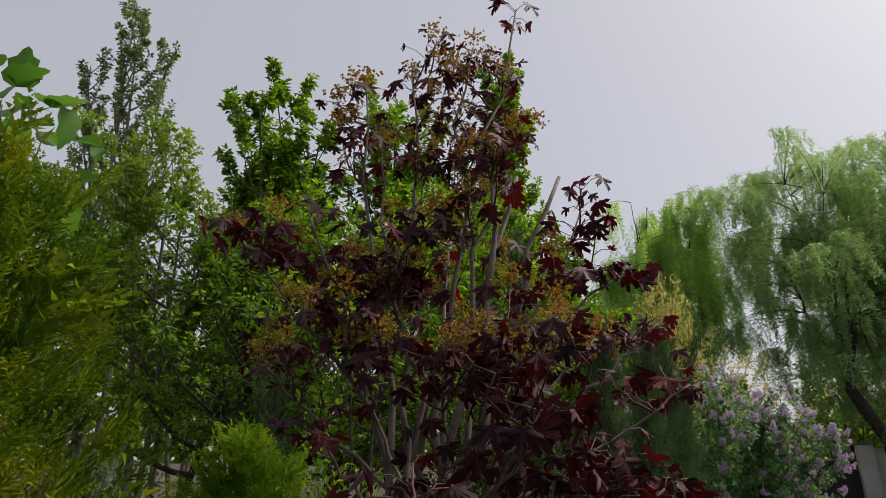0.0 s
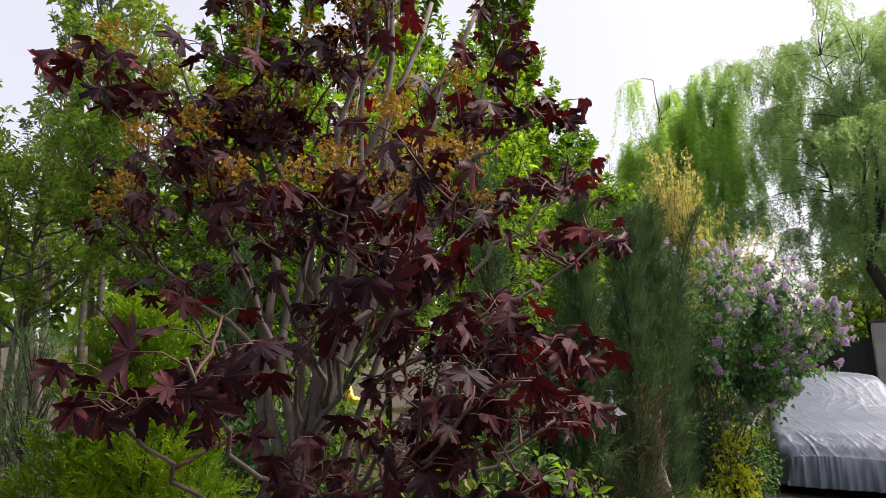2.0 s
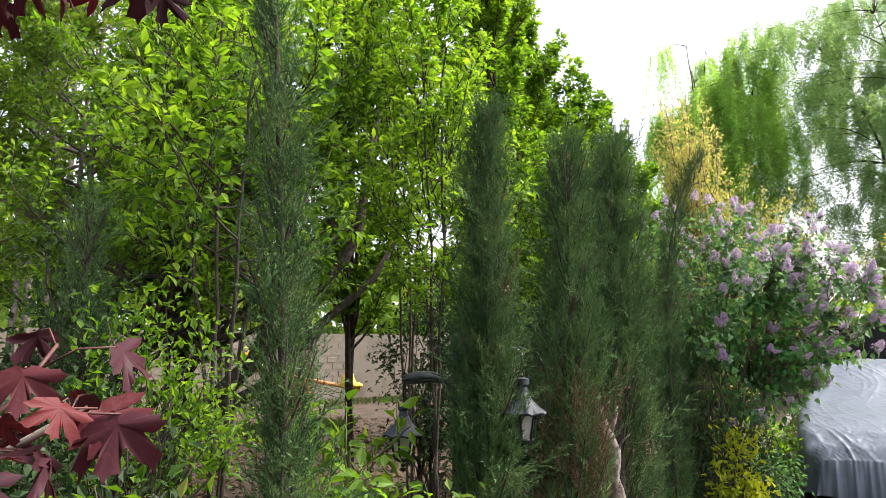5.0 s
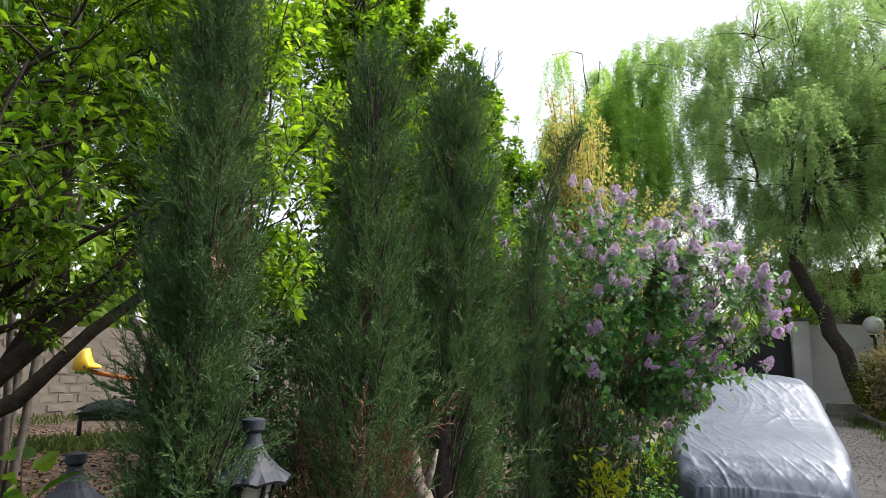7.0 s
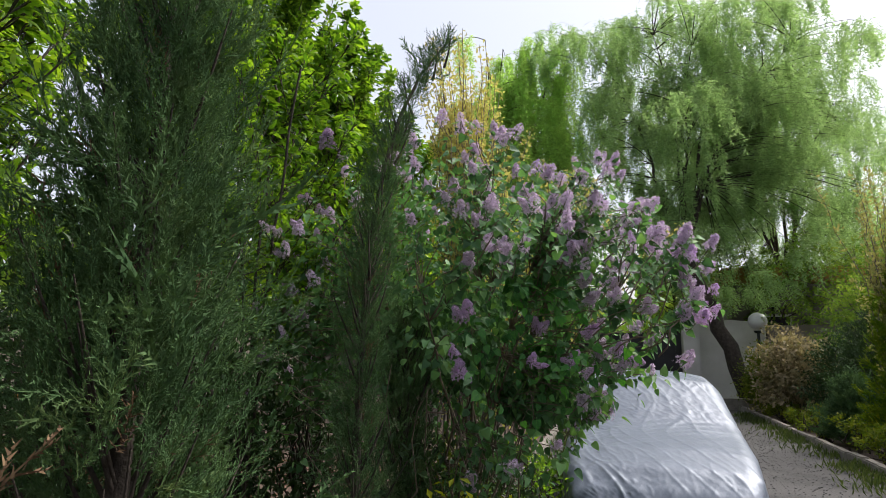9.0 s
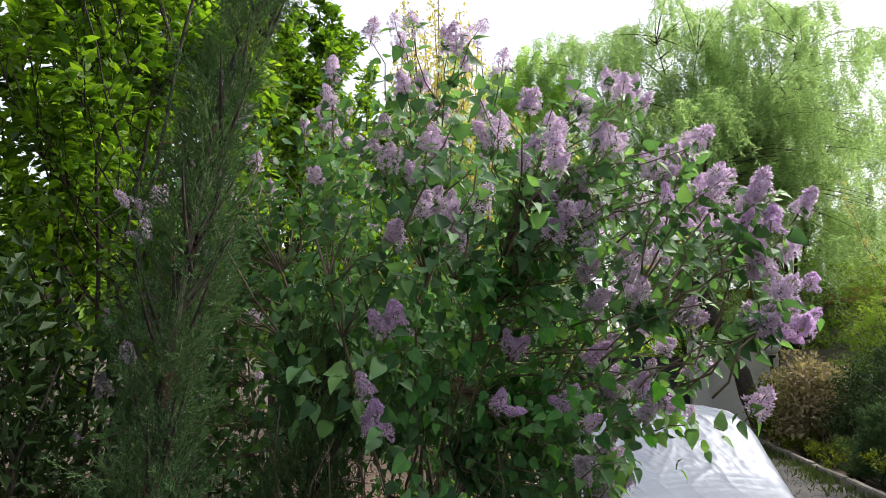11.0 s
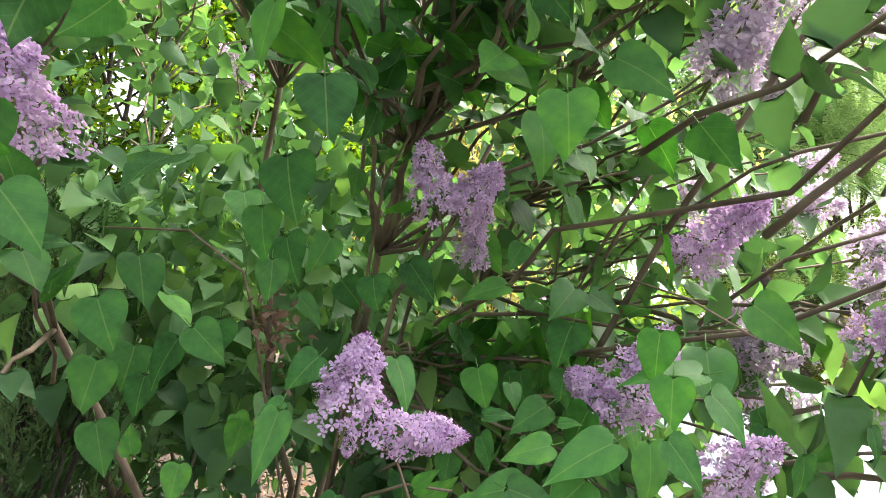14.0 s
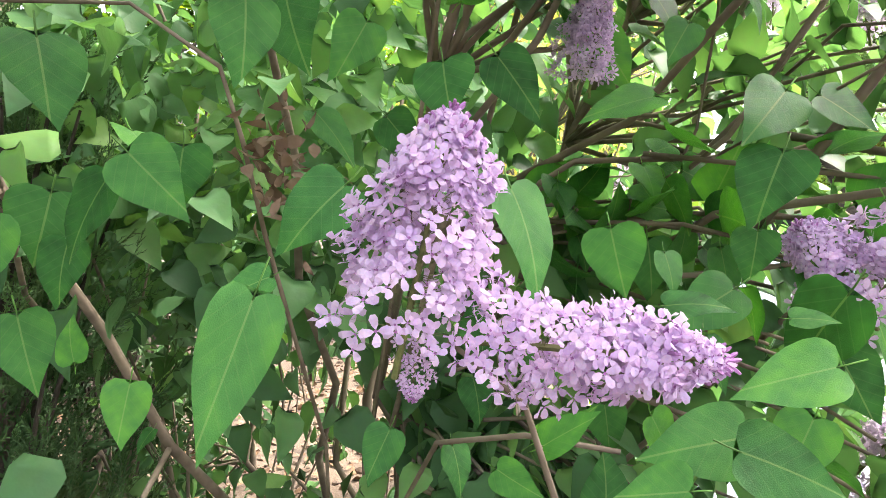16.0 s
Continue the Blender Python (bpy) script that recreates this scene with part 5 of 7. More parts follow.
bough([(3.723, 6.876, 1.75), (3.631, 6.929, 1.72), (3.589, 7.012, 1.664), (3.4, 7.3, 1.3), (3.1, 7.9, 0.0)], 0.004, 0.01)
bough([(3.461, 7.091, 1.897), (3.458, 7.121, 1.803), (3.459, 7.162, 1.698), (3.3, 7.5, 1.1), (3.1, 7.9, 0.0)], 0.002, 0.006)
bough([(3.337, 7.117, 2.12), (3.351, 7.159, 1.962), (3.315, 7.199, 1.874), (3.2, 7.5, 1.3), (3.08, 7.9, 0.0)], 0.005, 0.011)
bough([(3.195, 6.998, 1.971), (3.248, 7.057, 1.871), (3.223, 7.118, 1.831), (3.15, 7.4, 1.3), (3.05, 7.9, 0.0)], 0.003, 0.008)
bough([(3.355, 7.094, 1.878), (3.302, 7.125, 1.765), (3.246, 7.165, 1.692), (3.15, 7.45, 1.2), (3.05, 7.9, 0.0)], 0.006, 0.012)
bough([(3.553, 7.022, 1.857), (3.493, 7.054, 1.764), (3.462, 7.112, 1.684), (3.414, 7.201, 1.62), (3.25, 7.6, 1.0), (3.08, 7.9, 0.0)], 0.004, 0.009)
sd = np.random.default_rng(71)
cp = np.array([3.113, 6.987, 1.648]) + sd.normal(0, 1, (70, 3)) * np.array([0.013, 0.012, 0.026]) - np.array([0, 0, 0.006])
child("dry_flower_head", make_mesh("dry_flower_head", *scatter(LEAF_OVAL, cp, frames_of(sd.normal(0, 1, (70, 3)), sd.normal(0, 1, (70, 3))), sd.uniform(0.007, 0.019, 70)), M["spent"]), lilac, "shrivelled brown flower head")
# flower heads that stand out on the open side
for a, b, v in [((2.9, 6.92, 1.78), (2.88, 6.87, 1.93), 0), ((2.86, 6.9, 1.78), (2.8, 6.86, 1.88), 3), ((2.84, 6.82, 1.5), (2.83, 6.8, 1.64), 0), ((2.82, 6.82, 1.6), (2.77, 6.8, 1.7), 3), ((2.86, 6.8, 1.54), (2.9, 6.78, 1.46), 2),
                ((2.2, 8.0, 2.95), (2.2, 7.95, 3.15), 0)]:
    near_panicle(a, b, v, 0.7)
hr = np.random.default_rng(83)
for i in range(26):
    f = hr.uniform(0.0, 1.0)
    a = np.array([3.3 + 0.36 * f, 6.92 - 0.12 * f, 1.52 + 0.08 * f]) + hr.normal(0, 1, 3) * np.array([0.05, 0.06, 0.07])
    near_leaf(a, a + np.array([hr.normal(0, 0.02), hr.normal(0, 0.02), -hr.uniform(0.03, 0.05)]), hr.uniform(0.7, 1.0))
for i in range(13):
    f = i / 12
    a = np.array([3.92 - 0.3 * f, 6.42 + 0.05 * f, 1.77 + 0.4 * f]) + hr.normal(0, 1, 3) * np.array([0.06, 0.06, 0.03])
    near_panicle(a, a + unit((hr.normal(0, 0.4, 3) + np.array([0.1, -0.2, 0.8]))[None])[0] * hr.uniform(0.05, 0.08), i % 4)
for a, b in (((3.3, 7.4, 1.5), (3.86, 6.42, 1.8)), ((3.2, 7.5, 1.6), (3.66, 6.38, 1.86)), ((2.7, 7.6, 1.4), (2.88, 6.92, 1.78)), ((2.8, 7.5, 1.2), (2.84, 6.84, 1.5))):
    child("branch", make_mesh("branch", *tube(bend(a, b, 0.1, RNG, 9, 0.03), np.linspace(0.0045, 0.0016, 9), 7), M["bark_lilac"]), lilac)

# ---- columnar junipers along the border ----
for p, h, r, ln, n, sz in [((0.57, 3.34, 0), 3.2, 0.09, (-0.16, 0.05), 1400, 0.125), ((1.04, 4.31, 0), 2.85, 0.135, (0.05, 0.0), 2200, 0.14), ((1.45, 4.71, 0), 2.8, 0.18, (0.03, 0.0), 2200, 0.145),
                           ((1.75, 5.29, 0), 3.0, 0.25, (0.05, 0.05), 4000, 0.155), ((2.68, 7.46, 0), 1.95, 0.19, (0, 0), 1700, 0.13), ((-1.3, 5.0, 0), 2.6, 0.2, (0, 0), 500, 0.22), ((-1.9, 3.6, 0), 1.9, 0.22, (0, 0), 400, 0.22)]:
    column_conifer("juniper", p, h, r, SPRAY_JUNIPER, n, M["juniper"], "grey-green columnar juniper with feathery sprays", "juniper", RNG, sz, ln, 1.2, "border junipers", dead=0.6 if p[1] == 4.71 else 0.0, bald=(-0.32, -0.95) if p[1] == 5.29 else None, low=0.36 if p[1] == 4.31 else 0.05)
column_conifer("juniper", (2.34, 6.48, 0), 3.35, 0.105, SPRAY_JUNIPER, 3000, M["juniper"], "slim dark juniper with a tip that leans over", "juniper", RNG, 0.085, (0.42, 0.26), 1.0, "border junipers", bow=6.0)
column_conifer("golden_thuja", (-1.2, 1.5, 0), 2.66, 0.54, SPRAY_THUJA, 5000, M["thuja"], "golden-green conical thuja with fan sprays", "thuja", RNG, 0.12, (0, 0), 1.1, "golden thujas", dry=0.0, cone=True)
column_conifer("golden_thuja", (-0.72, 2.45, 0), 1.96, 0.4, SPRAY_THUJA, 3400, M["thuja_lime"], "small golden-green thuja bush", "thuja", RNG, 0.11, (0, 0), 1.1, "golden thujas", dry=0.0, cone=True)

# ---- trees behind ----
TR = np.random.default_rng(101)
grown_tree("poplar", (-6.2, 11.4, 0), 11.6, 0.32, "tall slim grey-green poplar with a pale stem", TR, M["poplar"], M["bark_grey"], limbs=100, twigs=8, leaves=16, size=0.08, rise=2.4, trunk_r=0.13, group="background trees", clear=0.45, taper_top=0.5,
           tops=[(-6.78, 11.4, 11.6), (-7.45, 11.3, 9.95), (-5.85, 11.5, 10.3), (-6.5, 11.2, 11.0)], twig_len=0.5)
grown_tree("poplar", (-9.0, 13.9, 0), 10.2, 0.8, "slim grey-green poplar behind the garden", TR, M["poplar"], M["bark_grey"], leaders=2, limbs=60, twigs=8, leaves=14, size=0.11, rise=2.0, trunk_r=0.13, group="background trees", clear=0.3)


def locust(x, y, h, r, lab, leaders=4, limbs=60, leaves=15):
    return grown_tree("locust_tree", (x, y, 0), h, r, lab, TR, M["olive"], M["bark_grey"], leaders=leaders, limbs=limbs, twigs=11, leaves=leaves + 5, size=0.095, rise=0.9, trunk_r=0.1, group="background trees", clear=0.4, fan=0.75, taper_top=0.35)


def upright_tree(x, y, h, r, lab, leaders=3, limbs=84, leaves=24, size=0.09, clear=0.22, fan=0.6):
    return grown_tree("tree", (x, y, 0), h, r, lab, TR, M["bright"], M["bark"], leaders=leaders, limbs=limbs, twigs=11, leaves=leaves, size=size, rise=1.7, trunk_r=0.065, group="background trees", clear=clear, fan=fan, taper_top=0.5)


locust(-3.9, 8.6, 6.4, 1.3, "light olive-green locust tree with thin stems")
locust(-2.9, 10.4, 6.6, 1.4, "olive-green locust tree with thin stems", 5)
locust(-6.0, 9.0, 4.9, 1.4, "leafy green tree behind the thujas", 3, 44, 15)
locust(-5.0, 13.0, 6.2, 1.6, "leafy green tree before the wall", 3, 44, 15)
upright_tree(-2.25, 7.9, 6.9, 0.7, "dense upright bright green tree", 6, 110, fan=0.95)
upright_tree(-0.7, 8.9, 7.2, 0.9, "dense upright bright green tree", 4)
upright_tree(1.0, 9.4, 8.4, 0.55, "tall upright bright green tree", 2, 80)
upright_tree(1.0, 12.4, 7.3, 1.3, "dense bright green tree behind the border", 4, 100, 26, 0.105)
upright_tree(2.3, 13.8, 6.9, 1.1, "dense bright green tree behind the border", 4, 90, 26, 0.105)
upright_tree(3.6, 16.1, 6.2, 1.1, "young bright green tree behind the border", 3, 80, 22, 0.11)
upright_tree(6.5, 20.5, 5.0, 1.6, "green tree beside the drive", 4, 70, 20, 0.13)
for x, y, h, r, lab in ((16.5, 26.5, 5.6, 2.2, "leafy tree behind the boundary wall"), (12.0, 29.0, 5.6, 2.2, "leafy tree behind the gate"), (19.5, 25.0, 5.0, 2.0, "leafy tree beside the house")):
    grown_tree("tree", (x, y, 0), h, r, lab, TR, M["olive"], M["bark"], leaders=4, limbs=60, twigs=8, leaves=14, size=0.16, rise=0.9, trunk_r=0.12, group="background trees", clear=0.2, fan=0.6, taper_top=0.35)
for x, y, h, r, lab in ((0.6, 6.4, 4.3, 0.5, "bright green sapling behind the junipers"), (0.3, 7.2, 4.9, 0.7, "leafy bright green young tree behind the junipers"), (1.75, 8.1, 3.6, 0.5, "bright green sapling behind the junipers")):
    grown_tree("sapling", (x, y, 0), h, r, lab, TR, M["bright"], M["bark"], leaders=3, limbs=50, twigs=8, leaves=16, leaf=LEAF_BLADE, size=0.075, rise=1.2, trunk_r=0.018, group="saplings", clear=0.42, fan=0.6, taper_top=0.4)
grown_tree("tree", tuple(dr(25.2, 7.2)), 4.8, 2.0, "thin-leaved olive-green tree before the house", TR, M["olive"], M["bark_grey"], leaders=4, limbs=60, twigs=8, leaves=12, size=0.12, rise=0.7, trunk_r=0.07, group="background trees", clear=0.3, fan=0.8, taper_top=0.3)
grown_tree("cherry_tree", (-0.75, 5.7, 0), 3.9, 0.75, "young bright green cherry tree with broad leaves", TR, M["bright"], M["bark"], leaders=4, limbs=44, twigs=7, leaves=11, leaf=LEAF_OVAL, size=0.085, rise=0.6, trunk_r=0.03, clear=0.56, fan=0.9, taper_top=0.2, droop=0.1)
grown_tree("tree", tuple(dr(29.5, 12.0)), 8.0, 3.2, "leafy tree behind the house", TR, M["willow"], M["bark"], leaders=5, limbs=70, twigs=9, leaves=16, size=0.17, rise=0.7, trunk_r=0.15, group="background trees", clear=0.2, fan=0.7, taper_top=0.3)
# fruit tree with dark leaning limbs
ft = grown_tree("fruit_tree", (-3.0, 7.3, 0), 5.0, 1.5, "bright green fruit tree with a dark leaning trunk", TR, M["bright"], M["bark"], limbs=76, twigs=10, leaves=30, leaf=LEAF_BLADE, size=0.075, rise=0.6, trunk_r=0.12, clear=0.35, taper_top=0.25, twig_len=0.5,
                tops=[(-0.17, 7.92, 4.3), (0.2, 7.9, 3.2), (-1.24, 7.83, 4.6), (-0.8, 7.0, 3.9), (-2.0, 7.2, 4.4)], cut=lambda P: P[:, 2] > 1.75 + 0.35 * np.sin(P[:, 0] * 3 + P[:, 1] * 2))
for line, r0, r1 in (([(-3.0, 7.3, -0.05), (-2.27, 7.52, 0.59), (-1.92, 7.47, 0.86), (-1.32, 7.56, 1.48), (-0.75, 7.76, 2.1), (-0.38, 7.85, 2.72), (-0.17, 7.92, 4.2)], 0.13, 0.035),
                     ([(-1.92, 7.47, 0.86), (-1.12, 7.39, 1.26), (-0.76, 7.61, 1.76), (-0.19, 7.82, 2.31), (0.2, 7.9, 3.0)], 0.075, 0.02),
                     ([(-1.32, 7.56, 1.48), (-1.17, 7.9, 2.16), (-1.21, 7.9, 2.71), (-1.24, 7.87, 3.57), (-1.24, 7.83, 4.5)], 0.07, 0.02)):
    child("limb", make_mesh("limb", *tube(line, np.linspace(r0, r1, len(line)), 9), M["bark"]), ft, "dark leaning limb")

# ---- willows beyond the drive ----
WR = np.random.default_rng(103)
willow((15.7, 21.6, 0.3), 15.3, (6.5, 4.8), "large weeping willow with a leaning dark trunk", WR, (-1.9, 0.3, 4.4), 3.1, 430, 25, (0.3, 1.1), trunk_r=0.27, lean=(0.1, 1.2), limbs=8, reach=0.9, inner=0.06, gaps=0.24)
willow((8.8, 24.4, 0.0), 15.3, (2.6, 1.9), "tall narrow weeping willow", WR, (0.1, 0.0, 4.0), 1.8, 100, 32, (0.9, 3.2), LONG_STRANDS, 0.3, (0, 0), "willow_light", 7, 0.6, 0.1, 2.0)
willow((22.0, 27.0, 0.0), 16.0, (5.0, 4.0), "weeping willow beyond the house wall", WR, (0.0, 0.3, 4.0), 3.0, 150, 24, (0.5, 1.6), limbs=8)

# ---- shrubs ----
def wand_shrub(name, base, tops, mat, label, rng, leaf=LEAF_OVAL, size=0.05, per=150):
    """Upright wands closely set with small leaves."""
    e = thing(name, base, label, "shrub")
    base = np.array(base, float)
    wood, P, D = Pile(), [], []
    for q in tops:
        line = bend(base + rng.normal(0, 0.1, 3) * np.array([1, 1, 0]), q, 0.6, rng, 12, 0.015)
        wood.put(*tube(line, np.linspace(0.014, 0.003, 12), 5))
        f = rng.uniform(0.3, 1.0, per)
        p = np.stack([np.interp(f, np.linspace(0, 1, 12), line[:, k]) for k in range(3)], 1)
        P.append(p + rng.normal(0, 0.035, p.shape))
        D.append(rng.normal(0, 0.7, p.shape) + np.array([0, 0, 0.5]))
    V, F = wood.out()
    child("stem", make_mesh("stem", V, F, M["bark_grey"]), e)
    P, D = np.concatenate(P), np.concatenate(D)
    V, F = scatter(leaf, P, frames_of(D, rng.normal(0, 1, P.shape)), size * rng.uniform(0.6, 1.3, len(P)))
    child("foliage", make_mesh("foliage", V, F, mat, smooth=False), e)
    return e


wand_rng = np.random.default_rng(41)
tops = [(3.61, 10.25, 5.0), (4.11, 10.34, 4.5), (4.49, 10.39, 4.1), (4.8, 10.48, 3.5), (3.36, 10.42, 4.0)]
tops += [tuple(np.array((3.7, 10.4, 4.5)) + wand_rng.normal(0, 1, 3) * np.array((0.24, 0.2, 0.4))) for _ in range(46)]
tops += [tuple(np.array((4.1, 10.4, 3.2)) + wand_rng.normal(0, 1, 3) * np.array((0.6, 0.35, 0.5))) for _ in range(40)]
wand_shrub("yellow_shrub", (3.9, 10.4, 0), tops, M["yellow_leaf"], "tall pale-yellow shrub of upright leafy wands", wand_rng, LEAF_KITE, 0.05, 260)


def shrub(at, h, r, mat, label, n=3000, size=0.06, clumps=60, leaf=LEAF_KITE, name="shrub", group="", spread=0.1):
    return leafy(name, at, h, (r, r, h * 0.5), n, leaf, size, mat, label, "shrub", RNG, M["bark"], group, 0.05, clumps=clumps, spread=spread, stems=5, shell=0.4)


# beds on the far side of the drive
for a, o, h, r, mm, lab in [(24.6, 4.3, 1.7, 0.55, "lime", "yellow-green shrub by the kerb"), (23.5, 6.4, 3.6, 1.3, "olive", "loose olive-green shrub by the wall"),
                            (21.3, 5.2, 2.2, 0.8, "dark_shrub", "dark green evergreen shrub beside the drive"), (13.4, 5.6, 2.0, 1.0, "dark_shrub", "dark green evergreen shrub beside the drive"), (11.5, 5.5, 2.2, 1.0, "dark_shrub", "dark green evergreen shrub beside the drive")]:
    shrub(dr(a, o), h, r, M[mm], lab, 6000, 0.085, 90, group="drive-side shrubs", spread=0.17)
for a, o, h, r, mm, lab in [(19.4, 5.2, 2.6, 0.75, "dark_shrub", "dark green evergreen bush beside the drive"), (17.0, 4.85, 3.2, 0.6, "thuja", "yellow-green conical evergreen beside the drive"), (15.3, 5.2, 3.0, 0.9, "dark_shrub", "dark green evergreen bush beside the drive"), (18.2, 6.4, 3.6, 0.9, "dark_shrub", "dark green evergreen bush beside the drive"), (18.3, 4.45, 1.3, 0.5, "juniper", "low grey-green juniper bush by the kerb")]:
    column_conifer("evergreen_bush", dr(a, o), h, r, SPRAY_THUJA, 800, M[mm], lab, "shrub", RNG, 0.26, (0, 0), 0.9, "drive-side evergreens", dry=0.0, cone=True)
for a, o in [(20.6, 4.15), (18.9, 4.1), (17.4, 4.2), (15.9, 4.1), (22.3, 4.1), (14.4, 4.15)]:
    shrub(dr(a, o), 0.55, 0.38, M["lime"], "low yellow-green kerbside plant", 700, 0.07, 24, group="kerbside plants", spread=0.07)
shrub(dr(22.6, 4.5), 2.3, 0.85, M["cream"], "cream variegated broad-leaved shrub beside the drive", 5200, 0.13, 120, LEAF_OVAL, group="drive-side shrubs", spread=0.16)
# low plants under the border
# suckers under the lilac take the dark leaf to paint in its shade
for x, y, h, r, mm, lab in [(2.9, 6.78, 0.95, 0.12, "lime_bright", "lime-yellow seedling under the lilac"), (2.35, 6.1, 0.55, 0.1, "lime", "lime-yellow plant beside the junipers"), (2.75, 7.35, 1.05, 0.5, "dark_shrub", "suckers at the foot of the lilac, toned dark for shade"), (3.15, 7.8, 1.0, 0.5, "dark_shrub", "suckers at the foot of the lilac, toned dark for shade"), (3.4, 7.9, 0.7, 0.4, "lilac_leaf", "low green suckers under the lilac"), (4.0, 9.2, 0.9, 0.4, "bright", "green shrub by the kerb"),
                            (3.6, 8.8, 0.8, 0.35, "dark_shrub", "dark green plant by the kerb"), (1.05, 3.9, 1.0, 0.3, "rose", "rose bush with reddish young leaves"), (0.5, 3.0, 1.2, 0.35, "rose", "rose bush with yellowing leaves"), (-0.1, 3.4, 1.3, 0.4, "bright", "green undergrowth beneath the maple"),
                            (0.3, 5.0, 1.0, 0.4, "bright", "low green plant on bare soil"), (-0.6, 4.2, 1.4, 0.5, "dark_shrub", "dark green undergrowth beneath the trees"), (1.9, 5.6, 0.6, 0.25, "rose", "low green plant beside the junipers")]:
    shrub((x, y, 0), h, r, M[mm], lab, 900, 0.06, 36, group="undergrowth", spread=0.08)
for x, y, h, r in ((0.42, 4.3, 1.2, 0.16), (0.75, 3.75, 0.95, 0.2)):
    grown_tree("seedling", (x, y, 0), h, r, "young bright green seedling with broad leaves", TR, M["bright"], M["twig_green"], leaders=3, limbs=16, twigs=3, leaves=7, leaf=LEAF_OVAL, size=0.085, rise=1.0, trunk_r=0.012, group="undergrowth", clear=0.3, fan=0.8, taper_top=0.3)
# broad-leaved climber above the thuja
leafy("climber", (-1.85, 2.3, 0), 3.3, (0.3, 0.25, 0.3), 46, LEAF_VINE, 0.13, M["vine"], "climber with broad green leaves", "shrub", RNG, M["bark"], "", 0.015, clumps=9, spread=0.09)
# tall cream-leaved shrub over the far kerb
cr_rng = np.random.default_rng(57)
cr_at = dr(17.2, 4.9)
cr_tops = [tuple(cr_at + np.array((cr_rng.normal(0, 0.45), cr_rng.normal(0, 0.45), cr_rng.uniform(2.4, 5.2)))) for _ in range(46)]
wand_shrub("cream_shrub", tuple(cr_at), cr_tops, M["cream_pale"], "tall cream-yellow feathery shrub over the kerb", cr_rng, LEAF_KITE, 0.078, 130)
# thicket beneath the upright trees, its dark leaf tone lowered for shade there
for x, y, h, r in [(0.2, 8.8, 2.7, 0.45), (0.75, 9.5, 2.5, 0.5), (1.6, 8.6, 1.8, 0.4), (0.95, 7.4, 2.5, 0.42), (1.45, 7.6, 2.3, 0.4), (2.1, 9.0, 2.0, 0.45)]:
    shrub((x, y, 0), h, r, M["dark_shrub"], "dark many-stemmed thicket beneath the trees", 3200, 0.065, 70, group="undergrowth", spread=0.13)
shrub((3.75, 10.45, 0), 0.75, 0.3, M["lime"], "bright lime-yellow plant at the foot of the yellow shrub", 1600, 0.06, 40, group="undergrowth", spread=0.1)
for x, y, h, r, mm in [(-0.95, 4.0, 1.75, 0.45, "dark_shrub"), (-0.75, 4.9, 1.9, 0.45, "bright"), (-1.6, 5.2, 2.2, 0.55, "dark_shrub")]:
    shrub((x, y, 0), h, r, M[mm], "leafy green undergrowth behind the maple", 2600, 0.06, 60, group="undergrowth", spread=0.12)


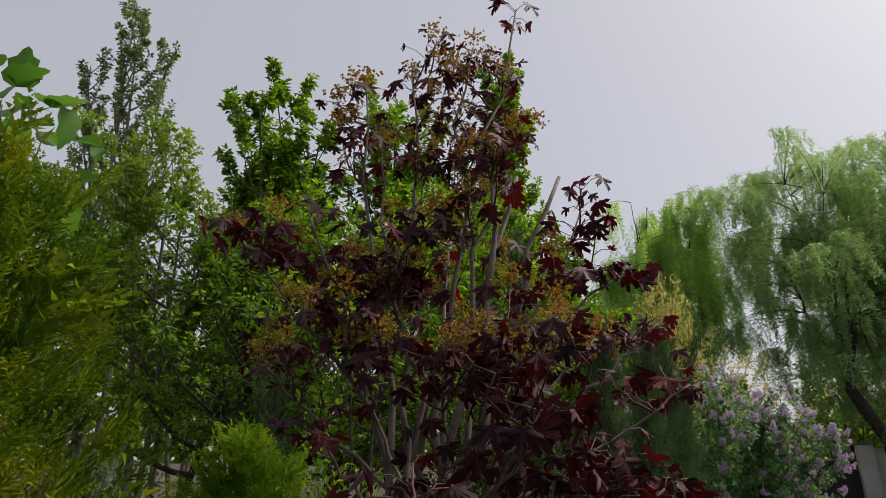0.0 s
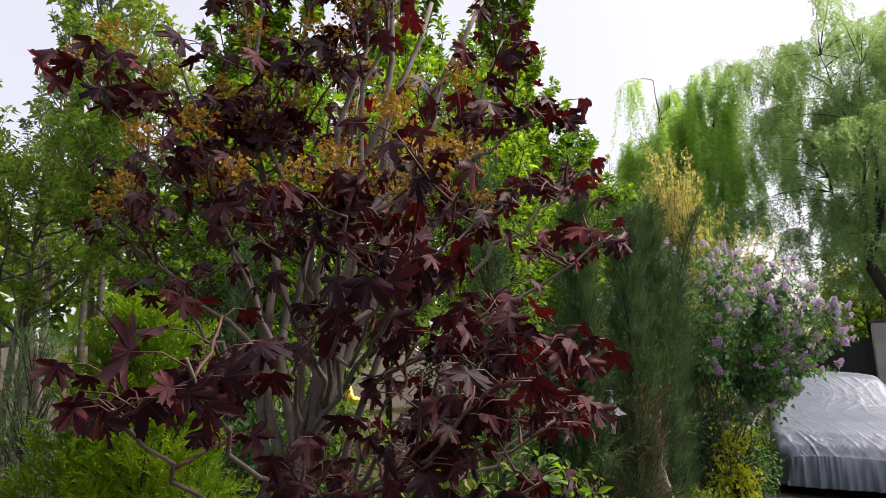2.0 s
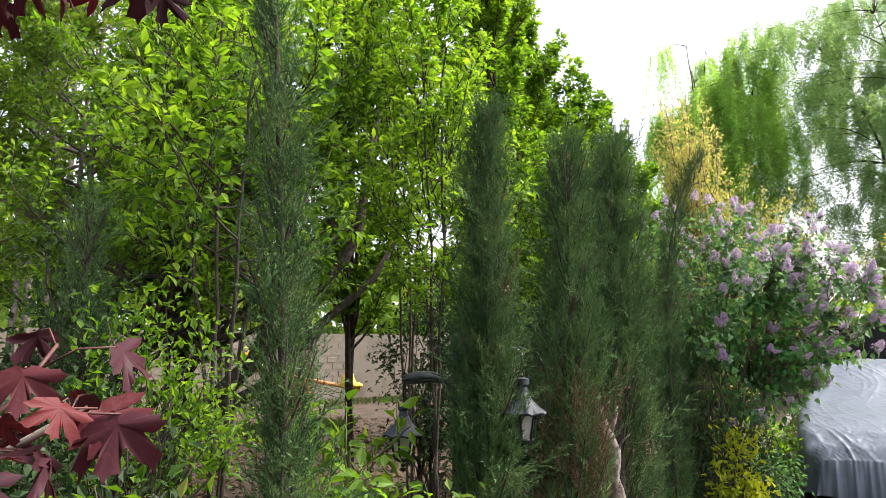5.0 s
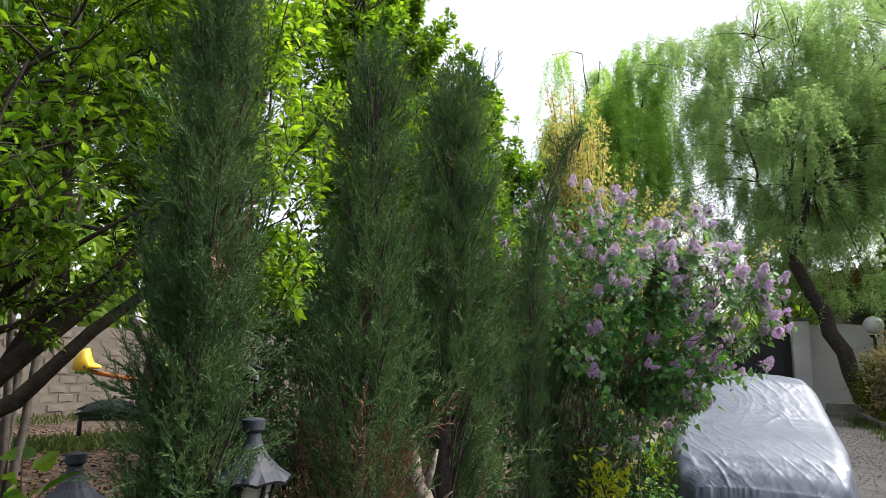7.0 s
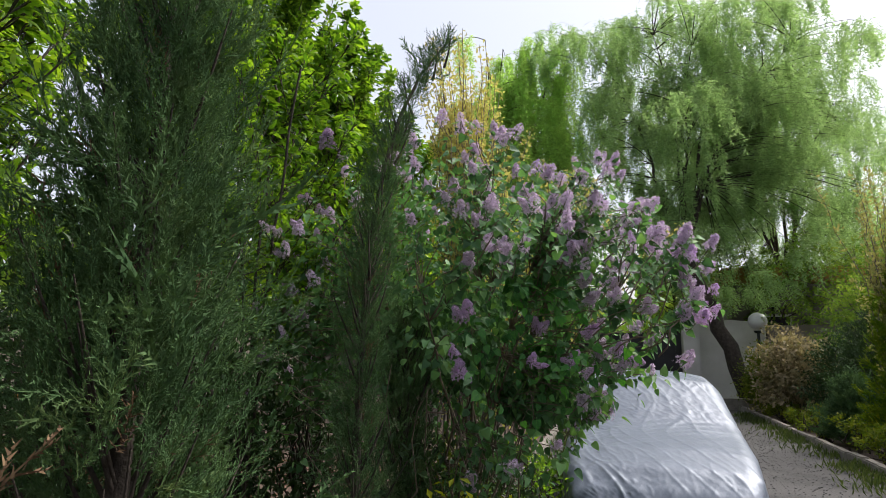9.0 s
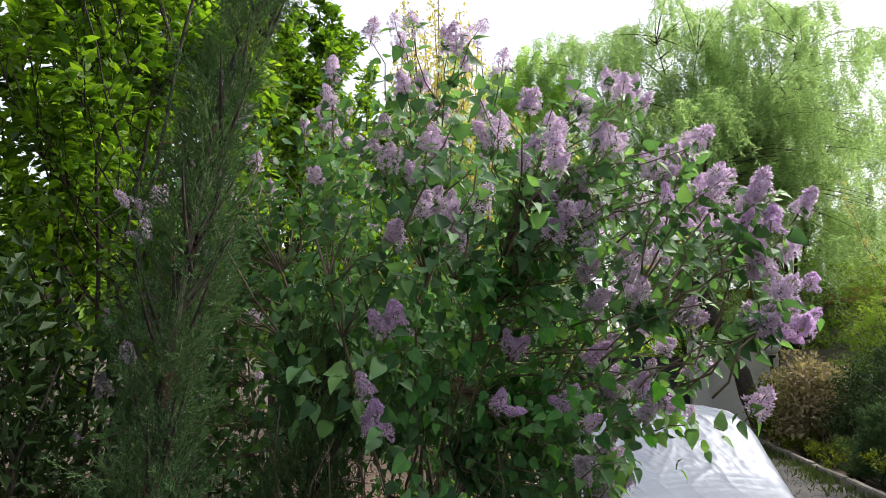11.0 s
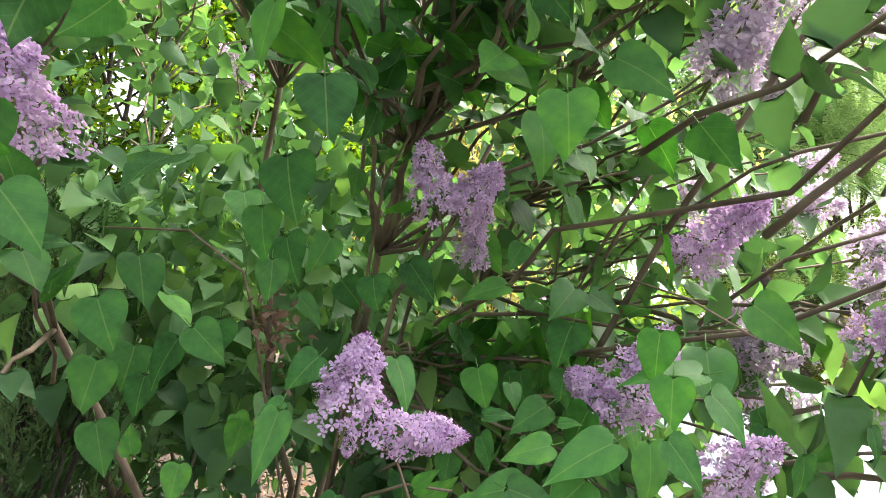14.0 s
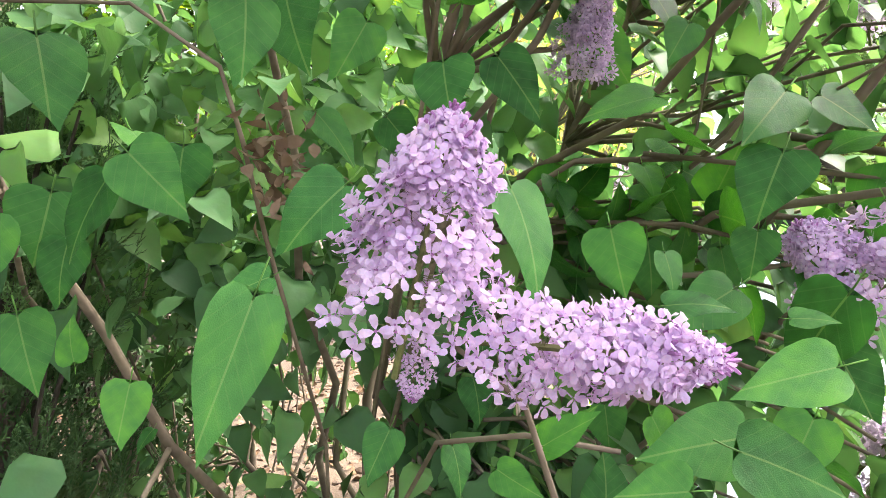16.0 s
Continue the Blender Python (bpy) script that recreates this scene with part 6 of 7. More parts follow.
# ---- covered car ----
def covered_car():
    e = thing("covered_car", Vector(dr(11.55, 0.46, 0.03)), "small car under a wrinkled silver fabric cover", "car")
    nl, nc = 250, 200
    Ls = 4.1
    s = np.linspace(0, 1, nl)
    x = s * Ls
    # height and half width along the car, bonnet first
    hz = np.interp(x, [0, 0.1, 0.28, 0.6, 1.05, 1.25, 2.0, 2.5, 3.2, 3.75, 4.02, 4.1], [0.46, 0.59, 0.73, 0.84, 0.94, 1.0, 1.36, 1.42, 1.37, 1.1, 0.9, 0.5])
    hw = np.interp(x, [0, 0.1, 0.35, 0.8, 2.0, 3.2, 3.9, 4.1], [0.57, 0.7, 0.775, 0.805, 0.815, 0.805, 0.74, 0.61])
    ker = np.array([1, 2, 3, 2, 1]) / 9.0
    hz, hw = np.convolve(np.pad(hz, 2, "edge"), ker, "valid"), np.convolve(np.pad(hw, 2, "edge"), ker, "valid")
    V = []
    for i in range(nl):
        for j in range(nc):
            u = j / (nc - 1) * 2 - 1
            a = abs(u)
            sg = 1 if u >= 0 else -1
            # top, shoulder, side
            if a < 0.45:
                yy, zz = a / 0.45 * 0.76, 1.0
                zz -= 0.035 * (a / 0.45) ** 2
            elif a < 0.6:
                f = (a - 0.45) / 0.15
                yy, zz = 0.76 + 0.2 * math.sin(f * 1.57), 0.965 - 0.14 * (1 - math.cos(f * 1.57))
            else:
                f = (a - 0.6) / 0.4
                yy, zz = 0.96 + 0.06 * f ** 0.7, 0.825 * (1 - f) + 0.1 * f
            cabin = max(0.0, (hz[i] - 0.95) / 0.47)
            w = hw[i] * yy * (1 - 0.16 * cabin * max(0.0, (zz - 0.6) / 0.4))
            z = hz[i] * zz
            p = Vector((x[i] - 2.05, sg * w, max(z, 0.12)))
            nrm = Vector((0.0, sg * (0.2 + 0.8 * min(1, max(0, (a - 0.4) / 0.3))), 1.0 - min(1, max(0, (a - 0.4) / 0.3))))
            if i < 20:
                nrm += Vector((-1.6 * (1 - i / 20), 0, 0))
            nrm.normalize()
            low = min(1.0, max(0.0, (0.75 - p.z) / 0.45))
            # long folds drawn from the corners, cross wrinkles, fine creases, hem pleats
            q = Vector((p.x, p.y, p.z))
            wx = 0.35 * noise.noise(q * 1.3 + Vector((5, 1, 2)))
            wy = 0.35 * noise.noise(q * 1.3 + Vector((1, 8, 3)))
            sweep = (p.y - 0.45 * p.x + wx) * 5.5 + p.z * 2.0
            r1 = math.exp(-abs(noise.noise(Vector((sweep, (p.x + wy) * 0.7, 1.0)))) * 15)
            r2 = math.exp(-abs(noise.noise(Vector(((p.x + 0.3 * p.y + wy) * 6.5, (p.y + wx) * 1.1 - p.z, 3.0)))) * 10)
            r4 = math.exp(-abs(noise.noise(Vector(((p.x - p.y + wx) * 11.0, (p.y + p.x * 0.5 + p.z + wy) * 7.0, 6.0)))) * 9)
            r5 = noise.noise(Vector((p.x * 26, p.y * 26, p.z * 26)))
            arc = (p.y + wx * 0.2) * 10.0 + p.x * 10.0
            r3 = noise.noise(Vector((arc, p.z * 0.9, 4.0))) + 0.6 * noise.noise(Vector((arc * 2.6, p.z * 1.1, 9.0))) + 0.3 * noise.noise(Vector((arc * 5.5, p.z * 2.0, 2.0)))
            calm = 0.45 + 0.9 * max(0.0, noise.noise(q * 1.7 + Vector((3, 3, 9))) + 0.3)
            p += nrm * (calm * (0.008 * r1 + 0.005 * r2 + 0.005 * r4) + 0.0014 * r5 + 0.015 * low * r3)
            V.append(p)
    F = []
    for i in range(nl - 1):
        for j in range(nc - 1):
            a = i * nc + j
            F += [(a, a + 1, a + nc + 1), (a, a + nc + 1, a + nc)]
    # close both ends with pleated skirts
    n0 = len(V)
    for end, i in ((0, 0), (1, nl - 1)):
        start = len(V)
        for j in range(nc):
            p = Vector(V[i * nc + j])
            V.append(Vector((p.x + (-0.05 if end == 0 else 0.05) * (1 + noise.noise(Vector((p.y * 14, 0, 2)))), p.y * 1.02, 0.12)))
        for j in range(nc - 1):
            a, b = i * nc + j, start + j
            F += [(a, b, b + 1), (a, b + 1, a + 1)] if end == 0 else [(a, b + 1, b), (a, a + 1, b + 1)]
    me = make_mesh("cover", np.array([tuple(v) for v in V]), F, M["cover"])
    ob = new("cover", me)
    ob.parent = e
    for k, (px, py) in enumerate(((-1.3, -0.7), (-1.3, 0.7), (1.25, -0.7), (1.25, 0.7))):
        w = new("wheel")
        bm = bmesh.new()
        bmesh.ops.create_cone(bm, cap_ends=True, segments=24, radius1=0.29, radius2=0.29, depth=0.18, matrix=Matrix.Translation((px, py, 0.29)) @ Matrix.Rotation(radians(90), 4, "X"))
        bmesh.ops.bevel(bm, geom=[ed for ed in bm.edges if ed.calc_face_angle(0) > 1], offset=0.03, segments=2, affect="EDGES")
        bpy.data.objects.remove(w)
        part("wheel", bm, M["rubber"], e, "black tyre under the cover")
    e.rotation_euler = (0, 0, radians(90) - TH)
    return e


covered_car()


# ---- twin lantern post ----
def lantern(at, s, parent):
    """A hanging garden lantern: finial, scalloped roof, tapered glazed body with bars, foot."""
    pl = Pile()
    n = 16
    prof = [(0.012, 0.30), (0.03, 0.295), (0.03, 0.27), (0.02, 0.26), (0.026, 0.235), (0.045, 0.2), (0.075, 0.17), (0.105, 0.15), (0.1, 0.142), (0.06, 0.15)]
    V, F = [], []
    for k, (r, z) in enumerate(prof):
        for j in range(n * 2):
            a = j * math.pi / n
            sc = 1 - (0.06 if j % 4 == 0 else 0.0) * (r > 0.04)
            V.append((r * sc * math.cos(a), r * sc * math.sin(a), z - (0.006 if (j % 4 == 2 and r > 0.09) else 0)))
    for k in range(len(prof) - 1):
        for j in range(n * 2):
            a, b = k * 2 * n + j, k * 2 * n + (j + 1) % (2 * n)
            F += [(a, a + 2 * n, b), (b, a + 2 * n, b + 2 * n)]
    F += [(0, j, j + 1) for j in range(1, 2 * n - 1)]
    V = np.array(V) * s + at
    lamp = child("lantern", make_mesh("lantern", V, F, M["metal_grey"], smooth=False), parent, "grey lantern with a flared scalloped roof")
    bars = Pile()
    for j in range(6):
        a = j * math.pi / 3 + 0.3
        top, bot = np.array([0.066 * math.cos(a), 0.066 * math.sin(a), 0.148]), np.array([0.042 * math.cos(a), 0.042 * math.sin(a), 0.03])
        child("bar", make_mesh("bar", *tube(np.array([top, bot]) * s + at, [0.006 * s, 0.006 * s], 5), M["metal_dark"]), lamp)
    for z, r in ((0.03, 0.046), (0.022, 0.03), (0.0, 0.012), (-0.02, 0.016)):
        bars.put(*tube(np.array([(0, 0, z - 0.006), (0, 0, z + 0.006)]) * s + at, [r * s, r * s], 12))
    child("foot", make_mesh("foot", *bars.out(), M["metal_dark"]), lamp)
    for j in range(6):
        a0, a1 = j * math.pi / 3 + 0.3, (j + 1) * math.pi / 3 + 0.3
        q = [np.array([r * math.cos(a), r * math.sin(a), z]) * s + at for r, z, a in ((0.06, 0.146, a0), (0.06, 0.146, a1), (0.038, 0.034, a1), (0.038, 0.034, a0))]
        inn = [p * 1.0 + (np.array(at) + np.array([0, 0, p[2] - at[2]]) - p) * 0.06 for p in q]
        child("pane", make_mesh("pane", q + inn, [(0, 2, 1), (0, 3, 2), (4, 5, 6), (4, 6, 7), (0, 1, 5), (0, 5, 4), (2, 3, 7), (2, 7, 6)], M["frosted"], smooth=False), lamp)


post = thing("lamp_post", (0.93, 4.52, 0), "dark iron garden lamp post with two hanging lanterns", "lamp post")
pz = [0, 0.05, 0.08, 0.5, 0.53, 0.56, 1.4, 1.42, 1.46, 1.66, 1.7, 1.72]
pr = [0.07, 0.07, 0.045, 0.036, 0.045, 0.036, 0.03, 0.042, 0.034, 0.032, 0.04, 0.012]
child("pole", make_mesh("pole", *tube([(0.93, 4.52, z - 0.05) for z in pz], pr, 14), M["metal_dark"]), post)
for q, (sx, sy) in (((0.66, 4.6, 1.06), (-1, 0.05)), ((1.22, 4.32, 1.19), (1, -0.45))):
    a = np.array([0.93, 4.52, q[2] + 0.36])
    b = np.array([q[0], q[1], q[2] + 0.39])
    line = np.array([a * (1 - t) + b * t + np.array([0, 0, 0.03 * math.sin(t * 3.14)]) for t in np.linspace(0, 1, 9)])
    arm = Pile()
    arm.put(*tube(line, [0.012, 0.012, 0.013, 0.015, 0.02, 0.027, 0.029, 0.022, 0.008], 9))
    for k in range(5):
        w = line[3:9] + np.array([0.015 * math.sin(k * 1.3), 0.015 * math.cos(k * 1.3), 0.016 * math.sin(k * 2.1)])
        arm.put(*tube(w, np.array([0.004, 0.012, 0.016, 0.015, 0.01, 0.003]), 5))
    arm.put(*tube([b - np.array([0, 0, 0.0]), b - np.array([0, 0, 0.06])], [0.006, 0.006], 6))
    child("arm", make_mesh("arm", *arm.out(), M["metal_dark"]), post, "cast leaf-shaped arm in dark green")
    lantern(np.array(q), 0.95, post)

# ---- dead pale trunk beside the junipers ----
SNAG = np.array([0.05, 0.25, 0.0])
snag = thing("dead_trunk", (1.77, 5.28, 0), "pale weathered forked dead trunk", "stump")
sp = Pile()
sn = np.random.default_rng(29)
knots = np.linspace(0, 1, 26)
spine = np.array([(1.8, 4.86, -0.05), (1.765, 4.85, 0.3), (1.73, 4.82, 0.6), (1.66, 4.81, 0.85), (1.64, 4.79, 1.05), (1.59, 4.77, 1.2), (1.57, 4.75, 1.36)])
spine = np.stack([np.interp(knots, np.linspace(0, 1, 7), spine[:, k]) for k in range(3)], 1) + sn.normal(0, 0.004, (26, 3))
sp.put(*tube(spine, np.interp(knots, [0, 0.3, 0.6, 0.72, 0.85, 1], [0.055, 0.044, 0.036, 0.044, 0.026, 0.006]) * sn.uniform(0.85, 1.15, 26), 9))
for a_, b_, r_ in ((16, (1.72, 4.74, 1.16), 0.012), (12, (1.6, 4.74, 0.92), 0.009), (20, (1.53, 4.72, 1.25), 0.008), (9, (1.8, 4.76, 0.7), 0.008)):
    sp.put(*tube(bend(spine[a_], b_, 0.3, sn, 6, 0.06), np.linspace(r_, 0.003, 6), 6))
sp.put(*tube(np.array([(1.62, 4.78, 1.12), (1.655, 4.76, 1.22), (1.665, 4.75, 1.3)]), [0.017, 0.013, 0.006], 7))
V, F = sp.out()
V = V + np.array([[0.007 * math.sin(v[2] * 31 + v[0] * 90), 0.007 * math.cos(v[2] * 27 + v[1] * 80), 0] for v in V])
child("trunk", make_mesh("trunk", V + SNAG, F, M["bark_pale"]), snag)

# ---- old pollarded trunk by the back wall ----
pollard = thing("pollard", (-4.4, 18.3, 0), "thick old pollarded trunk with stubby limbs", "stump")
pw = Pile()
pw.put(*tube([(-4.4, 18.3, -0.1), (-4.38, 18.3, 0.5), (-4.3, 18.3, 1.1), (-4.25, 18.3, 1.6)], [0.34, 0.27, 0.23, 0.26], 12))
for q, r in (((-4.9, 18.2, 2.3), 0.13), ((-4.3, 18.4, 2.6), 0.15), ((-3.8, 18.2, 2.2), 0.12)):
    pw.put(*tube(bend((-4.28, 18.3, 1.4), q, 0.2, sn, 7, 0.04), np.linspace(r, r * 0.6, 7), 9))
child("trunk", make_mesh("trunk", *pw.out(), M["bark"]), pollard)

# ---- seesaw by the back wall ----
ss = thing("seesaw", (-3.9, 17.2, 0), "seesaw with yellow seats on an orange beam", "seesaw")
bm = Pile()
bm.put(*tube([(-5.3, 16.9, 1.15), (-2.6, 17.5, 0.62)], [0.05, 0.05], 8))
bm.put(*tube([(-3.75, 17.2, 0.0), (-3.85, 17.22, 0.85)], [0.045, 0.045], 8))
bm.put(*tube([(-4.1, 17.3, 0.0), (-3.9, 17.2, 0.85)], [0.045, 0.045], 8))
child("beam", make_mesh("beam", *bm.out(), M["orange_paint"]), ss)
for c in ((-5.2, 16.92, 1.2), (-2.8, 17.45, 0.7)):
    bmx = bmesh.new()
    bmesh.ops.create_uvsphere(bmx, u_segments=16, v_segments=10, radius=1.0)
    for v in bmx.verts:
        v.co = Vector((v.co.x * 0.3, v.co.y * 0.2, (v.co.z if v.co.z > 0 else v.co.z * 0.25) * (0.42 if v.co.x < 0.1 else 0.12))) + Vector(c) - Vector((-3.9, 17.2, 0))
    part("seat", bmx, M["yellow_paint"], ss, "bright yellow moulded seat")


# ---- walls and house ----
def slab(name, p, q, thick, z0, z1, mat, label, category, steps=24):
    """An upright wall from p to q with an uneven top."""
    p, q = np.array(p, float), np.array(q, float)
    d = unit((q - p)[None])[0]
    nn = np.array([-d[1], d[0]]) * thick / 2
    V, F = [], []
    for i in range(steps + 1):
        c = p + (q - p) * i / steps
        top = z1 + 0.02 * math.sin(i * 1.7)
        for s in (1, -1):
            V += [(*(c + nn * s), z0), (*(c + nn * s), top)]
    for i in range(steps):
        a, b = i * 4, i * 4 + 4
        F += [(a, b, b + 1), (a, b + 1, a + 1), (a + 2, b + 3, b + 2), (a + 2, a + 3, b + 3), (a + 1, b + 1, b + 3), (a + 1, b + 3, a + 3)]
    F += [(0, 1, 3), (0, 3, 2), (steps * 4, steps * 4 + 3, steps * 4 + 1), (steps * 4, steps * 4 + 2, steps * 4 + 3)]
    return tagged(new(name, make_mesh(name, V, F, mat, smooth=False)), label, category, kind="structure")


garden_wall = slab("wall_garden", (-16.0, 8.0), (2.6, 33.0), 0.3, -0.1, 2.15, M["plaster"], "old grey-brown garden wall of rough stones", "wall")
stone_rng = np.random.default_rng(91)
stone_meshes = []
for k in range(6):
    sb = box_bm(0.4 + 0.05 * (k % 3 - 1), 0.06, 0.21 + 0.02 * (k % 2), 0.03)
    for v in sb.verts:
        v.co += Vector(stone_rng.normal(0, 0.007, 3))
    sm = bpy.data.meshes.new("stone")
    sb.to_mesh(sm)
    sb.free()
    sm.materials.append(M["wall_stone"])
    stone_meshes.append(sm)
wall_run = np.array([18.6, 25.0]) / math.hypot(18.6, 25.0)
for w0, w1 in ((0.38, 0.63), (0.87, 0.99)):
    for row in range(9):
        w = w0 * 31.16 + 0.22 * (row % 2)
        while w < w1 * 31.16:
            c = np.array([-16.0, 8.0]) + wall_run * w + np.array([wall_run[1], -wall_run[0]]) * (0.126 + stone_rng.uniform(0.0, 0.008))
            loose("stone", stone_meshes[int(stone_rng.integers(0, 6))], garden_wall, Matrix.Translation((c[0], c[1], 0.1 + row * 0.232)) @ Matrix.Rotation(math.atan2(25.0, 18.6) + stone_rng.normal(0, 0.01), 4, "Z"))
            w += 0.46
slab("wall_street", dr(27.6, 2.3)[:2], dr(27.6, 4.9)[:2], 0.3, 0.0, 2.75, M["white_wall"], "white painted boundary wall", "wall", 8)
slab("wall_side", dr(27.6, 5.0)[:2], dr(27.6, 14.0)[:2], 0.3, 0.0, 2.6, M["house"], "grey rendered boundary wall", "wall", 8)
slab("wall_low", dr(25.2, 2.9)[:2], dr(25.2, 9.0)[:2], 0.25, 0.0, 0.34, M["stone"], "low stone edge of a raised bed", "wall", 8)
# unseen wall added behind the start; keeps low sky light off the plants
slab("wall_screen", (-14.0, -4.5), (18.0, -4.5), 0.3, -0.1, 4.2, M["house"], "unseen plain wall added to block low sky light", "wall")
slab("wall_left", dr(27.7, -12.0)[:2], dr(27.7, -1.4)[:2], 0.3, 0.0, 2.4, M["plaster"], "plastered boundary wall", "wall", 8)
gate = thing("gate", Vector(dr(27.7, 0.45)), "closed dark metal drive gate", "gate")
for k in range(2):
    bmx = box_bm(1.82, 0.05, 2.3, 0.01, (-0.92 + 1.84 * k, 0, 1.2))
    leaf_ = part("gate_leaf", bmx, M["gate"], gate)
    for j in range(5):
        part("gate_rail", box_bm(0.05, 0.04, 2.2, 0.006, (-1.7 + 1.84 * k + j * 0.38, -0.047, 1.2)), M["gate"], leaf_)
gate.rotation_euler = (0, 0, -TH)
# white pier with a dark seam, and a cable on the wall
pier = thing("gate_pier", Vector(dr(27.2, 2.55)), "white painted gate pier", "pier")
part("pier", box_bm(0.5, 0.5, 2.85, 0.02, (0, 0, 1.42)), M["white_wall"], pier)
part("cap", box_bm(0.6, 0.6, 0.1, 0.02, (0, 0, 2.9)), M["stone"], pier)
pier.rotation_euler = (0, 0, -TH)
gl = thing("globe_lamp", Vector(dr(26.3, 4.45)), "white globe lamp on a short dark post", "lamp")
bmx = bmesh.new()
bmesh.ops.create_uvsphere(bmx, u_segments=32, v_segments=18, radius=0.28)
for v in bmx.verts:
    v.co = Vector((v.co.x, v.co.y, v.co.z * 0.96 + 2.68))
part("globe", bmx, M["globe"], gl)
bmx = bmesh.new()
bmesh.ops.create_cone(bmx, cap_ends=True, segments=16, radius1=0.06, radius2=0.045, depth=2.4, matrix=Matrix.Translation((0, 0, 1.18)))
part("pole", bmx, M["metal_dark"], gl)
bmx = bmesh.new()
bmesh.ops.create_cone(bmx, cap_ends=True, segments=20, radius1=0.1, radius2=0.14, depth=0.08, matrix=Matrix.Translation((0, 0, 2.34)))
part("collar", bmx, M["metal_dark"], gl)
house = thing("house", Vector(dr(31.0, 9.0)), "low grey house with an ochre roof edge", "house")
part("wall", box_bm(9.0, 5.0, 4.3, 0.02, (0, 2.5, 2.15)), M["house"], house)
part("roof", box_bm(9.8, 6.0, 0.55, 0.04, (0, 2.3, 4.6)), M["roof"], house, "ochre-orange roof edge")
for k in range(3):
    win = part("window", box_bm(1.5, 0.1, 1.5, 0.01, (-3.2 + 2.9 * k, -0.04, 2.4)), M["white_wall"], house)
    part("pane", box_bm(1.3, 0.04, 1.3, 0.0, (-3.2 + 2.9 * k, -0.1, 2.4)), M["gate"], win)
house.rotation_euler = (0, 0, -TH)

# ---- far woods all round ----
fr = np.random.default_rng(53)
n = 22000
az_ = fr.uniform(-math.pi, math.pi, n)
rd = fr.uniform(42, 60, n)
hmax = 7.5 + 2.0 * np.sin(az_ * 9) + 1.5 * np.sin(az_ * 23 + 1) + np.where(az_ < 0.25, 3.0, -1.0)
P = np.stack([np.sin(az_) * rd, np.cos(az_) * rd, hmax * fr.uniform(0.02, 1.0, n) ** 0.8], 1)
V, F = scatter(LEAF_KITE, P, frames_of(fr.normal(0, 1, (n, 3)), fr.normal(0, 1, (n, 3))), fr.uniform(1.0, 2.2, n))
tagged(new("far_woods", make_mesh("far_woods", V, F, M["olive"], smooth=False)), "distant belt of green trees", "woods", kind="stuff")

# ---- small ground cover ----
gr = np.random.default_rng(61)


def blob_template(rng):
    bm = bmesh.new()
    bmesh.ops.create_icosphere(bm, subdivisions=1, radius=0.5)
    V = np.array([tuple(v.co) for v in bm.verts]) * (1 + rng.normal(0, 0.16, (len(bm.verts), 1)))
    F = np.array([[v.index for v in f.verts] for f in bm.faces])
    bm.free()
    return V * np.array([1.2, 0.9, 0.65]), F


blobs = [blob_template(gr) for _ in range(3)]


def strew(name, P, sizes, mat, label, category):
    pl = Pile()
    for k in range(3):
        s = np.arange(len(P)) % 3 == k
        pl.put(*scatter(blobs[k], P[s], frames_of(gr.normal(0, 1, (s.sum(), 3)) * np.array([1, 1, 0.2]), np.tile([0, 0, 1.0], (s.sum(), 1)) + gr.normal(0, 0.2, (s.sum(), 3))), sizes[s]))
    tagged(new(name, make_mesh(name, *pl.out(), mat, smooth=False)), label, category, kind="stuff")


n = 9000
P = np.stack([gr.uniform(-7, 4, n), gr.uniform(3, 17, n), np.zeros(n)], 1)
off = P[:, 0] * math.cos(TH) - P[:, 1] * math.sin(TH)
P = P[off < DRIVE_L - 0.3]
P[:, 2] = lump(P[:, 0], P[:, 1]) + 0.005
strew("soil_clods", P, gr.uniform(0.02, 0.1, len(P)) ** 1.0, M["clod"], "dry brown clods and fallen leaves on the soil", "soil")
n = 7000
P = np.stack([gr.uniform(-7, 3.2, n), gr.uniform(3, 15, n), np.zeros(n)], 1)
P = P[P[:, 0] * math.cos(TH) - P[:, 1] * math.sin(TH) < DRIVE_L - 0.3]
P[:, 2] = lump(P[:, 0], P[:, 1]) + 0.025
V, F = scatter(LEAF_VINE, P, frames_of(gr.normal(0, 1, P.shape) * np.array([1, 1, 0.25]), np.tile([0, 0, 1.0], (len(P), 1)) + gr.normal(0, 0.5, P.shape)), gr.uniform(0.03, 0.08, len(P)))
tagged(new("leaf_litter", make_mesh("leaf_litter", V, F, M["litter"], smooth=False)), "dry brown fallen leaves on the soil", "leaves", kind="stuff")
n = 2600
P = np.stack([gr.uniform(-5.6, -2.2, n), 14.6 + gr.normal(0, 0.45, n), np.full(n, -0.03)], 1)
P[:, 1] += 0.55 * (P[:, 0] + 3.0)
V, F = scatter(LEAF_KITE_SLIM, P, frames_of(gr.normal(0, 0.45, P.shape) + np.array([0, 0, 1.0]), gr.normal(0, 1, P.shape)), np.stack([gr.uniform(0.1, 0.18, n)] + [gr.uniform(0.1, 0.26, n)] * 2, 1))
tagged(new("grass_patch", make_mesh("grass_patch", V, F, M["grass"], smooth=False)), "patch of green grass on bare soil", "grass", kind="stuff")
n = 9000
A, O = gr.uniform(5, 20, n), gr.uniform(DRIVE_L + 0.1, DRIVE_R - 0.1, n)
P = np.stack([A * math.sin(TH) + O * math.cos(TH), A * math.cos(TH) - O * math.sin(TH), np.full(n, 0.035)], 1)
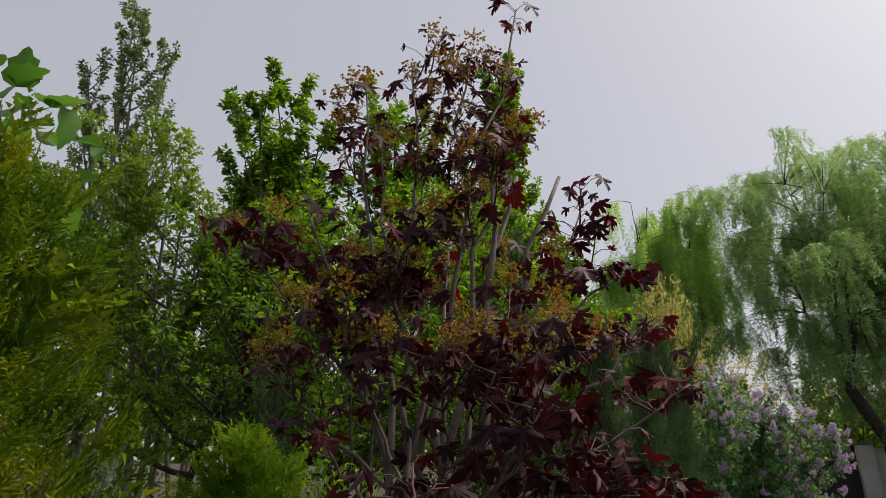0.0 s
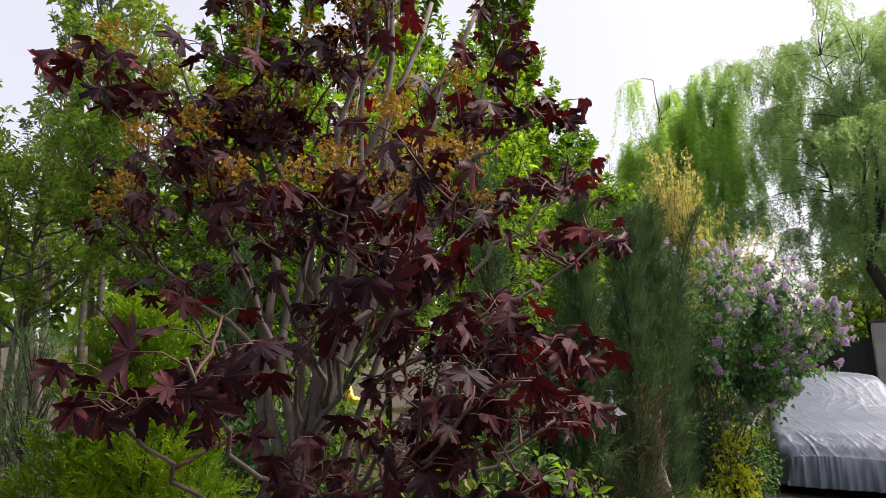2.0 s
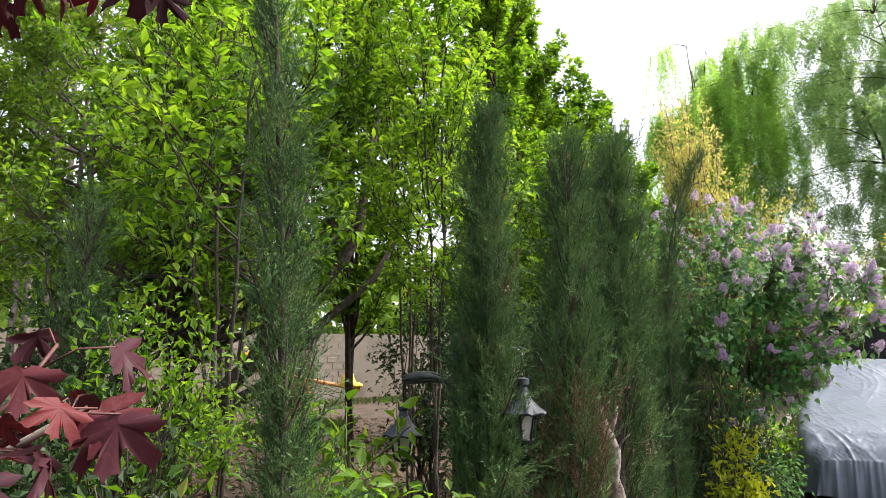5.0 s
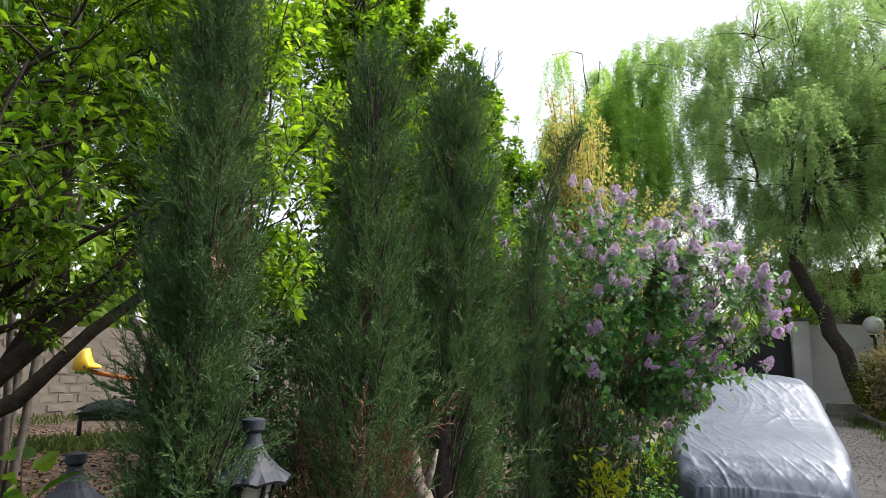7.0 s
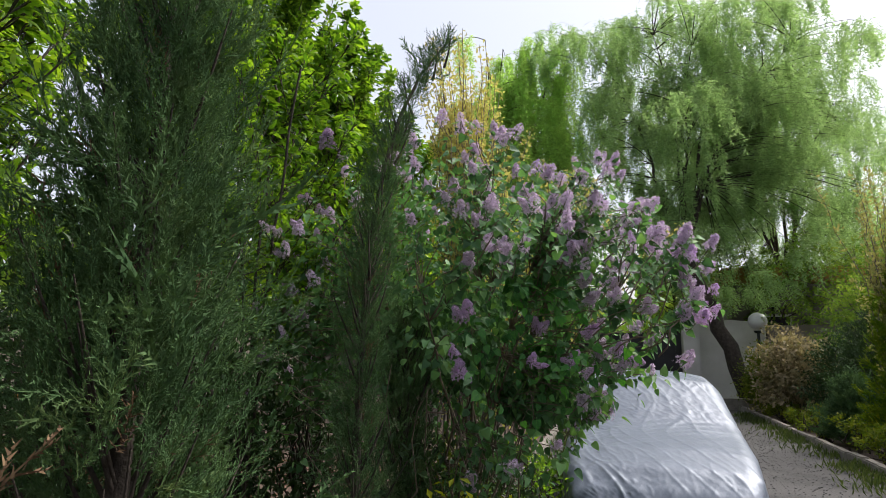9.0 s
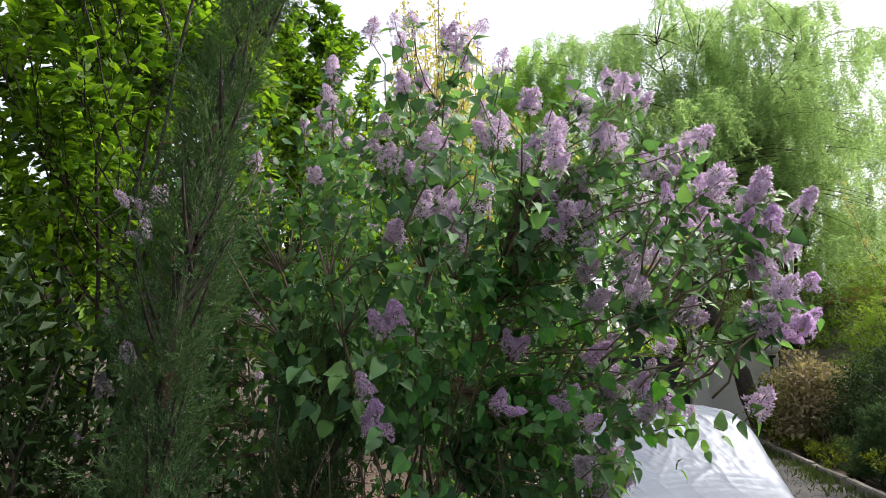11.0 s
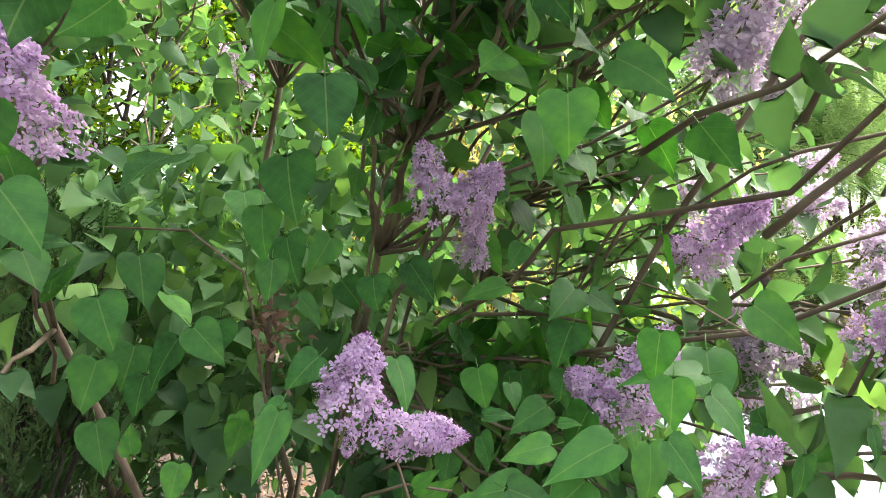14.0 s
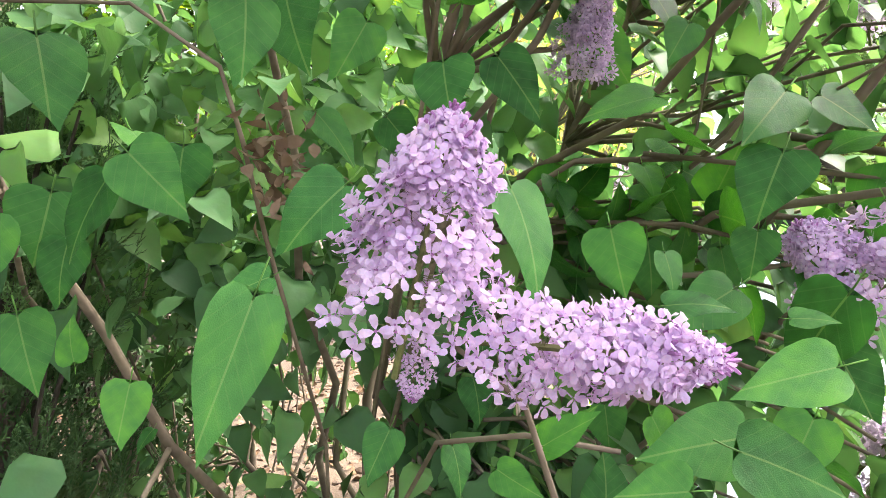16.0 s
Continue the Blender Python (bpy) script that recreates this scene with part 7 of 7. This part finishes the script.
strew("gravel_stones", P, gr.uniform(0.01, 0.028, n), M["chip"], "loose grey gravel on the drive", "gravel")
# grass along both kerbs and before the wall
n = 9000
side = gr.random(n) < 0.5
A = gr.uniform(4, 24, n)
O = np.where(side, DRIVE_R - np.abs(gr.normal(0, 0.28, n)), DRIVE_L + np.abs(gr.normal(0, 0.3, n)))
P = np.stack([A * math.sin(TH) + O * math.cos(TH), A * math.cos(TH) - O * math.sin(TH), np.full(n, 0.03)], 1)
P = P[np.sin(P[:, 0] * 2.3 + 1.0) * np.sin(P[:, 1] * 3.1) + 0.5 * np.sin(P[:, 1] * 7.0) + gr.normal(0, 0.35, n) > -0.1]
w = gr.uniform(0, 1, 6000)
Q = np.stack([-14 + 15 * w + gr.normal(0, 0.5, 6000) + 1.2, 10 + 20 * w + gr.normal(0, 0.5, 6000) - 0.6, np.full(6000, -0.03)], 1)
P = np.concatenate([P, Q])
D = gr.normal(0, 0.45, P.shape) + np.array([0, 0, 1.0])
V, F = scatter(LEAF_KITE_SLIM, P, frames_of(D, gr.normal(0, 1, P.shape)), np.stack([gr.uniform(0.08, 0.13, len(P))] + [gr.uniform(0.06, 0.16, len(P))] * 2, 1))
tagged(new("grass", make_mesh("grass", V, F, M["grass"], smooth=False)), "short green grass along kerbs and wall", "grass", kind="stuff")

# ---- kerbs: single stones ----
kb = box_bm(0.58, 0.13, 0.2, 0.018)
kerb_me = bpy.data.meshes.new("kerb_stone")
kb.to_mesh(kerb_me)
kb.free()
kerb_me.materials.append(M["stone"])
for nm, o, lab in (("kerb_west", DRIVE_L - 0.06, "weathered stone kerb on the planted side"), ("kerb_east", DRIVE_R + 0.06, "weathered stone kerb along the shrubs")):
    kerb = thing(nm, Vector(dr(0, o)), lab, "kerb", kind="structure")
    for i in range(38):
        a = 3.0 + i * 0.6
        loose("kerb_stone", kerb_me, kerb, Matrix.Translation(Vector(dr(a, o + gr.normal(0, 0.012), 0.06 + gr.normal(0, 0.008)))) @ Matrix.Rotation(radians(90) - TH + gr.normal(0, 0.02), 4, "Z"))
